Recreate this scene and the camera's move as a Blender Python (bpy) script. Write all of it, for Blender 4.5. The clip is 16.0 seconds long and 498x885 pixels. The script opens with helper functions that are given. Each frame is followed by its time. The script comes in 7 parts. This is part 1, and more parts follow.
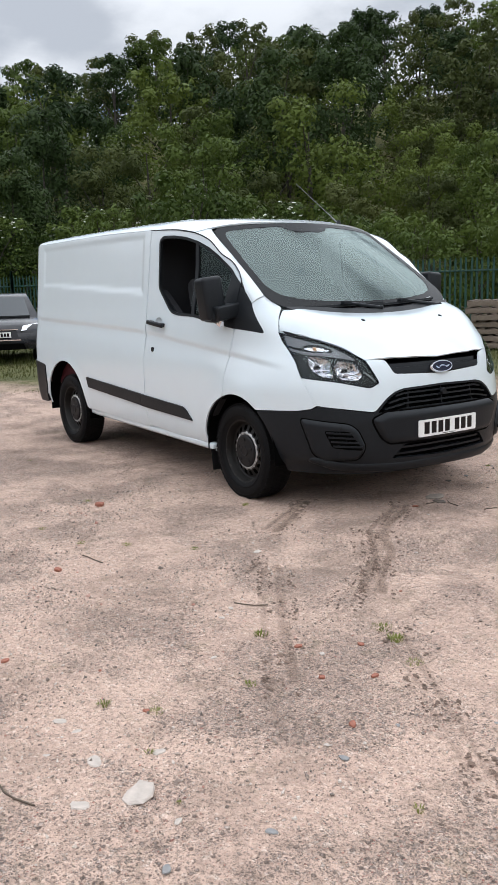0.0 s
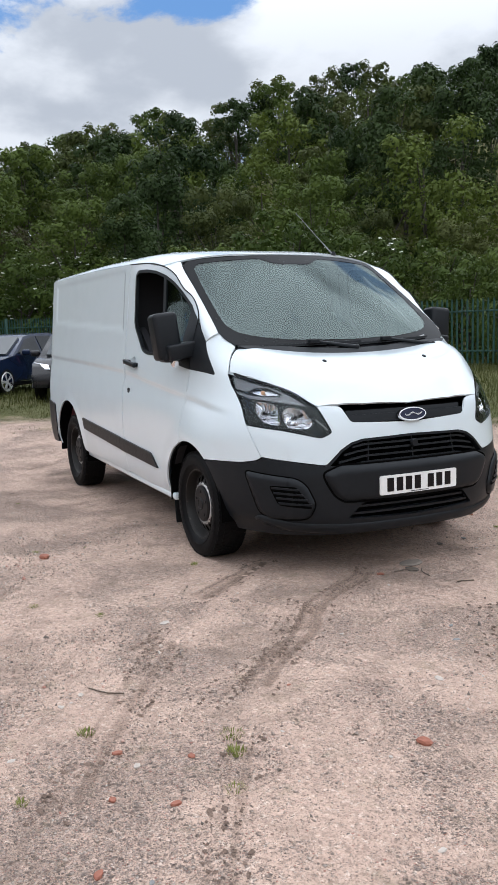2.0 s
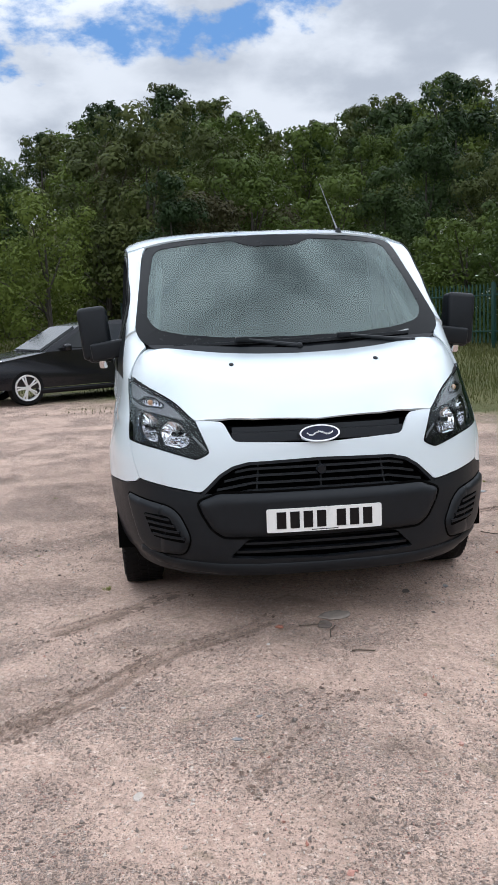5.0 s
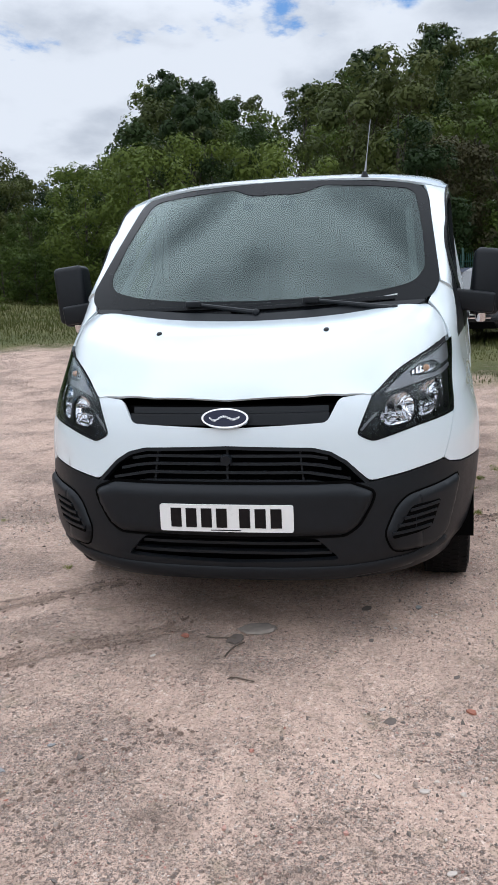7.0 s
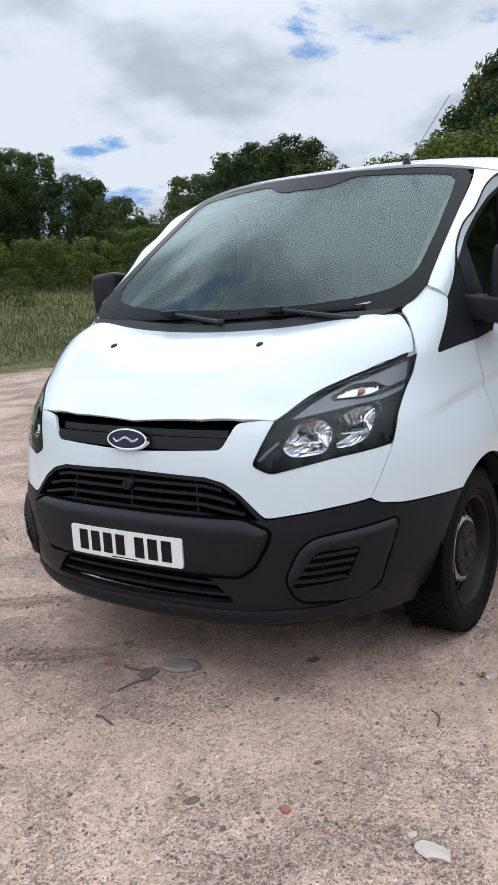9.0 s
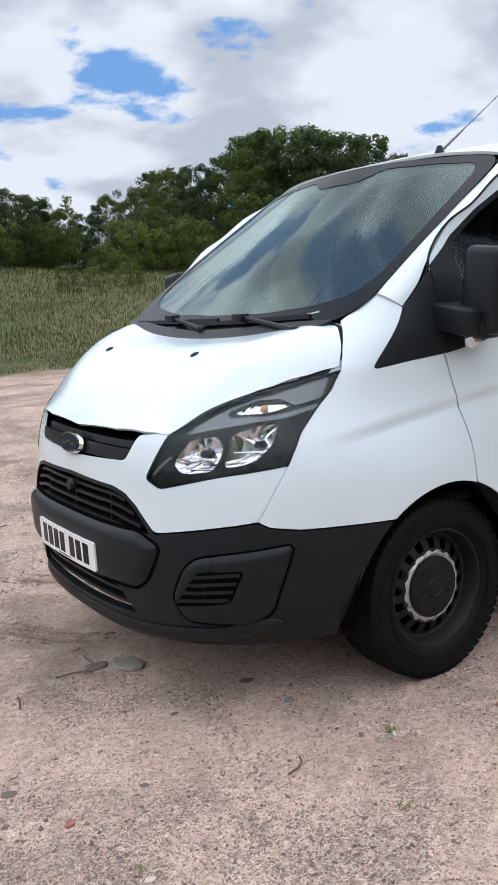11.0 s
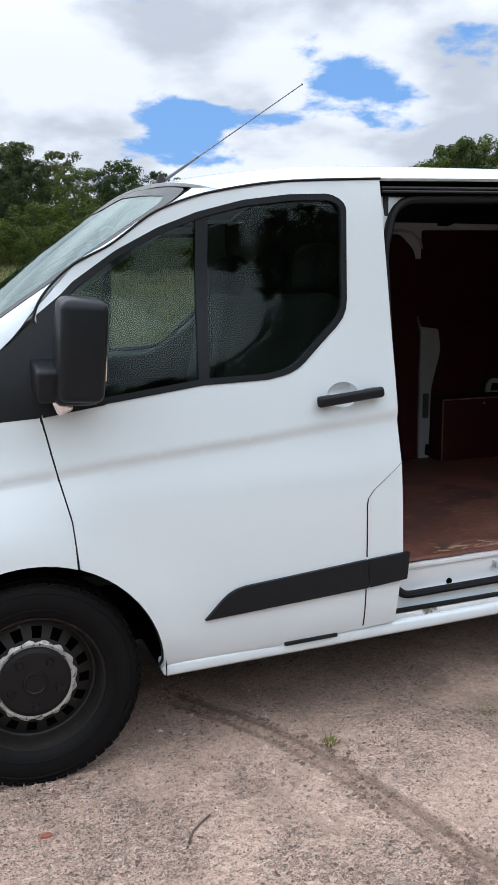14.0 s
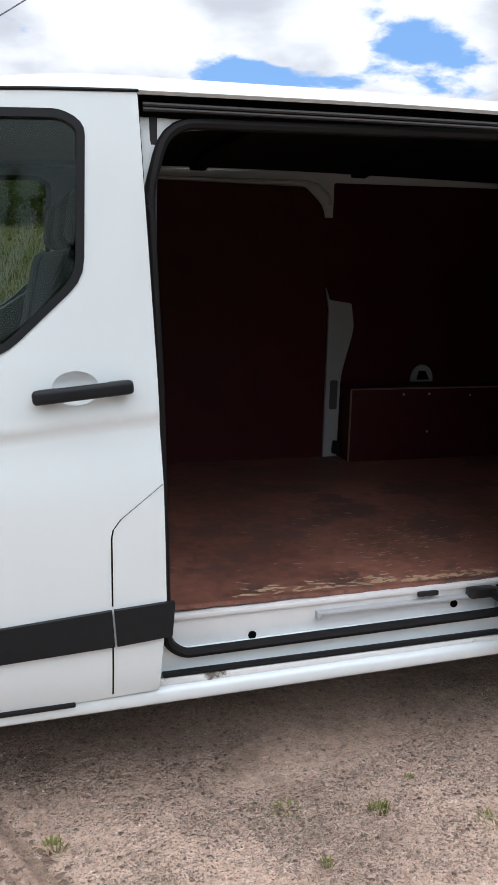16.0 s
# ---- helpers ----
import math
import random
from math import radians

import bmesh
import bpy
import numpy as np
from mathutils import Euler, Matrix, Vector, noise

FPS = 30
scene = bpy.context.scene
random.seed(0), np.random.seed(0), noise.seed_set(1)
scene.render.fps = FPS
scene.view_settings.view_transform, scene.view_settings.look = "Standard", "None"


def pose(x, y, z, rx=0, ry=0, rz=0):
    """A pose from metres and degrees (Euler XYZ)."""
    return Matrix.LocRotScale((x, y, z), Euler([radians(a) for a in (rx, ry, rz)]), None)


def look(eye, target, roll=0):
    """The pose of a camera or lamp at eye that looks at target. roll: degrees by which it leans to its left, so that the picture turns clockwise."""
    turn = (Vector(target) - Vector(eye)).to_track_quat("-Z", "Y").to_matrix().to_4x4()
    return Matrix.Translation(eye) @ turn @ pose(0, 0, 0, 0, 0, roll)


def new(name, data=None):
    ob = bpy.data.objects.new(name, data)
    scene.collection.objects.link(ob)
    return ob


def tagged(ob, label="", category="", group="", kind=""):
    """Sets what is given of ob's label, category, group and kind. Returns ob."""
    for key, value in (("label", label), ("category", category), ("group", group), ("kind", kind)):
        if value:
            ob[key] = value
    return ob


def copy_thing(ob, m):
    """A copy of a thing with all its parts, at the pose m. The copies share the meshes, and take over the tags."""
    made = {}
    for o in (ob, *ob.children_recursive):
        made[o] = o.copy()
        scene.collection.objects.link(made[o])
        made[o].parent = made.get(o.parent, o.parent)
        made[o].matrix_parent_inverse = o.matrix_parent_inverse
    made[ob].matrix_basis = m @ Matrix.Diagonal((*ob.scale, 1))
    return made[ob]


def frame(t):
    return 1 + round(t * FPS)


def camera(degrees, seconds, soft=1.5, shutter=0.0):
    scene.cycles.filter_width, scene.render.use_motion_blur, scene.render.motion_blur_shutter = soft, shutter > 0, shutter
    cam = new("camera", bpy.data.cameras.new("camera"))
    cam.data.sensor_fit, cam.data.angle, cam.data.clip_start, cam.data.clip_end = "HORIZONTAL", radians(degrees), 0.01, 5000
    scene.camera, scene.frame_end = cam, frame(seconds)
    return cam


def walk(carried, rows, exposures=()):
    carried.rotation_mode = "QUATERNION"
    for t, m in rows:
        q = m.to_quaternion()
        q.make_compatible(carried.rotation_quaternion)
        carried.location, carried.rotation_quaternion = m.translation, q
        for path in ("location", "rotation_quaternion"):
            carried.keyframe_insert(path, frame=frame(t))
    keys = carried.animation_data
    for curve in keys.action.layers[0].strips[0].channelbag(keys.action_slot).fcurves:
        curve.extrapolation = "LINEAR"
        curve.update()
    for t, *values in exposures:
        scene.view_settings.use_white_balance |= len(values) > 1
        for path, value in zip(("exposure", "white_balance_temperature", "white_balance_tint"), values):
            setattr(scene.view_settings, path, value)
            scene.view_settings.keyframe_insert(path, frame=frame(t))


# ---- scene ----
cam = camera(32.5, 16.0)
PATH = [
    (0, (4.834, -4.134, 1.442), (3.202, -3.034, 1.085), -1.7),
    (0.5, (4.815, -3.852, 1.42), (3.149, -2.797, 1.085), -1.7),
    (1, (4.865, -3.52, 1.424), (3.16, -2.522, 1.115), -1.7),
    (1.5, (4.829, -3.219, 1.411), (3.081, -2.289, 1.128), -1.7),
    (2, (4.88, -2.912, 1.406), (3.093, -2.053, 1.143), -1.7),
    (2.5, (5.005, -2.573, 1.422), (3.181, -1.792, 1.168), -1.8),
    (3, (4.983, -2.233, 1.393), (3.127, -1.53, 1.151), -1.8),
    (3.5, (5.052, -1.809, 1.397), (3.155, -1.223, 1.159), -1.9),
    (6, (4.392, 0.026, 1.47), (2.424, -0.057, 1.125), -2.5),
    (6.5, (4.272, 0.431, 1.436), (2.32, 0.189, 1.075), -2.4),
    (7, (4.097, 0.751, 1.431), (2.175, 0.346, 1.052), -2.3),
    (7.5, (3.884, 1.06, 1.453), (2.007, 0.482, 1.075), -2.3),
    (8, (3.719, 1.461, 1.451), (1.909, 0.7, 1.068), -2.6),
    (8.5, (3.462, 1.749, 1.417), (1.735, 0.813, 1.042), -3.0),
    (9, (3.216, 2.055, 1.433), (1.588, 0.952, 1.066), -3.3),
    (11.5, (1.821, 3.203, 1.451), (0.887, 1.474, 1.077), -3.5),
    (12, (1.481, 3.387, 1.443), (0.688, 1.591, 1.064), -3.1),
    (12.5, (1.184, 3.463, 1.443), (0.486, 1.625, 1.075), -2.6),
    (13, (0.86, 3.447, 1.488), (0.21, 1.589, 1.134), -2.1),
    (13.5, (0.515, 3.513, 1.508), (-0.125, 1.651, 1.155), -1.3),
    (14, (0.222, 3.512, 1.517), (-0.452, 1.659, 1.181), -0.7),
    (14.5, (-0.092, 3.45, 1.529), (-0.779, 1.601, 1.2), -0.2),
    (15, (-0.403, 3.474, 1.519), (-1.079, 1.624, 1.175), 0.5),
    (15.5, (-0.648, 3.36, 1.502), (-1.288, 1.502, 1.128), 1.1),
    (16, (-0.847, 3.055, 1.504), (-1.42, 1.183, 1.091), 1.4),
]
walk(cam, [(t, look(eye, target, roll)) for t, eye, target, roll in PATH],
     [(0, 0.33, 6220, 10), (3.5, 0.28, 6020, 10), (6.0, 0.27, 6000, 10), (9.0, 0.23, 5980, 10), (12.0, 0.36, 6050, 10), (14.0, 0.46, 6050, 10), (15.5, 0.55, 6150, 11), (16.0, 0.62, 6300, 11)])

# ---- world, sun, exposure ----
SUN_DIR = Vector((0.15, -0.1, 0.95)).normalized()      # towards the sun, behind thin cloud
world = bpy.data.worlds.new("sky")
scene.world = world
world.use_nodes = True


def node_tools(tree):
    tree.nodes.clear()

    def add(kind, ins=(), **props):
        n = tree.nodes.new(kind)
        for k, v in props.items():
            setattr(n, k, v)
        for key, val in dict(ins).items():
            if isinstance(val, bpy.types.NodeSocket):
                tree.links.new(val, n.inputs[key])
            else:
                n.inputs[key].default_value = val
        return n
    return add


BLUE_GAPS = ((-1.591, 0.164, 81, 0.145, 0.063), (-1.408, 0.662, 73, 0.106, 0.055), (-1.716, -0.498, 100, 0.16, 0.075), (-1.725, -0.169, 103, 0.13, 0.065),
             (-1.423, -1.491, 138, 0.11, 0.06), (-0.512, -1.963, 168, 0.075, 0.15), (-0.917, -1.709, 160, 0.09, 0.07), (-0.773, -1.939, 164, 0.144, 0.05),
             (-1.06, -1.51, 156, 0.08, 0.06), (-0.955, -2.29, 164, 0.095, 0.06))


def build_sky():
    add = node_tools(world.node_tree)
    sky = add("ShaderNodeTexSky", sky_type="NISHITA", sun_disc=False, sun_elevation=math.asin(SUN_DIR.z),
              sun_rotation=math.atan2(SUN_DIR.x, SUN_DIR.y), air_density=1.0, dust_density=0.6, ozone_density=1.5)
    co = add("ShaderNodeTexCoord")
    sep = add("ShaderNodeSeparateXYZ", {0: co.outputs["Generated"]})
    up = add("ShaderNodeMath", {0: sep.outputs[2], 1: 0.0}, operation="MAXIMUM")
    den = add("ShaderNodeMath", {0: up.outputs[0], 1: 0.28}, operation="ADD")
    px = add("ShaderNodeMath", {0: sep.outputs[0], 1: den.outputs[0]}, operation="DIVIDE")
    py = add("ShaderNodeMath", {0: sep.outputs[1], 1: den.outputs[0]}, operation="DIVIDE")
    flat = add("ShaderNodeCombineXYZ", {0: px.outputs[0], 1: py.outputs[0], 2: 0.0})
    n1 = add("ShaderNodeTexNoise", {"Vector": flat.outputs[0], "Scale": 2.0, "Detail": 10.0, "Roughness": 0.58, "Distortion": 0.15})
    total = add("ShaderNodeMath", {0: n1.outputs[0], 1: 1.9, 2: -0.345}, operation="MULTIPLY_ADD").outputs[0]
    for cx, cy, turn, a, b in BLUE_GAPS:      # long rifts in the cloud, where the blue shows
        here = add("ShaderNodeMapping", {"Vector": flat.outputs[0], "Location": (cx, cy, 0), "Rotation": (0, 0, radians(turn)), "Scale": (a * 2.5, b * 2.3, 1)}, vector_type="TEXTURE")
        rift = add("ShaderNodeTexGradient", {0: here.outputs[0]}, gradient_type="SPHERICAL")
        total = add("ShaderNodeMath", {0: rift.outputs[1], 1: -0.23, 2: total}, operation="MULTIPLY_ADD").outputs[0]
    cover = add("ShaderNodeMapRange", {"Value": total, "From Min": 0.345, "From Max": 0.47, "To Min": 0.0, "To Max": 1.0}, interpolation_type="SMOOTHSTEP")
    shade_at = add("ShaderNodeVectorMath", {0: flat.outputs[0], 1: (3.1, 1.7, 0.4)}, operation="ADD")
    n2 = add("ShaderNodeTexNoise", {"Vector": shade_at.outputs[0], "Scale": 2.9, "Detail": 7.0, "Roughness": 0.5})
    tone = add("ShaderNodeMapRange", {"Value": n2.outputs[0], "From Min": 0.34, "From Max": 0.56, "To Min": 0.0, "To Max": 1.0}, interpolation_type="SMOOTHSTEP")
    cloud = add("ShaderNodeMix", {0: tone.outputs[0]}, data_type="RGBA")
    for i, v in ((6, (5.1, 5.4, 5.9, 1)), (7, (8.0, 8.2, 8.5, 1))):
        cloud.inputs[i].default_value = v
    thin = add("ShaderNodeMapRange", {"Value": tone.outputs[0], "To Min": 1.15, "To Max": 2.6})      # overhead, thin cloud glows and thick cloud is dull
    high = add("ShaderNodeMapRange", {"Value": up.outputs[0], "From Min": 0.24, "From Max": 0.62, "To Min": 1.0, "To Max": thin.outputs[0]}, interpolation_type="SMOOTHSTEP")
    bright = add("ShaderNodeVectorMath", {0: cloud.outputs[2]}, operation="SCALE")
    world.node_tree.links.new(high.outputs[0], bright.inputs["Scale"])
    blend = add("ShaderNodeMix", {0: cover.outputs[0]}, data_type="RGBA")
    gap = add("ShaderNodeMix", {0: 0.7}, data_type="RGBA")      # the blue between the clouds
    gap.inputs[7].default_value = (1.8, 3.9, 7.8, 1)
    world.node_tree.links.new(sky.outputs[0], gap.inputs[6])
    world.node_tree.links.new(gap.outputs[2], blend.inputs[6])
    world.node_tree.links.new(bright.outputs[0], blend.inputs[7])
    bg = add("ShaderNodeBackground", {"Color": blend.outputs[2], "Strength": 0.085})
    add("ShaderNodeOutputWorld", {0: bg.outputs[0]})


build_sky()
sun = new("sun", bpy.data.lights.new("sun", "SUN"))
sun.data.energy, sun.data.angle, sun.data.color = 0.75, radians(140), (1.0, 0.97, 0.93)
sun.matrix_world = look(SUN_DIR * 50, (0, 0, 0))


# ---- materials ----
def material(name, colour, rough=0.5, metal=0.0, grain=0.0, scale=20.0, bump=0.0, spots=None, coat=0.0, spec=0.5, **more):
    """A surface with two scales of variation in tone, roughness and relief."""
    m = bpy.data.materials.new(name)
    m.use_nodes = True
    add = node_tools(m.node_tree)
    co = add("ShaderNodeTexCoord")
    fine = add("ShaderNodeTexNoise", {"Vector": co.outputs["Object"], "Scale": scale, "Detail": 6.0, "Roughness": 0.6})
    broad = add("ShaderNodeTexNoise", {"Vector": co.outputs["Object"], "Scale": scale * 0.11, "Detail": 3.0})
    mixn = add("ShaderNodeMath", {0: fine.outputs[0], 1: broad.outputs[0]}, operation="ADD")
    tone = add("ShaderNodeMapRange", {"Value": mixn.outputs[0], "From Min": 0.6, "From Max": 1.4, "To Min": 1 - grain, "To Max": 1 + grain})
    base = add("ShaderNodeVectorMath", {0: colour[:3]}, operation="SCALE")
    m.node_tree.links.new(tone.outputs[0], base.inputs["Scale"])
    out = base.outputs[0]
    if spots:
        spot_colour, amount, size = spots
        sn = add("ShaderNodeTexNoise", {"Vector": co.outputs["Object"], "Scale": size, "Detail": 8.0, "Roughness": 0.65})
        mask = add("ShaderNodeMapRange", {"Value": sn.outputs[0], "From Min": 0.62 - amount, "From Max": 0.68 - amount})
        mix = add("ShaderNodeMix", {0: mask.outputs[0]}, data_type="RGBA")
        m.node_tree.links.new(out, mix.inputs[6])
        mix.inputs[7].default_value = (*spot_colour, 1)
        out = mix.outputs[2]
    rr = add("ShaderNodeMapRange", {"Value": mixn.outputs[0], "From Min": 0.6, "From Max": 1.4, "To Min": max(rough - 0.06, 0.0), "To Max": min(rough + 0.06, 1.0)})
    p = add("ShaderNodeBsdfPrincipled", {"Base Color": out, "Roughness": rr.outputs[0], "Metallic": metal, "Coat Weight": coat, "Coat Roughness": 0.04, "Specular IOR Level": spec})
    for k, v in more.items():
        p.inputs[k.replace("_", " ")].default_value = v
    if bump:
        b = add("ShaderNodeBump", {"Height": fine.outputs[0], "Strength": 0.6, "Distance": bump})
        m.node_tree.links.new(b.outputs[0], p.inputs["Normal"])
    add("ShaderNodeOutputMaterial", {0: p.outputs[0]})
    return m


def glass_material(name, tint, rough=0.0, base=0.045):
    """Thin clear glass: two faces that each let most light straight through and mirror more at a slant."""
    m = bpy.data.materials.new(name)
    m.use_nodes = True
    add = node_tools(m.node_tree)
    clear = add("ShaderNodeBsdfTransparent", {"Color": (*(c ** 0.5 for c in tint), 1)})
    gloss = add("ShaderNodeBsdfGlossy", {"Color": (0.86, 1.0, 0.98, 1), "Roughness": rough})
    slant = add("ShaderNodeLayerWeight", {"Blend": 0.5})
    steep = add("ShaderNodeMath", {0: slant.outputs["Facing"], 1: 5.0}, operation="POWER")
    share = add("ShaderNodeMapRange", {"Value": steep.outputs[0], "To Min": base, "To Max": 0.75})
    mix = add("ShaderNodeMixShader", {0: share.outputs[0], 1: clear.outputs[0], 2: gloss.outputs[0]})
    add("ShaderNodeOutputMaterial", {0: mix.outputs[0]})
    return m


PAINT = material("white_paint", (0.640, 0.705, 0.735), 0.22, grain=0.01, scale=6, coat=0.6)
BLACK = material("textured_black_plastic", (0.0105, 0.0122, 0.0145), 0.40, grain=0.15, scale=300, bump=0.0004, spec=0.20)
GLOSSBLACK = material("gloss_black", (0.006, 0.006, 0.007), 0.16, grain=0.05, spec=0.22)
GLASS = glass_material("window_glass", (0.34, 0.40, 0.38), base=0.022)
RUBBER = material("tyre_rubber", (0.0055, 0.0055, 0.006), 0.62, grain=0.2, scale=60, bump=0.0008, spec=0.12)
STEEL = material("black_steel", (0.016, 0.016, 0.017), 0.4, 0.3, grain=0.2, scale=40)
# near-black: the shade in openings and under the van is put into the colour
DARK = material("deep_shade_black", (0.0025, 0.0025, 0.0025), 0.9, spec=0.02)
INNER = material("cab_trim", (0.024, 0.024, 0.027), 0.65, grain=0.1, scale=80, bump=0.0005, spec=0.2)
SEAL = material("rubber_seal", (0.008, 0.008, 0.009), 0.6, grain=0.1, spec=0.2)
CHROME = material("chrome", (0.75, 0.75, 0.77), 0.08, 1.0)

# ---- mesh tools ----
from mathutils.geometry import delaunay_2d_cdt


def mesh_object(name, verts, faces, mat, parent=None, smooth=False, normals=None, label=""):
    me = bpy.data.meshes.new(name)
    me.from_pydata([tuple(v) for v in verts], [], [tuple(f) for f in faces])
    me.materials.append(mat)
    if smooth:
        me.polygons.foreach_set("use_smooth", [True] * len(me.polygons))
    if normals is not None:
        me.normals_split_custom_set_from_vertices([tuple(n) for n in normals])
    ob = new(name, me)
    if parent:
        ob.parent = parent
    if label:
        ob["label"] = label
    return ob


def part(name, bm, mat, parent, label="", smooth=True, crease=35):
    bmesh.ops.recalc_face_normals(bm, faces=bm.faces)
    for f in bm.faces:
        f.smooth = smooth
    if smooth:
        for e in bm.edges:
            if len(e.link_faces) == 2 and e.calc_face_angle(0) > radians(crease):
                e.smooth = False
    me = bpy.data.meshes.new(name)
    bm.to_mesh(me)
    bm.free()
    me.materials.append(mat)
    ob = new(name, me)
    if parent:
        ob.parent = parent
    if label:
        ob["label"] = label
    return ob


def thing(name, label, category, group="", at=None, kind=""):
    ob = new(name)
    ob.empty_display_size = 0.1
    if at is not None:
        ob.matrix_basis = at
    return tagged(ob, label, category, group, kind)


def box(bm, cx, cy, cz, sx, sy, sz, bevel=0.0, rot=None, seg=2):
    m = Matrix.Translation((cx, cy, cz)) @ (rot or Matrix.Identity(4)) @ Matrix.Diagonal((sx, sy, sz, 1))
    r = bmesh.ops.create_cube(bm, size=1, matrix=m)
    if bevel:
        edges = list({e for v in r["verts"] for e in v.link_edges})
        bmesh.ops.bevel(bm, geom=edges, offset=bevel, segments=seg, affect="EDGES", profile=0.5)
    return bm


def curve_of(xs, ys):
    """A smooth curve through the knots, monotone between them."""
    xs, ys = np.array(xs, float), np.array(ys, float)
    d = np.diff(ys) / np.diff(xs)
    m = np.r_[d[0], [0 if a * b <= 0 else 2 * a * b / (a + b) for a, b in zip(d[:-1], d[1:])], d[-1]]

    def f(x):
        x = min(max(x, xs[0]), xs[-1])
        i = min(int(np.searchsorted(xs, x, "right")) - 1, len(d) - 1)
        h = xs[i + 1] - xs[i]
        t = (x - xs[i]) / h
        return float((2 * t**3 - 3 * t**2 + 1) * ys[i] + (t**3 - 2 * t**2 + t) * h * m[i] + (3 * t**2 - 2 * t**3) * ys[i + 1] + (t**3 - t**2) * h * m[i + 1])
    return f


def smooth01(x):
    x = min(max(x, 0.0), 1.0)
    return x * x * (3 - 2 * x)


def rounded(pts, r=0.03, n=4):
    """The polygon with its corners rounded; a point may carry its own radius."""
    out = []
    for i, p in enumerate(pts):
        a, b, c = np.array(pts[i - 1][:2], float), np.array(p[:2], float), np.array(pts[(i + 1) % len(pts)][:2], float)
        rad = p[2] if len(p) > 2 else r
        la, lc = np.linalg.norm(a - b), np.linalg.norm(c - b)
        k = min(rad, la * 0.45, lc * 0.45)
        if k < 1e-4:
            out.append(tuple(b))
            continue
        s, e = b + (a - b) / la * k, b + (c - b) / lc * k
        out += [tuple((1 - t)**2 * s + 2 * t * (1 - t) * b + t * t * e) for t in np.linspace(0, 1, n)]
    return out


def panel(name, outline, to3d, mat, parent, thick=0.012, step=0.05, lift=0.0, flip=False, label="", mirror=False, extra=()):
    """A sheet over a smooth surface: the outline is given in the surface's own two coordinates, to3d lays it on the surface."""
    loops = outline if isinstance(outline[0][0], (tuple, list)) else [outline]
    pts, edges = [], []
    for loop in loops:
        start = len(pts)
        for i, p in enumerate(loop):
            q = loop[(i + 1) % len(loop)]
            k = max(1, math.ceil(math.dist(p[:2], q[:2]) / step))
            pts += [(p[0] + (q[0] - p[0]) * j / k, p[1] + (q[1] - p[1]) * j / k) for j in range(k)]
        edges += [(i, i + 1) for i in range(start, len(pts) - 1)] + [(len(pts) - 1, start)]
    rim = np.array(pts)
    lo, hi = rim.min(0), rim.max(0)
    grid = np.array([(u, v) for u in np.arange(lo[0] + step / 2, hi[0], step) for v in np.arange(lo[1] + step / 2, hi[1], step)])
    if len(extra):      # rows of points along a sharp line of the surface
        rows = np.array(extra)
        if len(grid):
            grid = grid[np.array([np.min(np.sum((rows - g) ** 2, 1)) for g in grid]) > 0.014 ** 2]
        grid = np.vstack([grid, rows])
    if len(grid):
        far = np.array([np.min(np.sum((rim - g) ** 2, 1)) for g in grid]) > min(0.4 * step, 0.009) ** 2
        pts += [tuple(g) for g in grid[far]]
    flat, _, tris, *_ = delaunay_2d_cdt([Vector(p) for p in pts], edges, [], 1, 1e-6)
    mids = np.array([[sum(flat[i][a] for i in t) / len(t) for a in (0, 1)] for t in tris])
    inside = np.zeros(len(mids), bool)
    for loop in loops:
        for i in range(len(loop)):
            (ax, ay), (bx, by) = loop[i][:2], loop[i - 1][:2]
            if ay != by:
                inside ^= ((ay > mids[:, 1]) != (by > mids[:, 1])) & (mids[:, 0] < (bx - ax) * (mids[:, 1] - ay) / (by - ay) + ax)
    tris = [t for t, ok in zip(tris, inside) if ok]
    P, N = [], []
    h = 0.004
    for v in flat:
        u, w = v.x, v.y
        p = np.array(to3d(u, w))
        n = np.cross(np.array(to3d(u + h, w)) - np.array(to3d(u - h, w)), np.array(to3d(u, w + h)) - np.array(to3d(u, w - h)))
        n = n / (np.linalg.norm(n) + 1e-12) * (-1 if flip else 1)
        P.append(p + n * lift)
        N.append(n)
    count = len(P)
    faces, seen = [], {}
    for ids in tris:
        ids = list(ids)
        a, b, c = (flat[i] for i in ids[:3])
        if (b - a).cross(c - a) < 0:
            ids.reverse()
        if flip:
            ids.reverse()
        faces.append(ids)
        for i in range(len(ids)):
            seen[(ids[i], ids[(i + 1) % len(ids)])] = 1
    V, NN = list(P), list(N)
    V += [p - n * thick for p, n in zip(P, N)]
    NN += [-n for n in N]
    faces += [[i + count for i in reversed(f)] for f in faces[:]]
    for a, b in seen:
        if (b, a) not in seen:
            out = np.cross(P[b] - P[a], N[a])
            out = out / (np.linalg.norm(out) + 1e-12)
            k = len(V)
            V += [P[a], P[b], P[b] - N[b] * thick, P[a] - N[a] * thick]
            NN += [out] * 4
            faces.append([k, k + 3, k + 2, k + 1])
    obs = []
    for sgn in ((1, -1) if mirror else (1,)):
        W3 = [(p[0], p[1] * sgn, p[2]) for p in V]
        N3 = [(n[0], n[1] * sgn, n[2]) for n in NN]
        F3 = faces if sgn > 0 else [list(reversed(f)) for f in faces]
        obs.append(mesh_object(name, W3, F3, mat, parent, True, N3, label))
    return obs


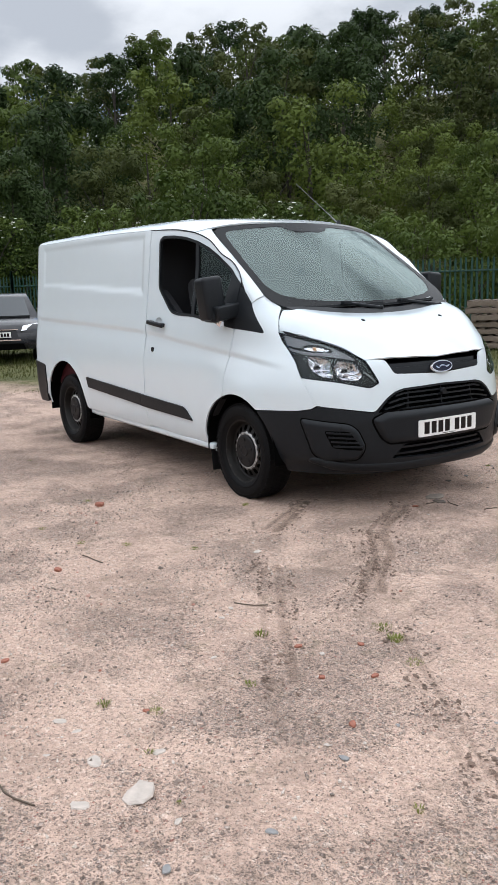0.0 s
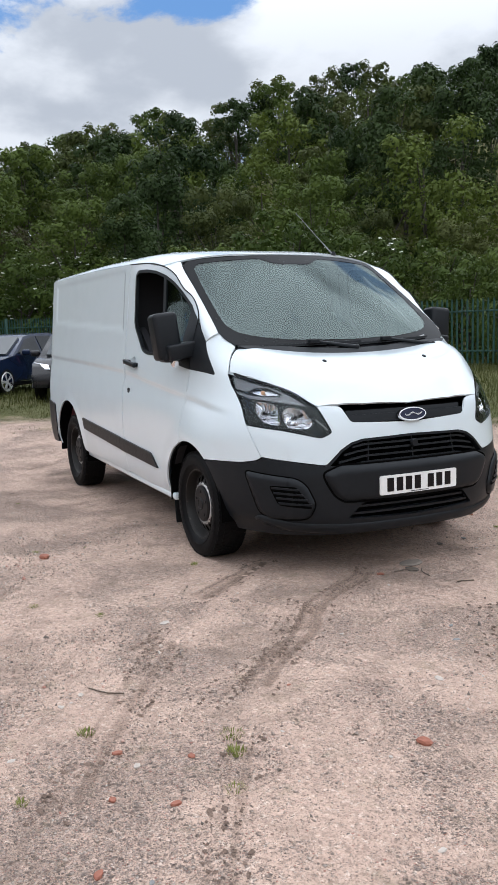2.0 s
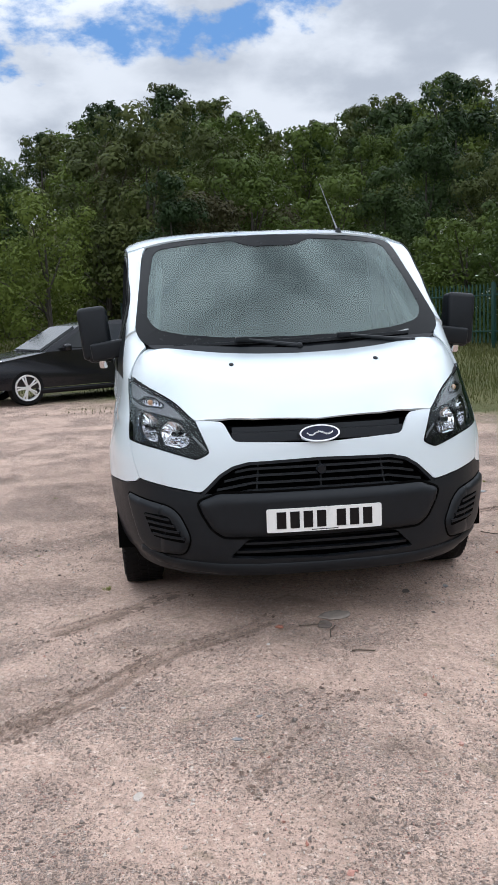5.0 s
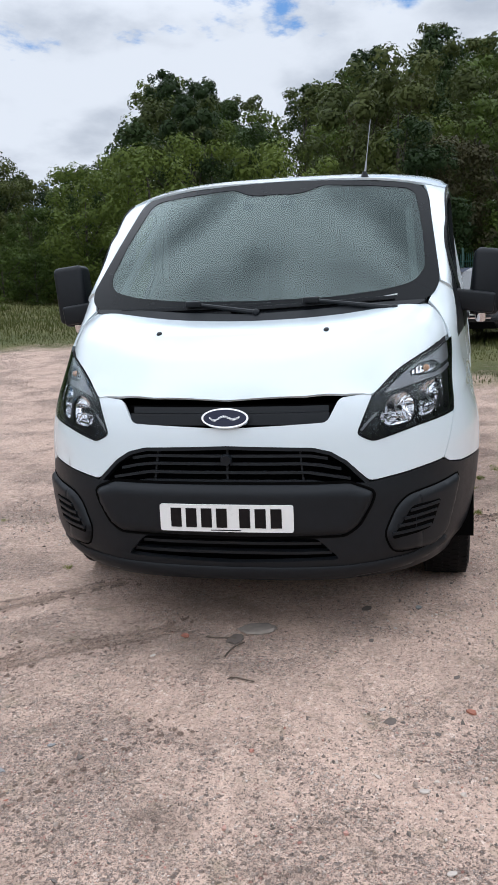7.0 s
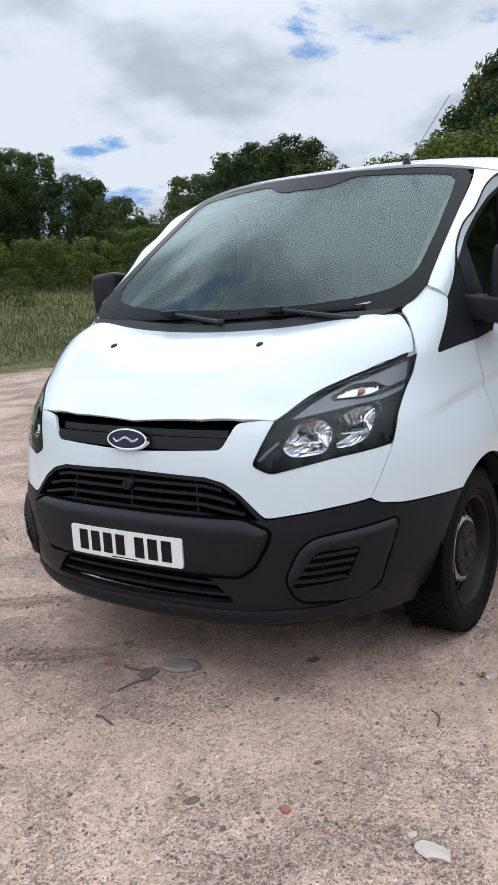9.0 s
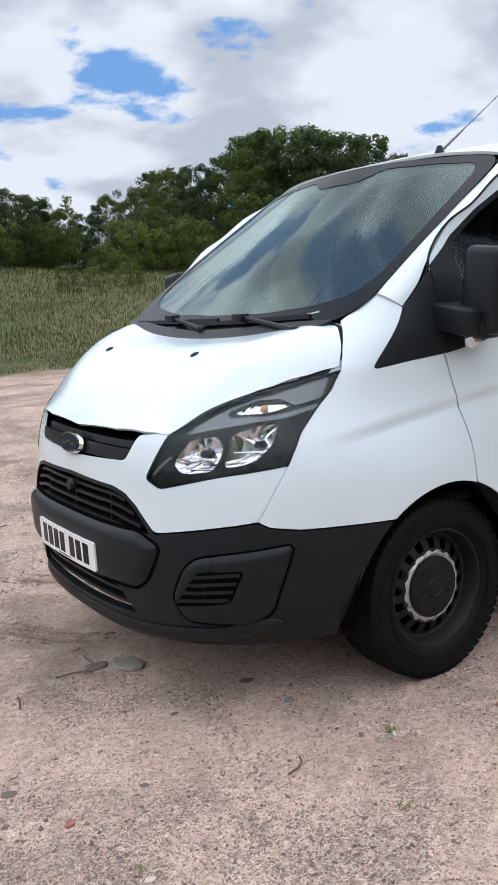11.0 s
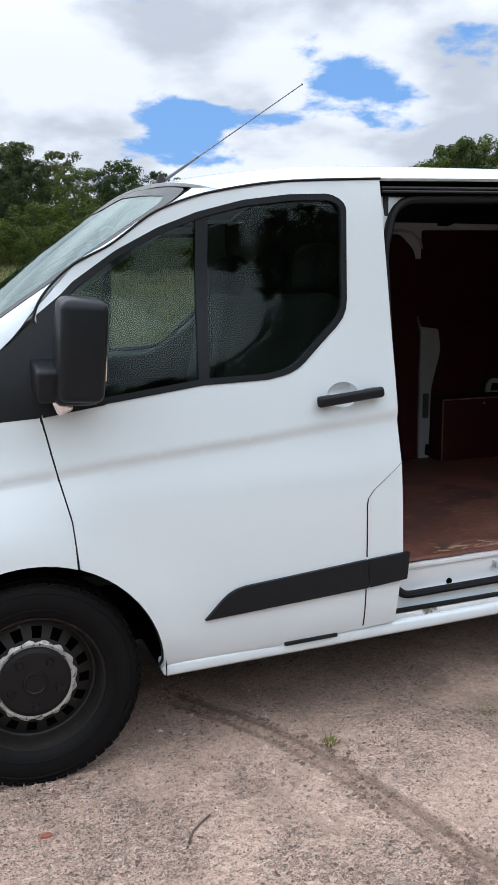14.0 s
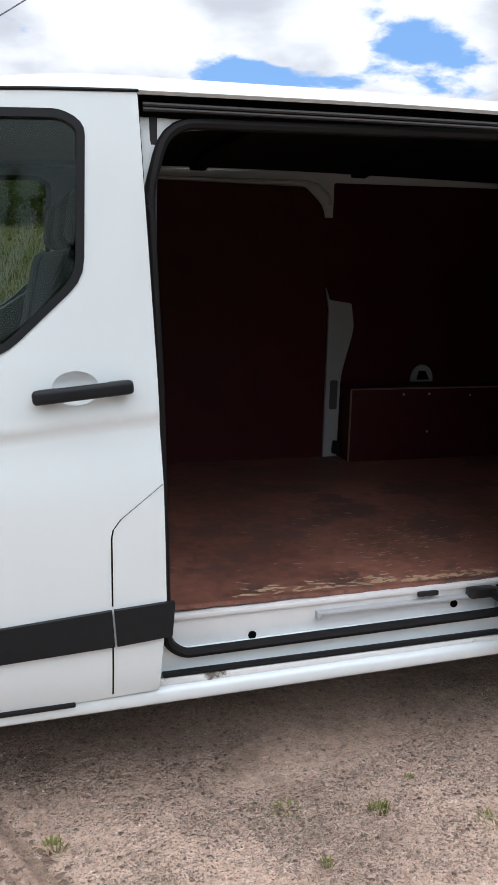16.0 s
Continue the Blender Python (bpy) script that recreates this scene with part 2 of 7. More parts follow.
def tube(bm, pts, r, n=8, closed=False):
    """A round bead along a line of points."""
    P = [Vector(p) for p in pts]
    rings = []
    for i, p in enumerate(P):
        a = P[i - 1] if (i or closed) else P[0]
        b = P[(i + 1) % len(P)] if (i + 1 < len(P) or closed) else P[-1]
        q = (b - a).to_track_quat("Z", "Y").to_matrix()
        rings.append([bm.verts.new(p + q @ Vector((r * math.cos(2 * math.pi * k / n), r * math.sin(2 * math.pi * k / n), 0))) for k in range(n)])
    for a, b in list(zip(rings, rings[1:])) + ([(rings[-1], rings[0])] if closed else []):
        for k in range(n):
            bm.faces.new((a[k], a[(k + 1) % n], b[(k + 1) % n], b[k]))
    return bm


# ---- the van's skin, in metres from the point under the front axle; x ahead, y to its left ----
nose = curve_of((0.24, 0.28, 0.34, 0.45, 0.60, 0.66, 0.75, 0.85, 0.93, 0.965, 1.0, 1.05, 1.10, 1.15, 1.20, 1.25, 1.30, 1.40, 1.5),
                (0.93, 0.962, 0.985, 0.993, 0.993, 0.985, 0.972, 0.957, 0.938, 0.925, 0.90, 0.86, 0.80, 0.73, 0.62, 0.51, 0.41, 0.25, 0.12))
flank = curve_of((0.22, 0.28, 0.34, 0.45, 0.60, 0.75, 0.90, 1.0, 1.1, 1.2, 1.3, 1.6, 1.92, 2.0),
                 (0.88, 0.90, 0.945, 0.972, 0.984, 0.986, 0.982, 0.972, 0.962, 0.952, 0.94, 0.912, 0.879, 0.86))
crease = curve_of((-3.9, -1.28, -0.77, -0.26, 0.6), (1.22, 1.134, 1.085, 1.038, 0.935))
REAR = -3.94


def half_width(x, z):
    w = flank(z)
    w -= 0.05 * smooth01((x + 0.35) / 0.55) * smooth01((z - 0.75) / 0.35)
    w -= 0.06 * smooth01((x + 1.25) / 1.1) * smooth01((z - 1.22) / 0.4)      # the cab narrows upwards and forwards
    d = (crease(x) - z) / 0.2
    w -= 0.012 * smooth01(d * 4.8) * smooth01(1 - d) * smooth01((0.55 - x) / 0.4)
    for wx in (0.0, -2.97):
        r = math.hypot(x - wx, z - 0.33)
        w += 0.009 * smooth01(1 - (r - 0.40) / 0.16) * smooth01((z - 0.3) / 0.15)
    if -3.62 < x < -1.33 and 1.3 < z < 1.95:      # pressed load panel
        inset = min(x + 3.56, -1.36 - x, 1.895 - z, z - (1.40 + (-1.36 - x) * 0.045))
        w -= 0.008 * smooth01(inset / 0.06)
    return w


def side_y(x, z):
    w, xf = half_width(x, z), nose(z)
    if x > 0:
        w *= max(1 - (x / xf) ** 2.5, 0.0) ** (1 / 3) if x < xf else 0.0
    if x < -3.66:
        w *= max(1 - ((-3.66 - x) / 0.29) ** 2.6, 0.0) ** (1 / 2.6)
    return w


def front_x(y, z):
    w = half_width(0.3, z)
    return nose(z) * max(1 - (abs(y) / w) ** 3, 0.0) ** 0.4


def wrap(s, z):
    """From the middle of the nose round the corner and back along the flank."""
    a = abs(s)
    if a <= 0.72:
        p = (front_x(a, z), a)
    else:
        x = front_x(0.72, z) - (a - 0.72)
        p = (x, side_y(x, z))
    return p[0], math.copysign(p[1], s), z


def S(x, y, z):
    """The place along wrap() of a point on it."""
    return abs(y) if abs(y) <= 0.72 else 0.72 + front_x(0.72, z) - x


def on_side(x, z):
    return x, side_y(x, z), z


CREASE = [(x, crease(x) + o) for x in np.arange(-3.6, 0.45, 0.03) for o in (0.006, -0.006, -0.018, -0.031, -0.046)]


def arc(cx, cz, r, a0, a1, n=12):
    return [(cx + r * math.cos(radians(a)), cz + r * math.sin(radians(a)), 0) for a in np.linspace(a0, a1, n)]

# ---- ground ----
# how high the woods stand against the sky, in degrees, by bearing from the yard
SKYLINE = curve_of((0, 60, 100, 129, 137, 141, 146, 150, 155, 158, 164, 168, 171, 175, 181, 184, 187, 193, 195, 197, 198.5, 200, 203, 206, 208.5, 211, 214, 217, 219.5, 222, 226, 230, 233, 236, 240, 244, 247, 250, 255, 260, 265, 275, 300, 330, 360),
                   (11, 16, 17, 17.5, 17.2, 17, 17.2, 16.4, 15.4, 14.8, 13.8, 12.2, 12.6, 14, 14.7, 13.6, 12.3, 11.8, 13.4, 13.6, 10.5, 9, 7.8, 6.7, 8.6, 10, 9, 7.5, 5, 6.5, 8.6, 9.9, 10.3, 9.5, 8.0, 7.5, 6.0, 6.8, 8.3, 9.4, 10.2, 9.5, 8, 9, 11))


RISE = curve_of((0, 195, 207, 228, 245, 262, 290, 330, 360), (0, 0, 0.3, 1.5, 2.5, 3.0, 3.0, 0, 0))      # the meadow climbs away from the yard


def bearing(x, y):
    return math.degrees(math.atan2(y, x)) % 360


def hill(x, y):
    """Height of the land: level yard and meadow, a wooded slope behind the fence."""
    d = math.hypot(x, y)
    top = max(105 * math.tan(radians(SKYLINE(bearing(x, y)))) - 9.5, 0.0)
    return top * smooth01((d - 36) / 72) + RISE(bearing(x, y)) * smooth01((d - 15) / 38) + 0.03 * noise.noise((x * 0.25, y * 0.25, 0)) * smooth01((d - 8) / 10)


def meadow(x, y):
    """Above nought where grass takes over from gravel."""
    return max(-0.72 * x + 0.69 * y - 6.4, -0.371 * x - 0.928 * y - 13.0, -x - 14.5, math.hypot(x, y) - 26)


def ground_material():
    m = bpy.data.materials.new("gravel_yard_and_meadow")
    m.use_nodes = True
    add = node_tools(m.node_tree)
    link = m.node_tree.links.new
    pos = add("ShaderNodeNewGeometry").outputs["Position"]

    def math_node(op, a, b=0.0):
        return add("ShaderNodeMath", {0: a, 1: b}, operation=op).outputs[0]

    def noise_node(scale, detail=5.0, rough=0.6, dist=0.0):
        return add("ShaderNodeTexNoise", {"Vector": pos, "Scale": scale, "Detail": detail, "Roughness": rough, "Distortion": dist}).outputs[0]

    def ramp(v, a, b, lo=0.0, hi=1.0):
        return add("ShaderNodeMapRange", {"Value": v, "From Min": a, "From Max": b, "To Min": lo, "To Max": hi}).outputs[0]

    def mix(f, a, b):
        n = add("ShaderNodeMix", data_type="RGBA")
        for key, v in ((0, f), (6, a), (7, b)):
            if isinstance(v, bpy.types.NodeSocket):
                link(v, n.inputs[key])
            else:
                n.inputs[key].default_value = (*v, 1) if key else v
        return n.outputs[2]

    # pale dusty sand, strewn with grit that gathers in patches
    sand = mix(ramp(noise_node(1.1, 5, 0.6), 0.35, 0.65), (0.70, 0.505, 0.40), (0.58, 0.41, 0.325))
    sand = mix(ramp(noise_node(330, 3, 0.7), 0.36, 0.70, 0.0, 0.40), sand, (0.30, 0.22, 0.18))
    sand = mix(ramp(noise_node(14, 6, 0.72), 0.48, 0.70, 0.0, 0.62), sand, (0.42, 0.30, 0.235))
    sand = mix(ramp(noise_node(45, 5, 0.80), 0.49, 0.60, 0.0, 0.72), sand, (0.30, 0.215, 0.17))
    sand = mix(ramp(noise_node(32, 5, 0.80), 0.55, 0.64, 0.0, 0.60), sand, (0.80, 0.66, 0.56))
    patch = ramp(noise_node(1.5, 8, 0.68, 0.5), 0.45, 0.60)
    stray = add("ShaderNodeTexNoise", {"Vector": pos, "Scale": 70.0, "Detail": 3.0})
    wobble = add("ShaderNodeVectorMath", {0: stray.outputs["Color"], 1: (0.010, 0.010, 0.010), 2: pos}, operation="MULTIPLY_ADD").outputs[0]
    dirt, relief = sand, None
    for scale, least, most, reach in ((260.0, 0.18, 0.74, 0.62), (140.0, 0.08, 0.62, 0.58), (62.0, 0.010, 0.30, 0.50)):
        cell = add("ShaderNodeTexVoronoi", {"Vector": wobble, "Scale": scale, "Randomness": 1.0})
        own = add("ShaderNodeSeparateColor", {0: cell.outputs["Color"]}).outputs
        share = math_node("SUBTRACT", own[0], math_node("ADD", math_node("MULTIPLY", patch, most - least), least))
        there = math_node("LESS_THAN", share, 0.0)
        disc = math_node("MULTIPLY", ramp(cell.outputs["Distance"], reach * 0.55, reach, 1.0, 0.0), there)
        shade = mix(ramp(own[1], 0.35, 0.95), (0.165, 0.13, 0.115), (0.58, 0.48, 0.42))
        shade = mix(ramp(own[2], 0.93, 0.95), shade, (0.46, 0.19, 0.15))
        dirt = mix(math_node("MULTIPLY", disc, 0.74), dirt, shade)
        lifted = math_node("MULTIPLY", disc, 60.0 / scale)
        relief = lifted if relief is None else math_node("ADD", relief, lifted)
    soil = ramp(noise_node(2.6, 10, 0.78, 0.7), 0.50, 0.66, 0.0, 0.66)
    dirt = mix(soil, dirt, (0.285, 0.205, 0.16))
    moss = math_node("MULTIPLY", ramp(noise_node(5.5, 7, 0.75), 0.56, 0.70), 0.42)
    dirt = mix(moss, dirt, (0.17, 0.15, 0.08))
    # meadow and litter of the woods
    xyz = add("ShaderNodeSeparateXYZ", {0: pos}).outputs
    l1 = math_node("SUBTRACT", math_node("ADD", math_node("MULTIPLY", xyz[0], -0.72), math_node("MULTIPLY", xyz[1], 0.69)), 6.4)
    l2 = math_node("SUBTRACT", math_node("ADD", math_node("MULTIPLY", xyz[0], -0.371), math_node("MULTIPLY", xyz[1], -0.928)), 13.0)
    l3 = math_node("SUBTRACT", math_node("MULTIPLY", xyz[0], -1.0), 14.5)
    out = math_node("SUBTRACT", add("ShaderNodeVectorMath", {0: pos}, operation="LENGTH").outputs["Value"], 26.0)
    edge = math_node("MAXIMUM", math_node("MAXIMUM", l1, l2), math_node("MAXIMUM", l3, out))
    edge = math_node("ADD", edge, math_node("MULTIPLY", math_node("SUBTRACT", noise_node(0.6, 6, 0.7), 0.5), 6.0))
    green = mix(ramp(noise_node(0.35, 5), 0.35, 0.65), (0.075, 0.090, 0.026), (0.15, 0.132, 0.052))
    green = mix(ramp(noise_node(30, 3), 0.4, 0.7), green, (0.08, 0.088, 0.03))
    col = mix(ramp(edge, -0.8, 1.0), dirt, green)
    height = math_node("ADD", math_node("MULTIPLY", relief, 0.9), math_node("ADD", math_node("MULTIPLY", noise_node(9, 7, 0.65), 1.3), math_node("MULTIPLY", noise_node(120, 3, 0.6), 0.35)))
    bump = add("ShaderNodeBump", {"Height": height, "Strength": 1.0, "Distance": 0.020})
    p = add("ShaderNodeBsdfPrincipled", {"Base Color": col, "Roughness": 0.93, "Specular IOR Level": 0.25, "Normal": bump.outputs[0]})
    add("ShaderNodeOutputMaterial", {0: p.outputs[0]})
    return m


GROUND = ground_material()


def build_ground():
    rings = [0] + list(np.linspace(0.3, 9, 44)) + list(np.geomspace(9.5, 2500, 70))
    n = 160
    V, F = [(0, 0, 0)], []
    for r in rings[1:]:
        for k in range(n):
            a = 2 * math.pi * k / n
            x, y = r * math.cos(a), r * math.sin(a)
            fine = 0.006 * noise.noise((x * 1.7, y * 1.7, 3.0)) + 0.004 * noise.noise((x * 5, y * 5, 7.0)) if r < 30 else 0.0
            V.append((x, y, hill(x, y) + fine))
    for k in range(n):
        F.append((0, 1 + k, 1 + (k + 1) % n))
    for i in range(len(rings) - 2):
        a, b = 1 + i * n, 1 + (i + 1) * n
        for k in range(n):
            F.append((a + k, b + k, b + (k + 1) % n, a + (k + 1) % n))
    ob = mesh_object("ground", V, F, GROUND, None, True)
    return tagged(ob, "pinkish gravel yard with tyre tracks and rough grass edges", "ground", kind="structure")


build_ground()

# ---- the van ----
van = thing("panel_van", "white panel van, black bumper, side door slid open, on gravel", "van")
def w2(points):
    return [(S(*p[:3]), p[2], *(p[3:])) for p in points]


def sidew(pts):
    """Side-view points (x, z) as wrap() coordinates."""
    out = []
    for p in pts:
        x, z = p[:2]
        out.append((S(x, 0.9, z), z, *p[2:]))
    return out


def inset(poly, d):
    """The polygon drawn in by d, for the gap between panels."""
    n = len(poly)
    area = sum(poly[i][0] * poly[(i + 1) % n][1] - poly[(i + 1) % n][0] * poly[i][1] for i in range(n))
    d = d if area > 0 else -d
    out = []
    for i in range(n):
        a, b, c = (np.array(poly[k % n][:2]) for k in (i - 1, i, i + 1))
        e, f = b - a, c - b
        e, f = e / (np.linalg.norm(e) + 1e-9), f / (np.linalg.norm(f) + 1e-9)
        m = np.array((-e[1] - f[1], e[0] + f[0]))
        k = m @ m / 2
        out.append(tuple(b + m * d / max(k, 0.3)))
    return out


def keyhole(outer, inner):
    """An outline with a hole in it."""
    return [[p[:2] for p in outer], [p[:2] for p in inner]]


def both(half):
    """A symmetric outline from its half, which runs from the middle to the middle again."""
    return [tuple(p) for p in half] + [(-p[0], *p[1:]) for p in reversed(half) if p[0] > 1e-6]


hood_z = curve_of((0.2, 0.30, 0.372, 0.5, 0.6, 0.7, 0.8, 0.86, 0.90, 0.926), (1.275, 1.263, 1.25, 1.232, 1.208, 1.165, 1.105, 1.05, 1.0, 0.967))
hood_edge = curve_of((0.2, 0.343, 0.45, 0.56, 0.63, 0.725, 0.845, 0.93), (0.872, 0.845, 0.81, 0.758, 0.712, 0.645, 0.552, 0.45))
hood_low = curve_of((0.2, 0.343, 0.45, 0.56, 0.63, 0.725, 0.845, 0.93), (1.20, 1.152, 1.135, 1.109, 1.089, 1.053, 0.974, 0.958))


def hood(y, x):
    z, ye = hood_z(x), hood_edge(x)
    lift = 0.09 * smooth01((0.75 - x) / 0.45)
    p = 3 + 11 * smooth01((0.86 - x) / 0.5)
    drop = z + lift * ye**2 - hood_low(x)
    return x, y, z + lift * y * y - drop * (abs(y) / ye) ** p


def screen(y, z):
    c = 0.06 + 0.4 * (z - 1.28)
    return 0.372 - 1.312 * (z - 1.25) - c * y * y + 0.03 * math.sin(math.pi * min(max((z - 1.25) / 0.68, 0), 1)), y, z


cant_z = curve_of((-3.95, -2.3, -1.21, -0.884, -0.623, -0.457, -0.294), (1.918, 1.925, 1.903, 1.886, 1.845, 1.788, 1.678))
roof_z = curve_of((-3.95, -3.6, -2.5, -1.2, -0.8, -0.64, -0.5, -0.4), (1.978, 1.998, 2.005, 1.992, 1.968, 1.946, 1.918, 1.89))


def roof(q, x):
    zd, zc = cant_z(x), roof_z(x)
    yd = side_y(x, zd)
    e = 0.55 + 0.6 * smooth01((x + 1.1) / 0.55)
    return x, q * yd, zd + (zc - zd) * max(1 - abs(q) ** 3.6, 0) ** e


def right_side(x, z):
    x2, y, z2 = on_side(x, z)
    return x2, -y, z2


G = 0.003
K = 1.04        # the load side's door line stands a little further back


def kx(pts):
    return [(p[0] * K if p[0] < -0.2 else p[0], *p[1:]) for p in pts]


HEAD = [(0.845, 0.552, 0.974, 0.012), (0.725, 0.645, 1.052), (0.63, 0.712, 1.089), (0.56, 0.76, 1.109), (0.345, 0.845, 1.153, 0.006), (0.397, 0.86, 1.088), (0.585, 0.862, 0.873, 0.012), (0.757, 0.742, 0.85), (0.889, 0.556, 0.803, 0.015), (0.906, 0.495, 0.833, 0.015)]
HEAD_W = w2(HEAD)
ARC_F = [(x, z, 0) for x, z, *_ in arc(0.0, 0.325, 0.405, 110, 53)]
DOOR_TOP = [(-1.212, 1.901), (-0.884, 1.884), (-0.623, 1.843), (-0.457, 1.786), (-0.294, 1.675), (-0.187, 1.619), (-0.072, 1.497), (-0.056, 1.448)]
DOOR_FRONT = [(-0.058, 1.172), (-0.09, 1.02), (-0.129, 0.854), (-0.142, 0.705)]

def raised(lay, poly, height, width):
    """The surface swollen inside an outline: it climbs by height over a rounded shoulder of the given width."""
    a = np.array([p[:2] for p in poly], float)
    e = np.roll(a, -1, 0) - a
    e2 = np.maximum((e ** 2).sum(1), 1e-12)

    def f(u, v):
        q = np.array((u, v)) - a
        t = np.clip((q * e).sum(1) / e2, 0, 1)
        near = math.sqrt((((q - e * t[:, None]) ** 2).sum(1)).min())
        ya, yb = a[:, 1], np.roll(a[:, 1], -1)
        cut = (ya > v) != (yb > v)
        inside = np.sum(cut & (u < a[:, 0] + (v - ya) / np.where(yb == ya, 1e-9, yb - ya) * e[:, 0])) % 2
        p = np.array(lay(u, v))
        if not inside:
            return tuple(p)
        h = 0.003
        n = np.cross(np.array(lay(u + h, v)) - np.array(lay(u - h, v)), np.array(lay(u, v + h)) - np.array(lay(u, v - h)))
        n = n / (np.linalg.norm(n) + 1e-12)
        n = n if n[0] > 0 or abs(n[1]) > abs(n[0]) and n[1] * p[1] > 0 else -n
        k = min(near / width, 1.0)
        return tuple(p + n * height * math.sqrt(max(1 - (1 - k) ** 2, 0.0)))
    return f


# front wings, upper front, bonnet
def dense(line, n=6):
    return [tuple(a[i] + (b[i] - a[i]) * k / n for i in (0, 1)) for a, b in zip(line, line[1:]) for k in range(n)] + [line[-1]]


wing = sidew([(0.585, 0.873), (0.397, 1.088), (0.345, 1.153), (0.318, 1.22, 0.05), (0.268, 1.303), (0.13, 1.388), (0.078, 1.336), (0.235, 1.143, 0.02)]
             + [(x, z, 0) for x, z in dense(DOOR_FRONT)[:-3]] + ARC_F + [(0.575, 0.665), (0.66, 0.68), (0.69, 0.70)])
wings = panel("front_wing", inset(rounded(wing, 0.008), 0.0015), wrap, PAINT, van, mirror=True, step=0.03, extra=[p[:2] for p in sidew([c for c in CREASE if c[0] > -0.08])])
fascia = both([(0.0, 0.866), (0.385, 0.884), (0.43, 0.972), (0.545, 0.982)] + [HEAD_W[i][:2] for i in (0, 9, 8, 7, 6)] + w2([(0.69, 0.828, 0.70), (0.916, 0.544, 0.655)]) + [(0.46, 0.735), (0.40, 0.772), (0.33, 0.789), (0.0, 0.797)])
panel("front_fascia", inset(rounded(fascia, 0.02), 0.0015), wrap, PAINT, van)
for sd in (1, -1):      # flange behind the joint of wing and fascia
    joint = w2([(0.60, 0.855, 0.872), (0.72, 0.80, 0.70), (0.66, 0.84, 0.70), (0.56, 0.87, 0.865)])
    panel("wing_flange", [(sd * p[0], p[1]) for p in joint], wrap, PAINT, van, lift=-0.004, thick=0.004)
for sd in (1, -1):      # folded edge of the wing under the bonnet's side
    fold = w2([(0.60, 0.75, 1.085), (0.40, 0.84, 1.135), (0.33, 0.86, 1.19), (0.262, 0.86, 1.285), (0.292, 0.86, 1.318), (0.362, 0.85, 1.225), (0.425, 0.82, 1.168), (0.60, 0.75, 1.120)])
    panel("wing_fold", [(sd * p[0], p[1]) for p in fold], wrap, SEAL, van, lift=-0.010, thick=0.004, flip=False)
for sd in (1, -1):
    gutter = [(0.70, 0.56), (0.775, 0.52), (0.835, 0.40), (0.862, 0.33), (0.845, 0.27), (0.78, 0.235), (0.68, 0.25), (0.66, 0.40)]
    panel("wing_gutter", [(sd * a, b) for a, b in gutter], hood, PAINT, van, flip=True, lift=-0.009, thick=0.004, step=0.04)
bonnet_out = both([(0.0, 0.926), (0.3, 0.912), (0.45, 0.885), (0.552, 0.845), (0.645, 0.725), (0.712, 0.63), (0.758, 0.56), (0.81, 0.45), (0.845, 0.343), (0.825, 0.31), (0.765, 0.275), (0.6, 0.335), (0.35, 0.365), (0.0, 0.378)])
bonnet = panel("bonnet", inset(rounded(bonnet_out, 0.012), G), hood, PAINT, van, flip=True, step=0.04)[0]
for y in (0.355, -0.355):
    bm = bmesh.new()
    x, _, z = hood(y, 0.6)
    bmesh.ops.create_uvsphere(bm, u_segments=10, v_segments=6, radius=1, matrix=Matrix.Translation((0.602, y, z + 0.001)) @ Matrix.Rotation(radians(18), 4, "Y") @ Matrix.Diagonal((0.019, 0.012, 0.007, 1)))
    part("washer_nozzle", bm, BLACK, bonnet, "small black washer nozzle")

# front bumper
bump_half = [(0.0, 0.645), (0.47, 0.645), (0.545, 0.651)] + w2([(0.69, 0.828, 0.695), (0.66, 0.84, 0.676), (0.575, 0.88, 0.660)]) + sidew([(0.26, 0.645)] + [(x, z, 0) for x, z, *_ in arc(0, 0.325, 0.405, 50, 5, 8)] + [(0.41, 0.25)]) + [(0.45, 0.255), (0.0, 0.26)]
lower_hole = rounded(both([(0.0, 0.443), (0.345, 0.440), (0.43, 0.352), (0.0, 0.338)]), 0.02)
bumper = panel("front_bumper", keyhole(rounded(both(bump_half), 0.008), lower_hole), wrap, BLACK, van, thick=0.03, label="textured black plastic bumper")[0]
hexa = rounded(both([(0.0, 0.650), (0.47, 0.650), (0.558, 0.612), (0.545, 0.57), (0.50, 0.49), (0.45, 0.455), (0.0, 0.449)]), 0.02)
# black sheet just proud of the bumper, painted shade of the panel gap
panel("plate_panel_groove", inset(hexa, -0.012), wrap, DARK, bumper, lift=0.0015, thick=0.01, step=0.04)
panel("plate_panel", hexa, raised(wrap, hexa, 0.024, 0.045), BLACK, bumper, lift=0.002, thick=0.012, step=0.015)
pod = rounded([(0.60, 0.44), (0.645, 0.545), (0.69, 0.585), (0.945, 0.619), (0.868, 0.396), (0.80, 0.352), (0.63, 0.36)], 0.03)
# same painted gap shade as a dark rim round the corner panel
panel("corner_groove", inset(pod, -0.008), wrap, DARK, bumper, lift=0.0015, thick=0.01, mirror=True, step=0.04)
panel("bumper_corner_panel", pod, raised(wrap, pod, 0.018, 0.030), BLACK, bumper, lift=0.002, thick=0.01, mirror=True, step=0.015)
vent = rounded([(0.690, 0.545), (0.806, 0.549), (0.764, 0.440), (0.615, 0.423)], 0.015)
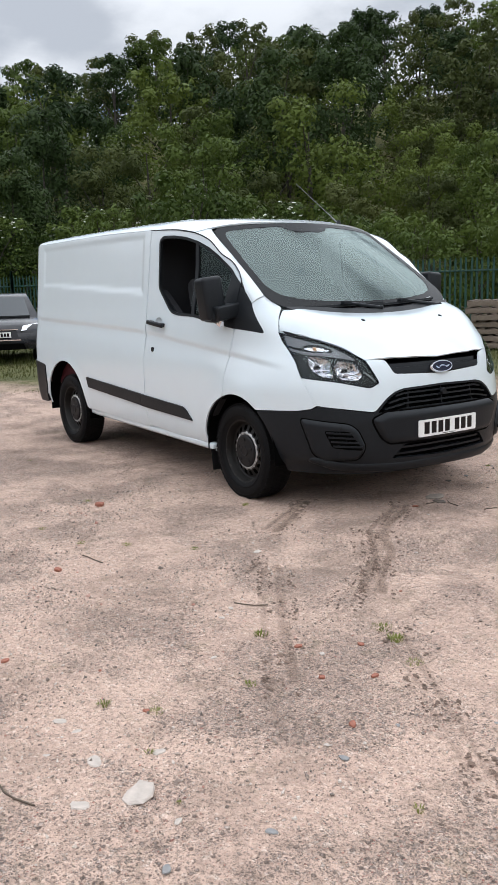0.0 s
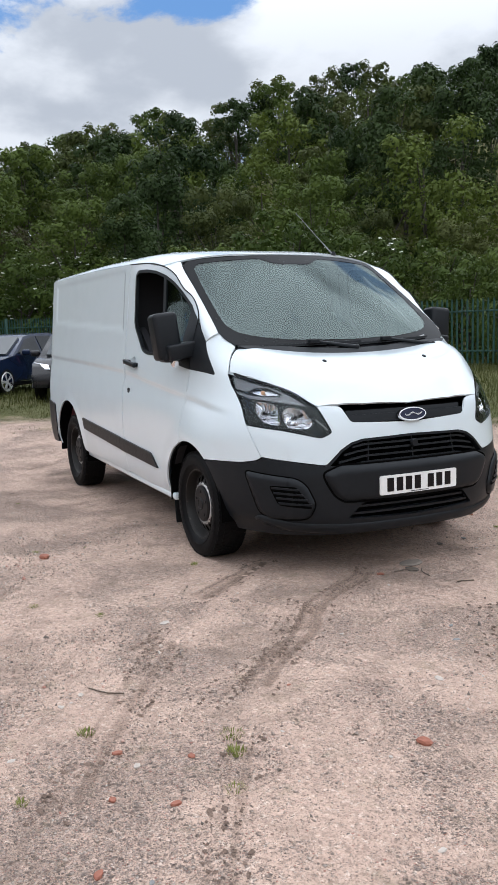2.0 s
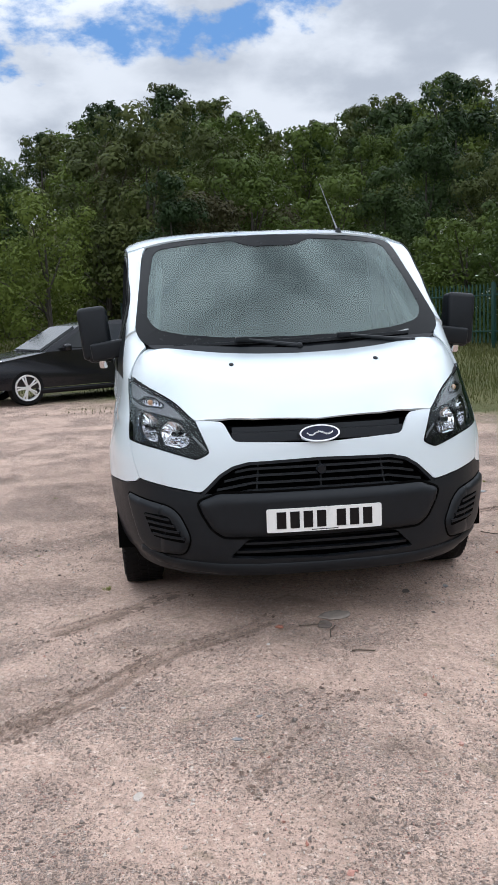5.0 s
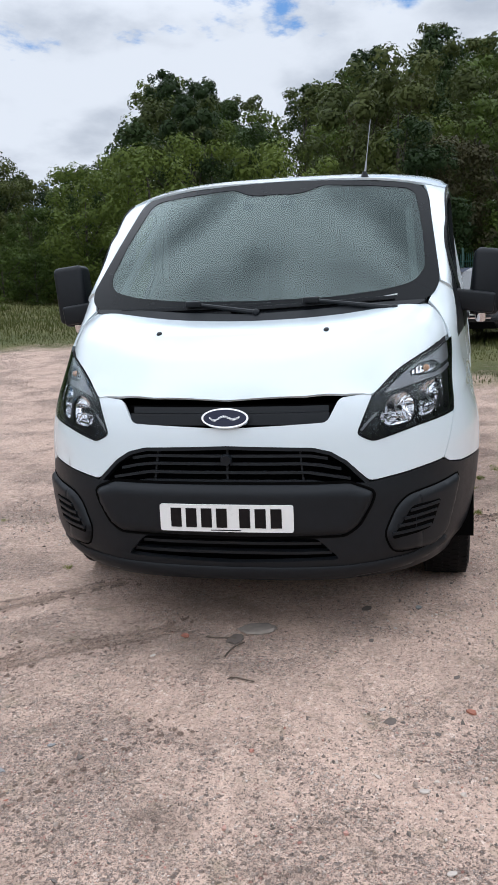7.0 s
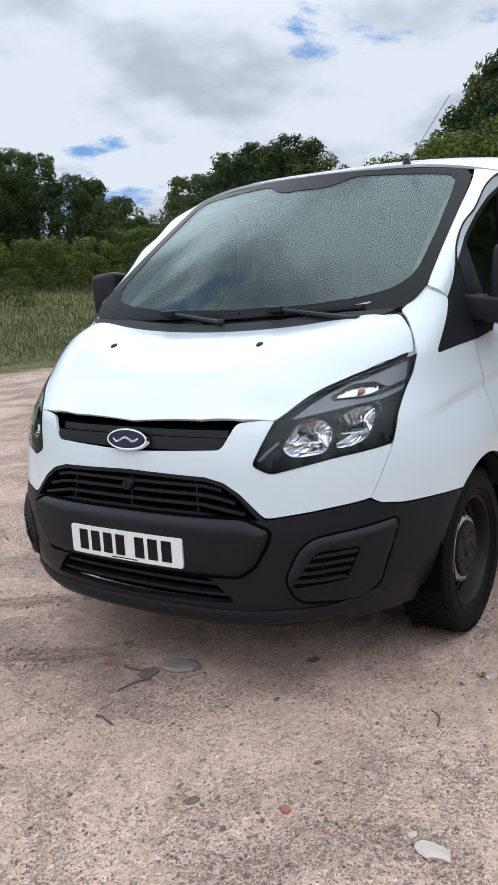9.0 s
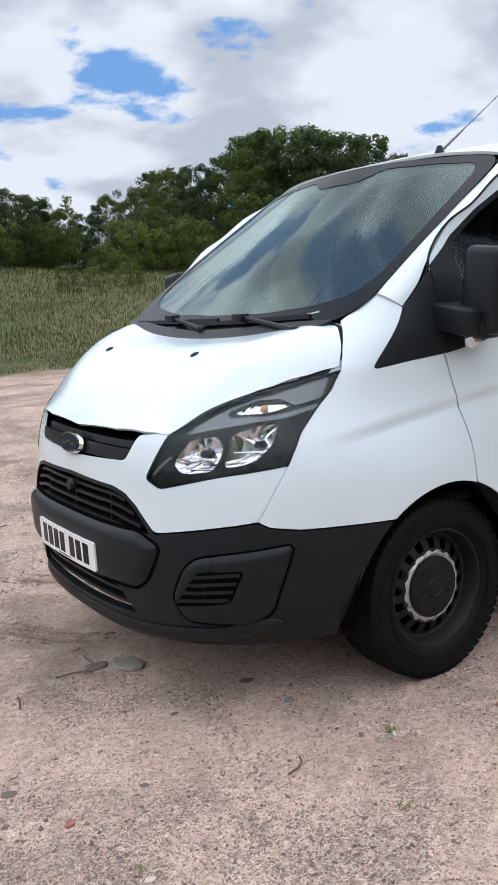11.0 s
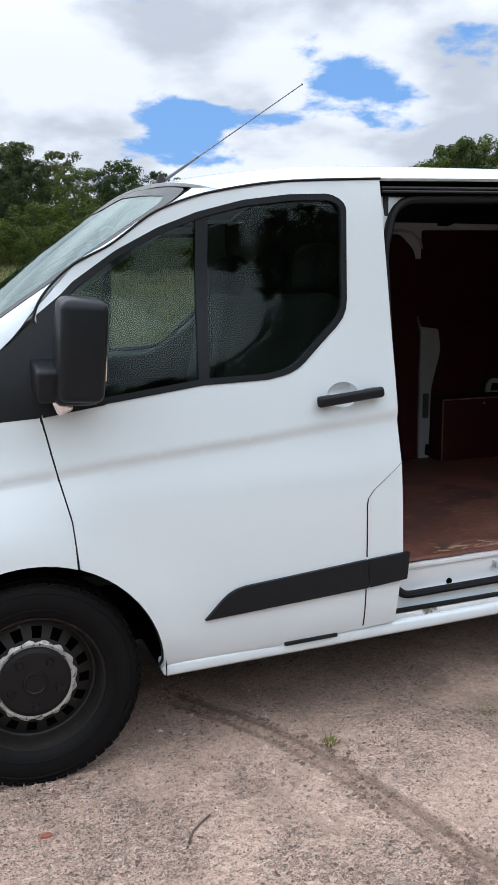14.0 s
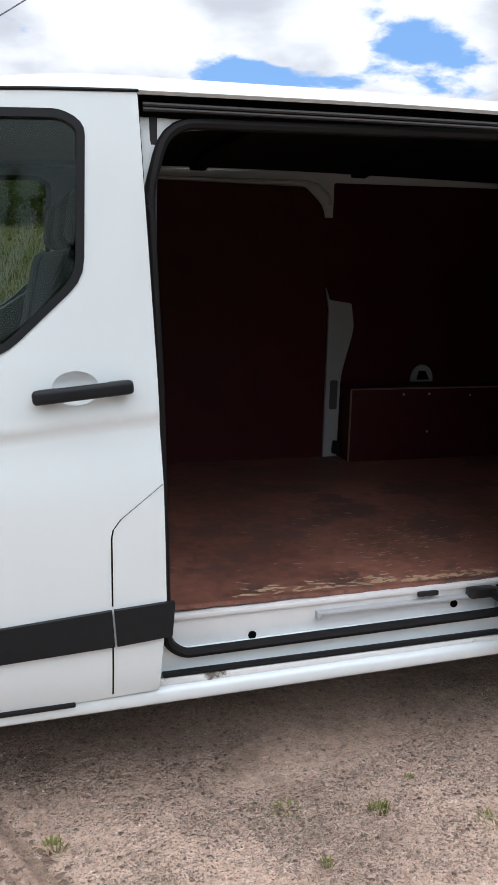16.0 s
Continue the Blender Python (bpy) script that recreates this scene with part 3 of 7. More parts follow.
# near-black sheet on top of the panel, painted as the vent's shaded depth
for v in panel("corner_vent", vent, wrap, DARK, bumper, lift=0.0212, thick=0.005, mirror=True):
    side = 1 if v.data.vertices[0].co.y > 0 else -1
    for k in range(4):
        z = 0.447 + 0.028 * k
        a, b = 0.618 + 0.021 * k, 0.762 + 0.011 * k
        panel("vent_slat", [(side * s, zz) for s, zz in ((a, z - 0.008), (b, z + 0.001), (b, z + 0.012), (a, z + 0.003))], wrap, BLACK, v, lift=0.0265, thick=0.008, step=0.06)
lip = rounded(both([(0.0, 0.318), (0.45, 0.322), (0.70, 0.335), (0.86, 0.372), (0.90, 0.345), (0.72, 0.285), (0.45, 0.262), (0.0, 0.262)]), 0.02)
panel("bumper_lip", lip, raised(wrap, lip, 0.014, 0.022), BLACK, bumper, lift=0.002, thick=0.012, step=0.018)
for z, w in ((0.415, 0.36), (0.375, 0.40)):
    panel("lower_slat", [(-w, z - 0.006), (w, z - 0.006), (w, z + 0.006), (-w, z + 0.006)], wrap, BLACK, bumper, lift=-0.015, thick=0.03)
# backing sheet whose near-black colour carries the shade behind the intake
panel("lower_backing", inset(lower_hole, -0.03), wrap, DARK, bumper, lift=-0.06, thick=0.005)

# grilles
grille_out = rounded(both([(0.0, 0.797), (0.33, 0.789), (0.40, 0.772), (0.46, 0.735), (0.556, 0.637), (0.47, 0.640), (0.0, 0.640)]), 0.01)
# the sheet behind the slats has the grille's depth shade in its colour
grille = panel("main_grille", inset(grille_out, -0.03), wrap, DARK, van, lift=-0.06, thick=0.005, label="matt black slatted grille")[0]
panel("grille_surround", keyhole(inset(grille_out, -0.002), inset(grille_out, 0.012)), wrap, BLACK, grille, lift=0.001, thick=0.03, step=0.03)
for z, w in ((0.765, 0.39), (0.735, 0.44), (0.702, 0.475), (0.669, 0.50)):
    line = [(s, z - 0.010 - 0.03 * smooth01((abs(s) - 0.30) / 0.2)) for s in np.linspace(-w, w, 13)]
    panel("grille_slat", [(s, q + 0.011) for s, q in line] + line[::-1], wrap, BLACK, grille, lift=-0.008, thick=0.035, step=0.07)
for s in (-0.30, 0.30, 0.0):
    panel("grille_strut", [(s - 0.004, 0.645), (s + 0.004, 0.645), (s * 0.94 + 0.004, 0.792), (s * 0.94 - 0.004, 0.792)], wrap, BLACK, grille, lift=-0.02, thick=0.02)
bm = bmesh.new()
bmesh.ops.create_cone(bm, cap_ends=True, segments=20, radius1=0.024, radius2=0.019, depth=0.016, matrix=Matrix.Translation((0.978, 0, 0.745)) @ Matrix.Rotation(math.pi / 2, 4, "Y"))
part("towing_cap", bm, BLACK, grille)
up = rounded(both([(0.0, 0.962), (0.43, 0.957), (0.385, 0.882), (0.0, 0.864)]), 0.012)
# again a near-black sheet as painted shade, behind the upper bar
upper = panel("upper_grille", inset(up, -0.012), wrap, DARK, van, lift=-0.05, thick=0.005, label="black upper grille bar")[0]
bar_line = np.linspace(-0.395, 0.395, 21)
panel("grille_bar", [(s, 0.878 + 0.02 * s * s) for s in bar_line] + [(s, 0.922) for s in bar_line[::-1]], wrap, BLACK, upper, lift=-0.006, thick=0.04, step=0.04)
panel("grille_bar_top", [(s, 0.926) for s in bar_line] + [(s, 0.952) for s in bar_line[::-1]], wrap, BLACK, upper, lift=-0.028, thick=0.02, step=0.04)
badge_at = pose(0.957, 0, 0.906, 0, 74, 0)
for nm, mt, a, b, off in (("badge_rim", CHROME, 0.097, 0.0405, 0.0), ("badge_face", material("badge_blue", (0.004, 0.007, 0.028), 0.2, coat=0.1, spec=0.3), 0.088, 0.034, 0.004)):
    bm = bmesh.new()
    bmesh.ops.create_cone(bm, cap_ends=True, segments=48, radius1=1.0, radius2=0.95, depth=0.014, matrix=badge_at @ Matrix.Translation((0, 0, off)) @ Matrix.Diagonal((b, a, 1, 1)))
    part(nm, bm, mt, upper, "chrome oval rim" if nm == "badge_rim" else "dark blue oval badge")
bm = bmesh.new()
line = [badge_at @ Vector((0.010 * math.sin(k * 0.9) * (1 if k < 4 else 0.6), -0.058 + k * 0.0105, 0.0118)) for k in range(12)]
rings = [[bm.verts.new(q + badge_at.to_3x3() @ Vector((dx, dy, 0.001))) for dx, dy in ((-0.004, 0), (0, 0.002), (0.004, 0), (0, -0.002))] for q in line]
for a, b in zip(rings, rings[1:]):
    for k in range(4):
        bm.faces.new((a[k], a[(k + 1) % 4], b[(k + 1) % 4], b[k]))
part("badge_mark", bm, CHROME, upper)

# number plate with bars for its characters
PLATE = material("plate_white", (0.78, 0.78, 0.76), 0.3, grain=0.03)
plate = panel("number_plate", rounded([(-0.26, 0.475), (0.26, 0.475), (0.26, 0.582), (-0.26, 0.582)], 0.01), wrap, PLATE, van, lift=0.034, thick=0.008, label="white number plate with black bars")[0]
for k, s in enumerate((-0.195, -0.135, -0.075, -0.015, 0.075, 0.135, 0.195)):
    panel("plate_bar", [(s - 0.021, 0.492), (s + 0.021, 0.492), (s + 0.021, 0.568), (s - 0.021, 0.568)], wrap, GLOSSBLACK, plate, lift=0.0355, thick=0.003)
panel("plate_bar", [(-0.06, 0.480), (0.06, 0.480), (0.06, 0.4835), (-0.06, 0.4835)], wrap, GLOSSBLACK, plate, lift=0.0352, thick=0.003)

# headlights
LENS = glass_material("clear_lens", (0.92, 0.93, 0.94), base=0.012)
SILVER = material("lamp_reflector", (0.80, 0.80, 0.82), 0.12, 1.0, grain=0.08, scale=60, bump=0.001)
BEZEL = material("lamp_bezel", (0.006, 0.006, 0.007), 0.30, grain=0.05, spec=0.18)
BROW = material("grey_lamp_brow", (0.16, 0.16, 0.17), 0.35, 0.35, grain=0.06, scale=40)
AMBER = material("amber_bulb", (0.55, 0.30, 0.16), 0.3)
head_poly = rounded(HEAD_W, 0.02)
BOWL_IN = rounded([(0.583, 0.885), (0.619, 0.856), (0.713, 0.865), (0.722, 0.945), (0.690, 0.986), (0.625, 0.970)], 0.022)
BOWL_OUT = rounded([(0.730, 0.878), (0.768, 0.880), (0.816, 0.897), (0.852, 0.960), (0.841, 1.008), (0.775, 1.006), (0.730, 0.984)], 0.022)
WINK = rounded([(0.690, 1.041), (0.741, 1.074), (0.800, 1.075), (0.856, 1.061), (0.792, 1.040)], 0.014)


def headlight(side):
    def lay(s, z):
        x, y, zz = wrap(abs(s), z)
        return x, y * side, zz

    def skin(s, z):
        """Place and outward direction on the lamp's surface."""
        p = Vector(lay(s, z))
        u, v = Vector(lay(s + 0.006, z)) - Vector(lay(s - 0.006, z)), Vector(lay(s, z + 0.006)) - Vector(lay(s, z - 0.006))
        n = u.cross(v).normalized() * side
        return p, (n if n.x > 0 else -n)
    flip = side < 0
    body = panel("headlight", inset(head_poly, -0.004), lay, GLOSSBLACK, van, lift=-0.085, thick=0.004, flip=flip, label="clear headlight with black bezel and two faceted reflectors")[0]
    panel("lens", head_poly, lay, LENS, body, lift=0.003, thick=0.004, flip=flip, step=0.03)
    panel("lens_seal", keyhole(head_poly, inset(head_poly, 0.006)), lay, GLOSSBLACK, body, lift=0.002, thick=0.07, flip=flip, step=0.04)
    panel("bezel", [[p[:2] for p in inset(head_poly, 0.004)], BOWL_IN, BOWL_OUT, WINK], lay, BEZEL, body, lift=-0.016, thick=0.012, flip=flip, step=0.03, label="black lamp bezel")
    brow = rounded([(0.600, 0.982), (0.640, 1.020), (0.690, 1.060), (0.745, 1.090), (0.830, 1.118), (0.905, 1.136), (0.930, 1.075), (0.862, 1.058), (0.800, 1.082), (0.741, 1.081), (0.690, 1.048), (0.700, 1.030), (0.800, 1.030), (0.860, 1.040), (0.935, 1.058), (0.940, 1.046), (0.860, 1.022), (0.770, 1.014), (0.690, 1.000)], 0.008)
    panel("lamp_brow", brow, lay, BROW, body, lift=-0.011, thick=0.006, flip=flip, step=0.03, label="satin grey strip over the reflectors")
    line = rounded([(0.520, 0.845), (0.540, 0.870), (0.575, 0.905), (0.572, 0.912), (0.532, 0.874), (0.512, 0.848)], 0.003)
    panel("bezel_line", line, lay, BROW, body, lift=-0.012, thick=0.004, flip=flip)
    # the two reflectors: stepped mirror facets running back to a bulb
    for outline, name in ((BOWL_IN, "main_reflector"), (BOWL_OUT, "dipped_reflector")):
        cs, cz = (sum(p[k] for p in outline) / len(outline) for k in (0, 1))
        p0, n0 = skin(cs, cz)
        fwd = (n0 * 0.35 + Vector((1, 0, 0.05)) * 0.65).normalized()
        bm = bmesh.new()
        rows = []
        for i, (k, deep) in enumerate(((1.06, 0.018), (0.92, 0.030), (0.72, 0.046), (0.50, 0.058), (0.24, 0.064))):
            ring = []
            for j, (a, b) in enumerate(outline):
                p, n = skin(cs + (a - cs) * k, cz + (b - cz) * k)
                ring.append(bm.verts.new(p - fwd * (deep + 0.0045 * ((j + i) % 2))))
            rows.append(ring)
        m = len(outline)
        for a, b in zip(rows, rows[1:]):
            for j in range(m):
                bm.faces.new((a[j], a[(j + 1) % m], b[(j + 1) % m], b[j]))
        bm.faces.new(rows[-1])
        bowl = part(name, bm, SILVER, body, "bright faceted reflector", smooth=False)
        bm = bmesh.new()
        turn = fwd.to_track_quat("Z", "Y").to_matrix().to_4x4()
        bmesh.ops.create_cone(bm, cap_ends=True, segments=16, radius1=0.015, radius2=0.011, depth=0.030, matrix=Matrix.Translation(p0 - fwd * 0.045) @ turn)
        part("bulb_shield", bm, BEZEL, bowl)
        for k in (0, 2):      # thin bright steps across the lower half
            z = min(p[1] for p in outline) + 0.014 + 0.016 * k
            span = [p[0] for p in outline if abs(p[1] - z) < 0.03]
            a, b = min(span) + 0.012, max(span) - 0.010
            panel("reflector_step", [(a, z), (b, z), (b, z + 0.003), (a, z + 0.003)], lay, CHROME, bowl, lift=-0.030, thick=0.012, flip=flip, step=0.05)
    # winker: ribbed mirror behind its window
    panel("indicator_reflector", inset(WINK, -0.004), lay, SILVER, body, lift=-0.030, thick=0.006, flip=flip, step=0.03)
    for k in range(8):
        s = 0.712 + k * 0.016
        panel("indicator_rib", [(s, 1.046), (s + 0.004, 1.046), (s + 0.004, 1.070), (s, 1.066)], lay, SILVER, body, lift=-0.022, thick=0.008, flip=flip)
    p, n = skin(0.775, 1.058)
    bm = bmesh.new()
    bmesh.ops.create_uvsphere(bm, u_segments=12, v_segments=8, radius=0.013, matrix=Matrix.Translation(p - n * 0.020))
    part("indicator_bulb", bm, AMBER, body, "amber indicator bulb")


headlight(1)
headlight(-1)

# windscreen, roof and pillars
scr = both([(0.0, 1.243), (0.35, 1.262), (0.60, 1.285), (0.74, 1.305), (0.79, 1.335), (0.815, 1.39), (0.79, 1.60), (0.77, 1.75), (0.757, 1.83), (0.72, 1.868), (0.6, 1.887), (0.3, 1.908), (0.0, 1.915)])
scr_in = both([(0.0, 1.325), (0.35, 1.332), (0.58, 1.355), (0.70, 1.385), (0.75, 1.44), (0.74, 1.60), (0.715, 1.75), (0.70, 1.82), (0.66, 1.85), (0.5, 1.868), (0.23, 1.885), (0.17, 1.855), (0.10, 1.84), (0.0, 1.845)])
SCREEN_GLASS = glass_material("windscreen_glass", (0.28, 0.33, 0.32), base=0.062)
screen_ob = panel("windscreen", rounded(scr, 0.04), screen, SCREEN_GLASS, van, thick=0.005, label="laminated windscreen reflecting the cloudy sky")[0]
panel("screen_surround", keyhole(rounded(scr, 0.04), rounded(scr_in, 0.05)), screen, material("black_frit", (0.005, 0.006, 0.007), 0.25, spec=0.08), screen_ob, thick=0.002, lift=0.002)
TRIM = material("pale_grey_trim", (0.34, 0.35, 0.35), 0.75, grain=0.06, scale=60)
for sd in (1, -1):
    panel("pillar_trim", [(sd * a, b) for a, b in ((0.735, 1.36), (0.700, 1.38), (0.665, 1.80), (0.695, 1.83))], screen, TRIM, van, lift=-0.07, thick=0.02, flip=False, label="pale grey inner pillar trim")
panel("screen_sticker", [(0.56, 1.318), (0.63, 1.330), (0.63, 1.336), (0.56, 1.324)], screen, TRIM, screen_ob, thick=0.001, lift=0.0035)
roof_out = [(q, -0.50 - 0.16 * q * q) for q in np.linspace(1, -1, 13)] + [(q, -3.92) for q in np.linspace(-1, 1, 5)]
roof_ob = panel("roof", roof_out, roof, PAINT, van, flip=True, step=0.06)[0]
for y in (-0.55, -0.28, 0.0, 0.28, 0.55):
    panel("roof_rib", rounded([(y - 0.02, -1.2), (y + 0.02, -1.2), (y + 0.02, -3.6), (y - 0.02, -3.6)], 0.01), lambda q, x: roof(q / 0.88, x), PAINT, roof_ob, flip=True, lift=0.006, thick=0.008, step=0.12)
PE = [curve_of(range(8), c) for c in zip(*[screen(y, z) for y, z in ((0.818, 1.388), (0.810, 1.43), (0.797, 1.54), (0.787, 1.63), (0.780, 1.69), (0.770, 1.785), (0.757, 1.845), (0.748, 1.868))])]
PD_LINE = [(0.078, 1.340), (0.0, 1.41), (-0.066, 1.490), (-0.187, 1.619), (-0.294, 1.675), (-0.457, 1.786), (-0.623, 1.843), (-0.72, 1.861)]


def build_pillar(side):
    line = PD_LINE if side > 0 else [(x * K if x < -0.2 else x, z) for x, z in PD_LINE]
    PD = [curve_of(range(8), c) for c in zip(*[on_side(x, z) for x, z in line])]

    def pillar(u, v):
        a, b = np.array([f(u) for f in PE]), np.array([f(u) for f in PD])
        p = a + (b - a) * v + np.array((0.5, 0.7, 0.25)) * 0.015 * math.sin(math.pi * min(max(v, 0), 1)) * (1 - smooth01((u - 4.5) / 2.5))
        return p[0], p[1] * side, p[2]
    panel("windscreen_pillar", [(0, 0), (7, 0), (7, 0.99), (0, 0.99)], pillar, PAINT, van, flip=side > 0, step=0.25)


build_pillar(1)
build_pillar(-1)
bm = bmesh.new()
base = Vector((-0.575, 0.44, roof(0.44 / 0.83, -0.575)[2]))
bmesh.ops.create_cone(bm, cap_ends=True, segments=14, radius1=0.022, radius2=0.010, depth=0.03, matrix=Matrix.Translation(base + Vector((0, 0, 0.012))))
aerial = part("aerial", bm, BLACK, van, "black whip aerial")
bm = bmesh.new()
way = Vector((-0.83, 0.0, 0.56)).normalized()
q = way.to_track_quat("Z", "Y").to_matrix().to_4x4()
bmesh.ops.create_cone(bm, cap_ends=True, segments=10, radius1=0.0065, radius2=0.004, depth=0.16, matrix=Matrix.Translation(base + way * 0.09) @ q)
bmesh.ops.create_cone(bm, cap_ends=True, segments=8, radius1=0.0026, radius2=0.002, depth=0.50, matrix=Matrix.Translation(base + way * 0.41) @ q)
bmesh.ops.create_uvsphere(bm, u_segments=8, v_segments=6, radius=0.004, matrix=Matrix.Translation(base + way * 0.66))
part("aerial_rod", bm, material("aerial_steel", (0.14, 0.14, 0.15), 0.4, 0.5, grain=0.1), aerial)

# cowl and wipers
cowl = rounded(both([(0.0, 1.226), (0.4, 1.246), (0.70, 1.285), (0.76, 1.312), (0.55, 1.305), (0.3, 1.285), (0.0, 1.272)]), 0.02)
panel("cowl", cowl, lambda y, z: (screen(y, z)[0] + 0.03, y, z), BLACK, van, thick=0.05)


def wiper(y0, z0, y1, z1, yb):
    bm = bmesh.new()
    def at(y, z, h):
        p = Vector(screen(y, z))
        return p + Vector((0.55, 0, 0.83)) * h
    def rod(a, b, r0, r1, seg=8):
        d = b - a
        bmesh.ops.create_cone(bm, cap_ends=True, segments=seg, radius1=r0, radius2=r1, depth=d.length, matrix=Matrix.Translation((a + b) / 2) @ d.to_track_quat("Z", "Y").to_matrix().to_4x4())
    piv = at(yb, 1.262, 0.02)
    mid = at((y0 + y1) / 2, (z0 + z1) / 2, 0.035)
    rod(piv, mid, 0.013, 0.007)
    bmesh.ops.create_uvsphere(bm, u_segments=10, v_segments=6, radius=0.018, matrix=Matrix.Translation(piv))
    arm = part("wiper", bm, BLACK, van, "black wiper arm and blade")
    bm = bmesh.new()
    pts = [at(y0 + (y1 - y0) * i / 12, z0 + (z1 - z0) * i / 12, 0.012) for i in range(13)]
    rings = [[bm.verts.new(q + Vector((dx, 0, dz))) for dx, dz in ((0.007, -0.004), (0.004, 0.009), (-0.004, 0.009), (-0.007, -0.006))] for q in pts]
    for a, b in zip(rings, rings[1:]):
        for k in range(4):
            bm.faces.new((a[k], a[(k + 1) % 4], b[(k + 1) % 4], b[k]))
    box(bm, *mid, 0.04, 0.07, 0.025, 0.006)
    part("wiper_blade", bm, BLACK, arm)


wiper(-0.62, 1.288, 0.08, 1.300, 0.02)
wiper(-0.10, 1.280, 0.62, 1.312, 0.62)

# cab doors
GLASS_OUT = [(-0.072, 1.458, 0.01), (-0.181, 1.568), (-0.317, 1.663), (-0.45, 1.733), (-0.58, 1.783), (-0.73, 1.822), (-0.881, 1.842), (-1.03, 1.848, 0.03), (-1.083, 1.818, 0.04), (-1.072, 1.454, 0.05), (-0.879, 1.272, 0.05), (-0.78, 1.252), (-0.56, 1.244), (-0.25, 1.202), (-0.070, 1.174, 0.01)]
DOOR = [(x, z, 0) for x, z in DOOR_TOP + DOOR_FRONT] + [(x, z, 0) for x, z, *_ in arc(0, 0.325, 0.405, 112, 177)] + [(-0.40, 0.31, 0), (-1.255, 0.362, 0), (-1.269, 0.634, 0), (-1.261, 0.951, 0), (-1.248, 1.263, 0)]


def clip(poly, x, keep):
    """The part of an outline ahead of (keep 1) or behind (keep -1) a station x."""
    out = []
    for i, p in enumerate(poly):
        q = poly[(i + 1) % len(poly)]
        if (p[0] - x) * keep >= 0:
            out.append(tuple(p[:2]))
        if (p[0] - x) * (q[0] - x) < 0:
            f = (x - p[0]) / (q[0] - p[0])
            out.append((x, p[1] + (q[1] - p[1]) * f))
    return out


def cab_door(side):
    lay = on_side if side > 0 else right_side
    flip = side > 0
    tr = (lambda p: p) if side > 0 else kx
    door_poly = inset(rounded(tr(DOOR)), G)
    win_poly = rounded(tr(GLASS_OUT), 0.01)
    hx, hz = tr([(-1.06, 0)])[0][0], 1.186
    cup = [(hx + 0.015 + 0.058 * math.cos(t), hz + 0.006 + 0.042 * math.sin(t)) for t in np.linspace(0, 2 * math.pi, 28, endpoint=False)]
    d = panel("cab_door", keyhole(door_poly, win_poly) + [cup], lay, PAINT, van, flip=flip, step=0.025, extra=[c for c in CREASE if -1.25 < c[0] < -0.1], label="white cab door" + (" with lowered window" if side < 0 else ""))[0]
    panel("door_rubber", keyhole(inset(door_poly, -0.0045), inset(door_poly, 0.009)), lay, BLACK, d, flip=flip, lift=-0.016, thick=0.006)
    panel("window_seal", keyhole(win_poly, inset(win_poly, 0.020)), lay, BLACK, d, flip=flip, lift=0.003, thick=0.02)
    inner = inset(win_poly, 0.016)
    a, b = tr([(-0.575, 0)])[0][0], tr([(-0.615, 0)])[0][0]
    panel("window_divider", [(a + 0.028, 1.247), (b + 0.032, 1.247), (b, 1.790), (a, 1.782)], lay, BLACK, d, flip=flip, lift=-0.002, thick=0.02)
    front = clip(inner, b + 0.005, 1)
    rear = clip(inner, a + 0.010, -1)
    panel("quarter_glass", front, lay, GLASS, d, flip=flip, lift=-0.010, thick=0.004)
    if side > 0:
        panel("window_glass", rear, lay, GLASS, d, flip=flip, lift=-0.012, thick=0.004)
    bm = bmesh.new()
    rail = tr(DOOR_TOP)
    run_at = np.cumsum([0.0] + [math.dist(p, q) for p, q in zip(rail, rail[1:])])
    top_x, top_z = (curve_of(run_at, [p[k] for p in rail]) for k in (0, 1))
    seam_pts = [Vector(lay(top_x(t), top_z(t))) + Vector((0, side * 0.0015, 0.0008)) for t in np.linspace(0, run_at[-1], 60)]
    tube(bm, seam_pts, 0.0042, 6)
    part("door_seam", bm, SEAL, d)
    # inner trim
    trim_in = rounded(tr([(-0.12, 1.18), (-0.56, 1.235), (-0.79, 1.240), (-1.10, 1.45), (-1.20, 1.45), (-1.22, 0.45), (-0.42, 0.45), (-0.16, 0.75)]), 0.02)
    panel("door_lining", trim_in, lay, INNER, d, flip=flip, lift=-0.045, thick=0.05)
    # mirror corner
    tri = rounded(sidew([(-0.062, 1.460), (-0.060, 1.168), (0.235, 1.146), (0.078, 1.338)]), 0.010)
    panel("corner_trim", [(side * s, z) for s, z in tri], wrap, BLACK, d, lift=0.001)
    tri2 = rounded(tr([(-0.068, 1.47, 0), (-0.175, 1.555, 0.02), (-0.20, 1.30, 0.02), (-0.255, 1.20, 0.01), (-0.064, 1.168, 0)]), 0.01)
    panel("corner_trim", tri2, lay, BLACK, d, flip=flip, lift=0.004, thick=0.014)
    # handle: recess, bar
    slope = radians(6)

    def dish(x, z):
        rho = ((x - hx - 0.015) / 0.058) ** 2 + ((z - hz - 0.006) / 0.042) ** 2
        a = lay(x, z)
        return a[0], a[1] - side * 0.022 * max(1 - rho, 0) ** 0.6, a[2]
    panel("handle_cup", cup, dish, PAINT, d, flip=flip, thick=0.004, step=0.01)
    bm = bmesh.new()
    y = side * (side_y(hx, hz) + 0.030)
    m = Matrix.Translation((hx, y, hz)) @ Matrix.Rotation(slope, 4, "Y")
    box(bm, 0, 0, 0, 0.245, 0.024, 0.036, 0.011, m, 3)
    box(bm, 0, 0, 0, 0.05, 0.04, 0.03, 0.006, m @ Matrix.Translation((-0.085, -side * 0.015, 0)))
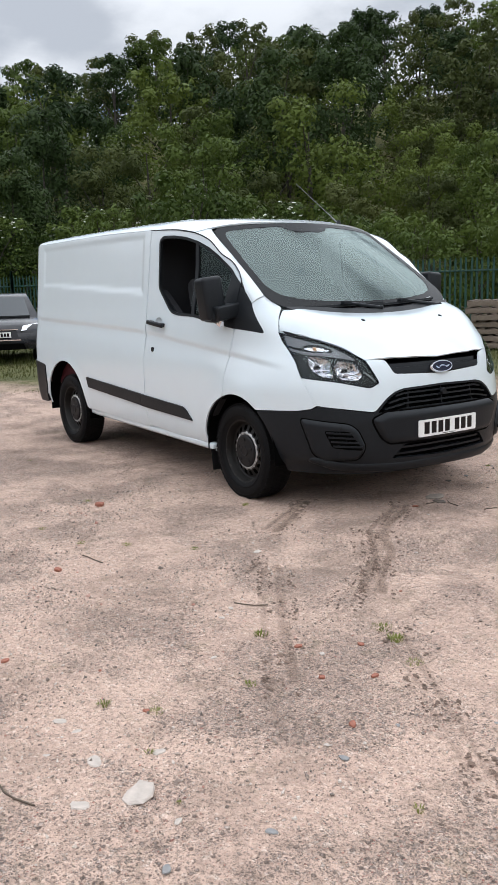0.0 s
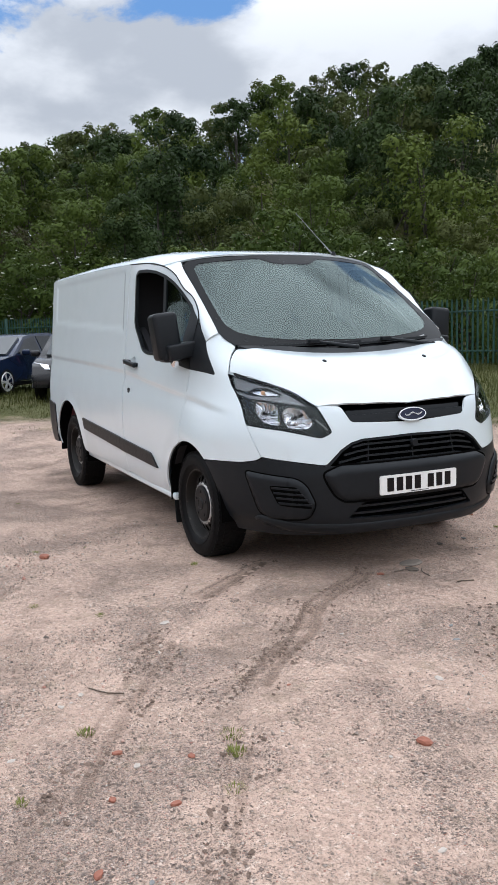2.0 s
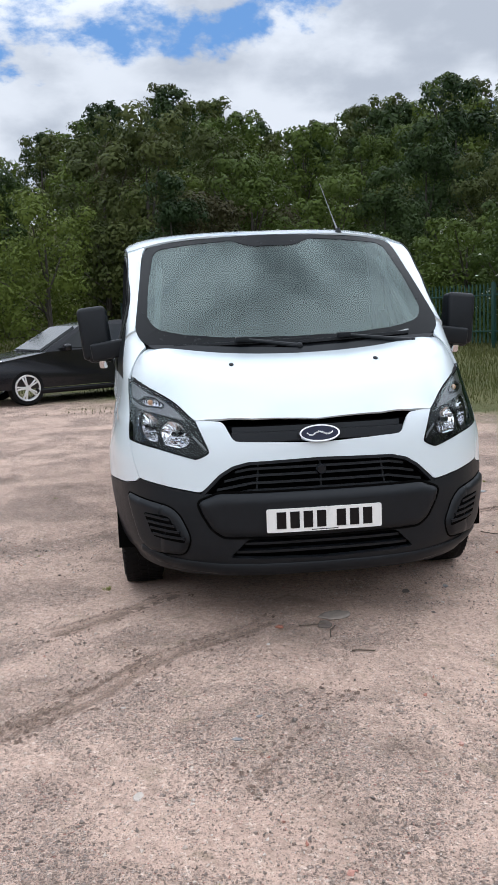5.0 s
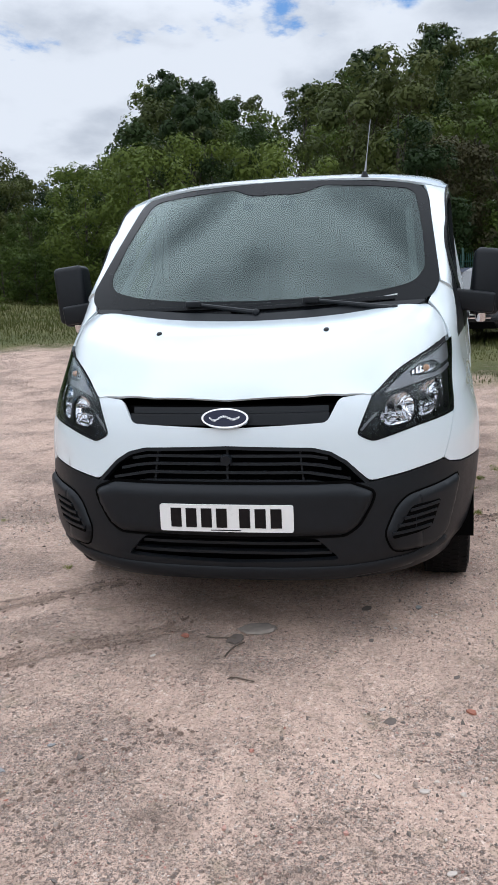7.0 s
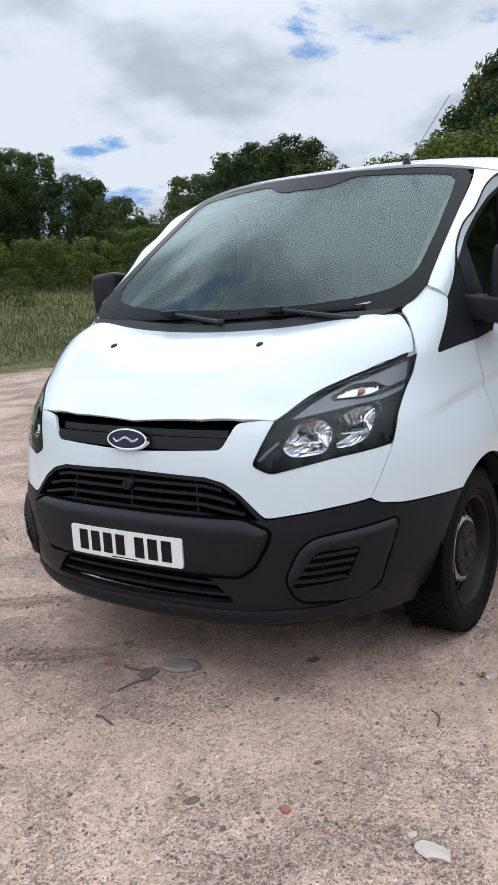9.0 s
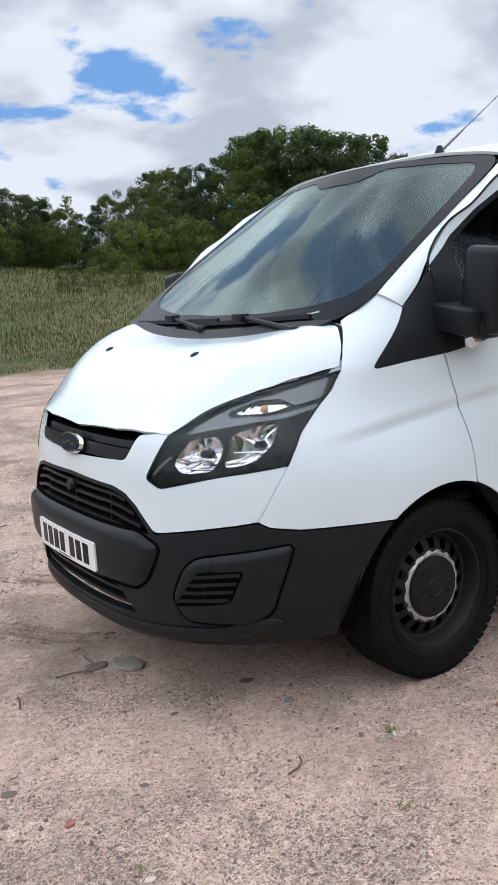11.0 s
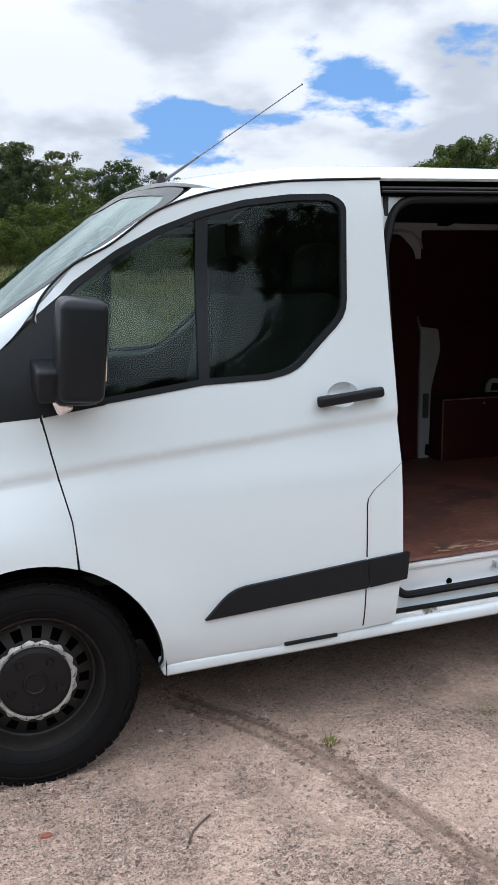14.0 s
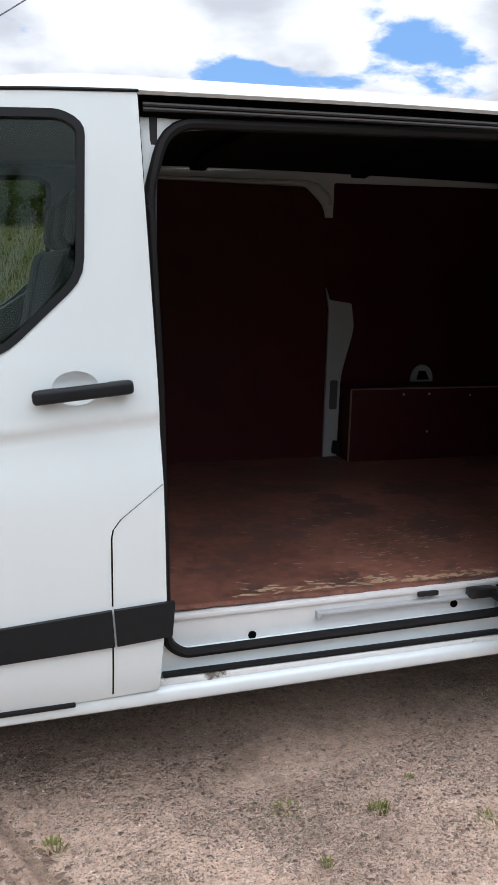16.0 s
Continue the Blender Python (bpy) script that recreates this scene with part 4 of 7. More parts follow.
    box(bm, 0, 0, 0, 0.05, 0.04, 0.03, 0.006, m @ Matrix.Translation((0.085, -side * 0.015, 0)))
    part("door_handle", bm, BLACK, d, "black bar handle")
    if side < 0:
        bm = bmesh.new()
        lx, lz = tr([(-1.13, 0)])[0][0], 0.985
        bmesh.ops.create_cone(bm, cap_ends=True, segments=20, radius1=0.021, radius2=0.018, depth=0.014, matrix=Matrix.Translation((lx, side * side_y(lx, lz), lz)) @ Matrix.Rotation(math.pi / 2, 4, "X"))
        part("door_lock", bm, BLACK, d)
        run = kx([(-0.56, 0.485, 0.0), (-0.66, 0.578, 0.04), (-1.33, 0.616, 0), (-1.33, 0.520, 0)])
        panel("rubbing_strip", rounded(run, 0.01), lay, BLACK, d, flip=flip, lift=0.012, thick=0.012)
    else:
        run = [(-0.540, 0.484, 0.0), (-0.63, 0.580, 0.05), (-1.122, 0.621, 0), (-1.130, 0.520, 0)]
        panel("rubbing_strip", rounded(run, 0.01), lay, BLACK, d, flip=flip, lift=0.012, thick=0.012)
        panel("rubbing_strip", rounded([(-1.128, 0.621, 0), (-1.287, 0.632, 0.004), (-1.281, 0.534, 0.004), (-1.136, 0.520, 0)], 0.004), lay, BLACK, d, flip=flip, lift=0.012, thick=0.012)
        seam = [(-1.258, 0.947), (-1.150, 0.862), (-1.130, 0.835), (-1.126, 0.812), (-1.127, 0.63)]
        seam2 = [(-1.128, 0.52), (-1.130, 0.37)]
        for sm in (seam, seam2):
            panel("flap_seam", sm + [(x + 0.0045, z - 0.002) for x, z in reversed(sm)], lay, GLOSSBLACK, d, flip=flip, lift=0.0012, thick=0.002, step=0.05)
    # mirror
    bm = bmesh.new()
    box(bm, -0.165, side * 1.045, 1.375, 0.135, 0.160, 0.29, 0.028, Matrix.Rotation(radians(-6 * side), 4, "X") @ Matrix.Rotation(radians(-4), 4, "Y"), 4)
    mir = part("door_mirror", bm, BLACK, d, "large black door mirror")
    bm = bmesh.new()
    box(bm, -0.105, side * 0.965, 1.285, 0.135, 0.20, 0.095, 0.013, Matrix.Rotation(radians(-8 * side), 4, "X"), 3)
    box(bm, -0.15, side * 1.02, 1.25, 0.13, 0.13, 0.07, 0.025, None, 3)
    part("mirror_arm", bm, BLACK, mir)
    bm = bmesh.new()
    box(bm, -0.112, side * 1.005, 1.215, 0.05, 0.045, 0.055, 0.012, Matrix.Rotation(radians(25), 4, "Y"), 3)
    part("side_indicator", bm, SILVER, mir, "clear side indicator lamp")
    bm = bmesh.new()
    box(bm, -0.2335, side * 1.045, 1.385, 0.006, 0.10, 0.20, 0.002, Matrix.Rotation(radians(-4), 4, "Y"))
    part("mirror_glass", bm, CHROME, mir)


cab_door(1)
cab_door(-1)

# right flank
RX = -2.98
ARCH_R = [(x, z, 0) for x, z, *_ in arc(RX, 0.335, 0.465, 178, 8, 18)]
E0 = -1.261 * K - 0.004
flank_r = [(-1.212 * K - 0.004, 1.903, 0), (-1.248 * K - 0.004, 1.263, 0), (E0, 0.951, 0), (-1.269 * K - 0.004, 0.634, 0), (-1.30, 0.345, 0), (-2.5, 0.385, 0)] + list(reversed(ARCH_R)) + [(-3.46, 0.44, 0), (-3.93, 0.44, 0), (-3.93, 1.917, 0), (-2.3, 1.924, 0)]
load = panel("load_side", inset(rounded(flank_r, 0.0), 0.002), right_side, PAINT, van, step=0.035, extra=[c for c in CREASE if c[0] < -1.34], label="white pressed steel load side")[0]
panel("rubbing_strip", rounded([(-1.385, 0.618, 0), (-2.46, 0.682, 0.01), (-2.42, 0.590, 0.01), (-1.387, 0.524, 0)], 0.01), right_side, BLACK, load, lift=0.012, thick=0.012)
# left rear quarter
QUART = [(-2.415, 1.925, 0), (-2.415, 1.81, 0.03), (-2.406, 1.37, 0.05), (-2.337, 1.29, 0.05), (-2.355, 0.98), (-2.41, 0.55, 0.05), (-2.355, 0.41, 0), (-2.5, 0.41, 0)] + list(reversed(ARCH_R)) + [(-3.46, 0.44, 0), (-3.93, 0.44, 0), (-3.93, 1.917, 0)]
quarter = panel("rear_quarter", rounded(QUART, 0.0), on_side, PAINT, van, flip=True, thick=0.04)[0]
corner = rounded([(-3.47, 0.74, 0.03), (-3.93, 0.80, 0), (-3.93, 0.36, 0), (-3.50, 0.36, 0.02), (-3.46, 0.55)], 0.02)
for lay, fl in ((on_side, True), (right_side, False)):
    panel("rear_bumper_corner", corner, lay, BLACK, van, flip=fl, lift=0.010, thick=0.03)
bm = bmesh.new()
box(bm, -3.93, 0, 1.18, 0.03, 1.50, 1.54, 0.01)
rear = part("rear_door", bm, PAINT, van)
bm = bmesh.new()
box(bm, -3.95, 0, 0.50, 0.08, 1.5, 0.22, 0.02)
part("rear_bumper", bm, BLACK, van)
# sills
for side in (1, -1):
    bm = bmesh.new()
    rot = Matrix.Rotation(radians(1.3), 4, "Y")
    front = -0.405 if side > 0 else -0.37
    mid, long = (front - 2.50) / 2, 2.50 + front
    box(bm, mid, side * 0.902, 0.338 + (mid + 1.43) * -0.0227, long, 0.085, 0.046, 0.014, rot, 3)
    sill = part("sill", bm, PAINT, van)
    bm = bmesh.new()
    box(bm, mid, side * 0.895, 0.308 + (mid + 1.43) * -0.0227, long - 0.03, 0.012, 0.022, 0.003, rot)
    part("sill_flange", bm, PAINT, sill)
bm = bmesh.new()
box(bm, -0.93, 0.950, 0.346, 0.20, 0.012, 0.014, 0.004, Matrix.Rotation(radians(1.5), 4, "Y"))
part("sill_clip", bm, BLACK, van)
# front mud flaps
for side in (-1,):
    bm = bmesh.new()
    box(bm, -0.40, side * 0.85, 0.235, 0.012, 0.17, 0.20, 0.004, Matrix.Rotation(radians(-8), 4, "Y"))
    part("mud_flap", bm, RUBBER, van, "black rubber mud flap")

# ---- wheels ----
RIMPAINT = material("worn_silver_paint", (0.44, 0.43, 0.42), 0.42, 0.35, grain=0.3, scale=50, spots=((0.07, 0.055, 0.05), 0.07, 70))
HUB = material("black_hub_plastic", (0.007, 0.007, 0.008), 0.45, grain=0.15, scale=80, bump=0.0004, spec=0.25)
WELL = material("dirty_black_steel", (0.012, 0.011, 0.010), 0.5, 0.2, grain=0.3, scale=30, spots=((0.06, 0.05, 0.042), 0.0, 40), spec=0.3)


def lathe(bm, profile, n=64, closed=False):
    """Rings round the y axis from (y, r) pairs."""
    rings = [[bm.verts.new((r * math.cos(2 * math.pi * k / n), y, r * math.sin(2 * math.pi * k / n))) for k in range(n)] for y, r in profile]
    pairs = list(zip(rings, rings[1:])) + ([(rings[-1], rings[0])] if closed else [])
    for a, b in pairs:
        for k in range(n):
            bm.faces.new((a[k], a[(k + 1) % n], b[(k + 1) % n], b[k]))
    return rings


def build_wheel():
    """A steel van wheel, its outer face towards +y, its middle at the origin."""
    bm = bmesh.new()
    lathe(bm, [(0.075, 0.213), (0.092, 0.225), (0.104, 0.255), (0.106, 0.285), (0.098, 0.312), (0.085, 0.327), (0.06, 0.333), (-0.06, 0.333), (-0.085, 0.327), (-0.106, 0.285), (-0.09, 0.225), (-0.075, 0.213)], 72)
    wheel = part("wheel", bm, RUBBER, van, "black steel wheel with worn silver ring")
    # tread blocks
    bm = bmesh.new()
    n = 60
    for k in range(n):
        a = 2 * math.pi * k / n
        for j, (y, w) in enumerate(((-0.078, 0.030), (-0.04, 0.032), (0.0, 0.032), (0.04, 0.032), (0.078, 0.030))):
            aa = a + (j % 2) * math.pi / n
            r = 0.3335 if abs(y) < 0.07 else 0.3295
            m = Matrix.Rotation(-aa, 4, "Y") @ Matrix.Translation((r, y, 0)) @ Matrix.Rotation(radians(12 * (1 if y > 0 else -1)), 4, "X")
            bmesh.ops.create_cube(bm, size=1, matrix=m @ Matrix.Diagonal((0.0045, w, 0.029, 1)))
        m = Matrix.Rotation(-a, 4, "Y") @ Matrix.Translation((0.322, 0.094, 0)) @ Matrix.Rotation(radians(-40), 4, "Z")
        bmesh.ops.create_cube(bm, size=1, matrix=m @ Matrix.Diagonal((0.005, 0.004, 0.018, 1)))
    part("tread", bm, RUBBER, wheel, smooth=False)
    # sidewall lettering as plain bars and rings
    bm = bmesh.new()
    for a0 in (20, 200):
        for k in range(7):
            a = radians(a0 + k * 7.5)
            m = Matrix.Rotation(-a, 4, "Y") @ Matrix.Translation((0.280, 0.1065, 0))
            bmesh.ops.create_cube(bm, size=1, matrix=m @ Matrix.Diagonal((0.026, 0.002, 0.018, 1)))
    lathe(bm, [(0.1055, 0.247), (0.1075, 0.2485), (0.1075, 0.2515), (0.1055, 0.253)], 72)
    lathe(bm, [(0.103, 0.300), (0.1045, 0.3015), (0.1020, 0.3045)], 72)
    part("sidewall_mark", bm, RUBBER, wheel)
    # rim
    bm = bmesh.new()
    lathe(bm, [(0.080, 0.222), (0.087, 0.219), (0.085, 0.212), (0.066, 0.203), (0.050, 0.200), (0.032, 0.194), (0.028, 0.186)], 72)
    part("rim", bm, WELL, wheel)
    bm = bmesh.new()
    n = 96
    R = [0.190, 0.175, 0.140, 0.122]
    Y = [0.028, 0.034, 0.050, 0.056]
    rings = [[bm.verts.new((r * math.cos(2 * math.pi * k / n), y, r * math.sin(2 * math.pi * k / n))) for k in range(n)] for r, y in zip(R, Y)]
    for i, (a, b) in enumerate(zip(rings, rings[1:])):
        for k in range(n):
            if i == 1 and k % 6 in (0, 1, 2):
                continue
            bm.faces.new((a[k], a[(k + 1) % n], b[(k + 1) % n], b[k]))
    disc = part("wheel_disc", bm, WELL, wheel)
    # near-black disc, painted shade behind the holes of the wheel
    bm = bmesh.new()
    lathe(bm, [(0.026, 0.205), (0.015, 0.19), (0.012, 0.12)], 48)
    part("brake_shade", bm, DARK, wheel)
    bm = bmesh.new()
    n = 96
    ra = [[bm.verts.new((q * math.cos(2 * math.pi * k / n), y, q * math.sin(2 * math.pi * k / n))) for k in range(n)] for q, y in ((0.114, 0.057), (0.123, 0.060))]
    out = []
    for k in range(n):
        q = 0.1315 + 0.004 * math.cos(2 * math.pi * (k - 4.5) / 6) + 0.0012 * math.sin(k * 1.7)
        out.append(bm.verts.new((q * math.cos(2 * math.pi * k / n), 0.0535, q * math.sin(2 * math.pi * k / n))))
    ra.append(out)
    for a, b in zip(ra, ra[1:]):
        for k in range(n):
            bm.faces.new((a[k], a[(k + 1) % n], b[(k + 1) % n], b[k]))
    part("silver_ring", bm, RIMPAINT, wheel, "worn silver painted ring")
    bm = bmesh.new()
    rings = lathe(bm, [(0.056, 0.114), (0.066, 0.112), (0.071, 0.100), (0.073, 0.040), (0.078, 0.037), (0.079, 0.032), (0.076, 0.029), (0.076, 0.004)], 48)
    bm.faces.new(rings[-1])
    cap = part("hub_cap", bm, HUB, wheel, "matt black hub cap", crease=20)
    for k in range(5):
        bm = bmesh.new()
        m = Matrix.Rotation(2 * math.pi * k / 5 + 0.3, 4, "Y") @ Matrix.Translation((0.078, 0.073, 0))
        bmesh.ops.create_cone(bm, cap_ends=True, segments=5, radius1=0.017, radius2=0.011, depth=0.010, matrix=m @ Matrix.Rotation(-math.pi / 2, 4, "X"))
        part("cap_boss", bm, HUB, cap, smooth=False)
    return wheel


first_wheel = build_wheel()
spots = [(0.0, 0.842, 0), (0.0, -0.842, 180), (RX + 0.01, 0.842, 0), (RX + 0.01, -0.842, 180)]
for k, (x, y, turn) in enumerate(spots):
    m = pose(x, y, 0.330, 0, 0, turn) @ pose(0, 0, 0, 0, 37 * k, 0)
    if k == 0:
        first_wheel.matrix_basis = m
    else:
        copy_thing(first_wheel, m)

# wheel arches and underside, coloured near-black to deepen the shade there
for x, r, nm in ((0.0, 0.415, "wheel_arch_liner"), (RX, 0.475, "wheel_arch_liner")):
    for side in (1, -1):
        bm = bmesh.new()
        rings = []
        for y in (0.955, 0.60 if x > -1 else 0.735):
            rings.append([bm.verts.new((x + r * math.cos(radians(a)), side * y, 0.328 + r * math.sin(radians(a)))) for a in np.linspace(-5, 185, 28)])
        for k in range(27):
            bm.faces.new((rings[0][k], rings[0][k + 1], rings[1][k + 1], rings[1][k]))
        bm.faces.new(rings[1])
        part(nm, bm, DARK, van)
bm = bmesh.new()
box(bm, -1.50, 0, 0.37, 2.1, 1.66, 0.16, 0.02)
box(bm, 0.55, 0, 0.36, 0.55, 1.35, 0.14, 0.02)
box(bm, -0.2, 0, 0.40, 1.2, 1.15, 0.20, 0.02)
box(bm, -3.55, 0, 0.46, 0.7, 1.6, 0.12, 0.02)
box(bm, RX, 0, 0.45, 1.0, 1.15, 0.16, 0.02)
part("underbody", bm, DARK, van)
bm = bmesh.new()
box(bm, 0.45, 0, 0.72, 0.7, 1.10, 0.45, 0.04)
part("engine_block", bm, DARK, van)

# ---- load space ----
PLY = material("worn_ply_floor", (0.180, 0.078, 0.057), 0.45, grain=0.75, scale=22, bump=0.0015, spots=((0.095, 0.050, 0.042), 0.11, 4.0))
LINING = material("maroon_ply_lining", (0.052, 0.008, 0.012), 0.6, grain=0.3, scale=9, bump=0.0006, spec=0.2)
GREY = material("grey_primer_steel", (0.37, 0.39, 0.41), 0.45, grain=0.06, scale=8)
SHABBY = material("scuffed_white_sill", (0.62, 0.63, 0.64), 0.4, grain=0.06, scale=10, spots=((0.13, 0.11, 0.09), -0.02, 7))


FLOOR_Z = 0.555
bm = bmesh.new()
rf = random.Random(5)
edge = [(-1.30, 0.843)]
x = -1.30
while x > -2.38:
    x -= rf.uniform(0.012, 0.05)
    edge.append((x, 0.845 - (rf.uniform(0.0, 0.005) if rf.random() < 0.5 else 0)))
outline = edge + [(-2.42, 0.82), (-2.44, 0.86), (-3.70, 0.86), (-3.70, -0.86), (-1.30, -0.86)]
top = [bm.verts.new((a, b, FLOOR_Z)) for a, b in outline]
bot = [bm.verts.new((a, b, FLOOR_Z - 0.014)) for a, b in outline]
bm.faces.new(top)
bm.faces.new(bot[::-1])
for k in range(len(outline)):
    bm.faces.new((top[k], top[(k + 1) % len(outline)], bot[(k + 1) % len(outline)], bot[k]))
load_floor = part("load_floor", bm, PLY, van, "scuffed reddish plywood load floor", smooth=False)
bm = bmesh.new()
for k in range(300):
    near = k < 120
    cx = rf.uniform(-2.38, -1.5) - (0.0 if near else rf.uniform(0, 0.5))
    cy = 0.824 - abs(rf.gauss(0, 0.030)) if near else rf.uniform(0.1, 0.78)
    sx, sy = (rf.uniform(0.006, 0.035), rf.uniform(0.003, 0.010)) if near else (rf.uniform(0.006, 0.03), rf.uniform(0.0015, 0.004))
    if not near and rf.random() < 0.4:
        cx, cy = -2.22 + rf.gauss(0, 0.12), 0.45 + rf.gauss(0, 0.08)
    n, tilt = 9, rf.uniform(-0.5, 0.5)
    pts = [(sx * rf.uniform(0.5, 1) * math.cos(2 * math.pi * i / n), sy * rf.uniform(0.4, 1) * math.sin(2 * math.pi * i / n)) for i in range(n)]
    vs = [bm.verts.new((cx + a * math.cos(tilt) - b * math.sin(tilt), min(cy + a * math.sin(tilt) + b * math.cos(tilt), 0.838), FLOOR_Z + 0.0006 + 0.00001 * k)) for a, b in pts]
    bm.faces.new(vs)
part("floor_scuff", bm, material("bare_ply", (0.42, 0.29, 0.19), 0.7, grain=0.25, scale=60), load_floor, "bare splintered plywood", smooth=False)["kind"] = "stuff"

# far wall: lining boards, a steel post, the wheel box
def wall_board(name, outline, mat, lift=0.0, label=""):
    return panel(name, rounded(outline, 0.01), lambda x, z: (x, -0.862, z), mat, van, thick=0.01, lift=lift, step=0.5, label=label)[0]


wall_board("wall_lining", [(-1.28, 0.556), (-1.28, 1.855), (-2.29, 1.855, 0.02), (-2.39, 1.765, 0.05), (-2.41, 1.35), (-2.425, 1.28), (-2.425, 0.556)], LINING, label="maroon plywood wall lining")
wall_board("wall_lining", [(-2.43, 0.556), (-2.47, 0.92), (-2.57, 1.10), (-2.57, 1.33), (-2.44, 1.36), (-2.44, 1.88), (-3.68, 1.90), (-3.68, 0.556)], LINING, lift=0.008, label="maroon plywood wall lining")
wall_board("lining_back", [(-2.30, 0.556), (-2.30, 1.72), (-2.60, 1.72), (-2.60, 0.556)], LINING, lift=0.009)
post = panel("steel_post", rounded([(-2.425, 0.56, 0.0), (-2.425, 1.29, 0.01), (-2.405, 1.40, 0.01), (-2.425, 1.335, 0.01), (-2.540, 1.32, 0.01), (-2.560, 1.20, 0.04), (-2.500, 0.97, 0.05), (-2.495, 0.56, 0.0)], 0.01), lambda x, z: (x, -0.848, z), GREY, van, thick=0.02, step=0.3, label="pale grey painted steel post")[0]
# dark sheet on the post, coloured like the shade inside its slot
panel("post_slot", rounded([(-2.445, 0.80), (-2.485, 0.80), (-2.485, 0.945), (-2.445, 0.945)], 0.01), lambda x, z: (x, -0.8265, z), material("slot_shade_grey", (0.06, 0.065, 0.065), 0.6), post, thick=0.002, step=0.3)
panel("post_bracket", rounded([(-2.465, 0.575), (-2.510, 0.575), (-2.500, 0.64), (-2.470, 0.645)], 0.015), lambda x, z: (x, -0.8275, z), BLACK, post, thick=0.012, step=0.3)
bm = bmesh.new()
tube(bm, [(-1.30, -0.83, 1.858), (-1.9, -0.82, 1.868), (-2.27, -0.80, 1.873), (-2.33, -0.79, 1.86), (-2.38, -0.78, 1.815), (-2.395, -0.79, 1.775)], 0.008)
part("lining_rail", bm, GREY, van, "pale grey rail over the lining")
bm = bmesh.new()
box(bm, -2.97, -0.785, 0.735, 0.92, 0.15, 0.36, 0.004)
wheel_box = part("wheel_box", bm, LINING, van, "maroon plywood wheel box")
bm = bmesh.new()
box(bm, -2.97, -0.707, 0.916, 0.93, 0.008, 0.008, 0.002)
box(bm, -2.508, -0.707, 0.735, 0.008, 0.008, 0.36, 0.002)
part("raw_edge", bm, material("raw_ply_edge", (0.20, 0.13, 0.085), 0.8, grain=0.3, scale=50), wheel_box)
bm = bmesh.new()
for dx, dz in ((-0.28, -0.03), (-0.42, -0.03), (-0.42, -0.22), (-0.65, -0.04)):
    bmesh.ops.create_uvsphere(bm, u_segments=8, v_segments=5, radius=0.006, matrix=Matrix.Translation((-2.51 + dx, -0.708, 0.916 + dz)))
part("screw_head", bm, GREY, wheel_box)
cup = [(-2.95 + 0.062 * math.cos(t), 0.93 + 0.085 * max(math.sin(t), 0) ** 0.8) for t in np.linspace(0, math.pi, 14)]
tie = panel("tie_down_cup", cup, lambda x, z: (x, -0.846, z), GREY, van, thick=0.012, step=0.3, label="grey steel tie-down cup with ring")[0]
panel("tie_down_ring", [(-2.92, 0.94), (-2.99, 0.94), (-2.965, 0.985), (-2.93, 0.985)], lambda x, z: (x, -0.833, z), DARK, tie, thick=0.004, step=0.3)
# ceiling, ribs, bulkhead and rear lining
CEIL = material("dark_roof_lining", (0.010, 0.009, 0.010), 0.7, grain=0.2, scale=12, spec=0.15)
inner_roof = [(q * 0.95, x) for q, x in ((1, -1.28), (-1, -1.28), (-1, -3.70), (1, -3.70))]
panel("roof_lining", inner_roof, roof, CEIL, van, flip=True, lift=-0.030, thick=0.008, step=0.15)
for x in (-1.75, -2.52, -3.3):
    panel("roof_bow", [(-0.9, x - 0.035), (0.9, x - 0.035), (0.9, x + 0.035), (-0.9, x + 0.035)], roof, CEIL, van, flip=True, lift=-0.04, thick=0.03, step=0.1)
bm = bmesh.new()
box(bm, -1.255, 0, 1.20, 0.02, 1.70, 1.36, 0.004)
part("bulkhead", bm, INNER, van)
bm = bmesh.new()
box(bm, -3.70, 0, 1.2, 0.02, 1.66, 1.34, 0.004)
part("rear_lining", bm, LINING, van)
panel("wall_lining", [(-2.48, 0.556), (-2.48, 1.86), (-3.68, 1.88), (-3.68, 0.556)], lambda x, z: (x, 0.862, z), LINING, van, flip=True, thick=0.008, step=0.5)

# side door opening
OPEN = [(-1.285, 0.47, 0.10), (-1.262, 1.17), (-1.238, 1.66), (-1.285, 1.838, 0.16), (-2.375, 1.872, 0.07), (-2.41, 1.80), (-2.403, 1.375, 0.05), (-2.337, 1.29, 0.05), (-2.353, 0.99), (-2.407, 0.56, 0.05), (-2.375, 0.457, 0.06), (-1.33, 0.432, 0.09)]


def deep_side(x, z):
    return x, min(side_y(x, 1.2 if z < 1.2 else z), 0.93) - 0.045, z


open_poly = rounded(OPEN, 0.04, 6)
frame_poly = [(-1.19, 0.37), (-1.17, 1.895), (-2.50, 1.90), (-2.50, 0.37)]
frame_ob = panel("door_frame", keyhole(frame_poly, open_poly), deep_side, PAINT, van, flip=True, thick=0.07, label="white steel frame of the side door opening")[0]
bm = bmesh.new()
tube(bm, [Vector(deep_side(x, z)) + Vector((0, 0.008, 0)) for x, z in open_poly], 0.015, 8, True)
part("door_seal", bm, SEAL, frame_ob, "black rubber door seal")
# roof rail channel over the opening
chan = [(-1.218, 1.850), (-1.215, 1.898), (-2.36, 1.918), (-2.36, 1.886), (-1.30, 1.850)]
panel("rail_channel", chan, lambda x, z: (x, side_y(x, z) - 0.035, z), DARK, van, flip=True, thick=0.02, step=0.1)
bm = bmesh.new()
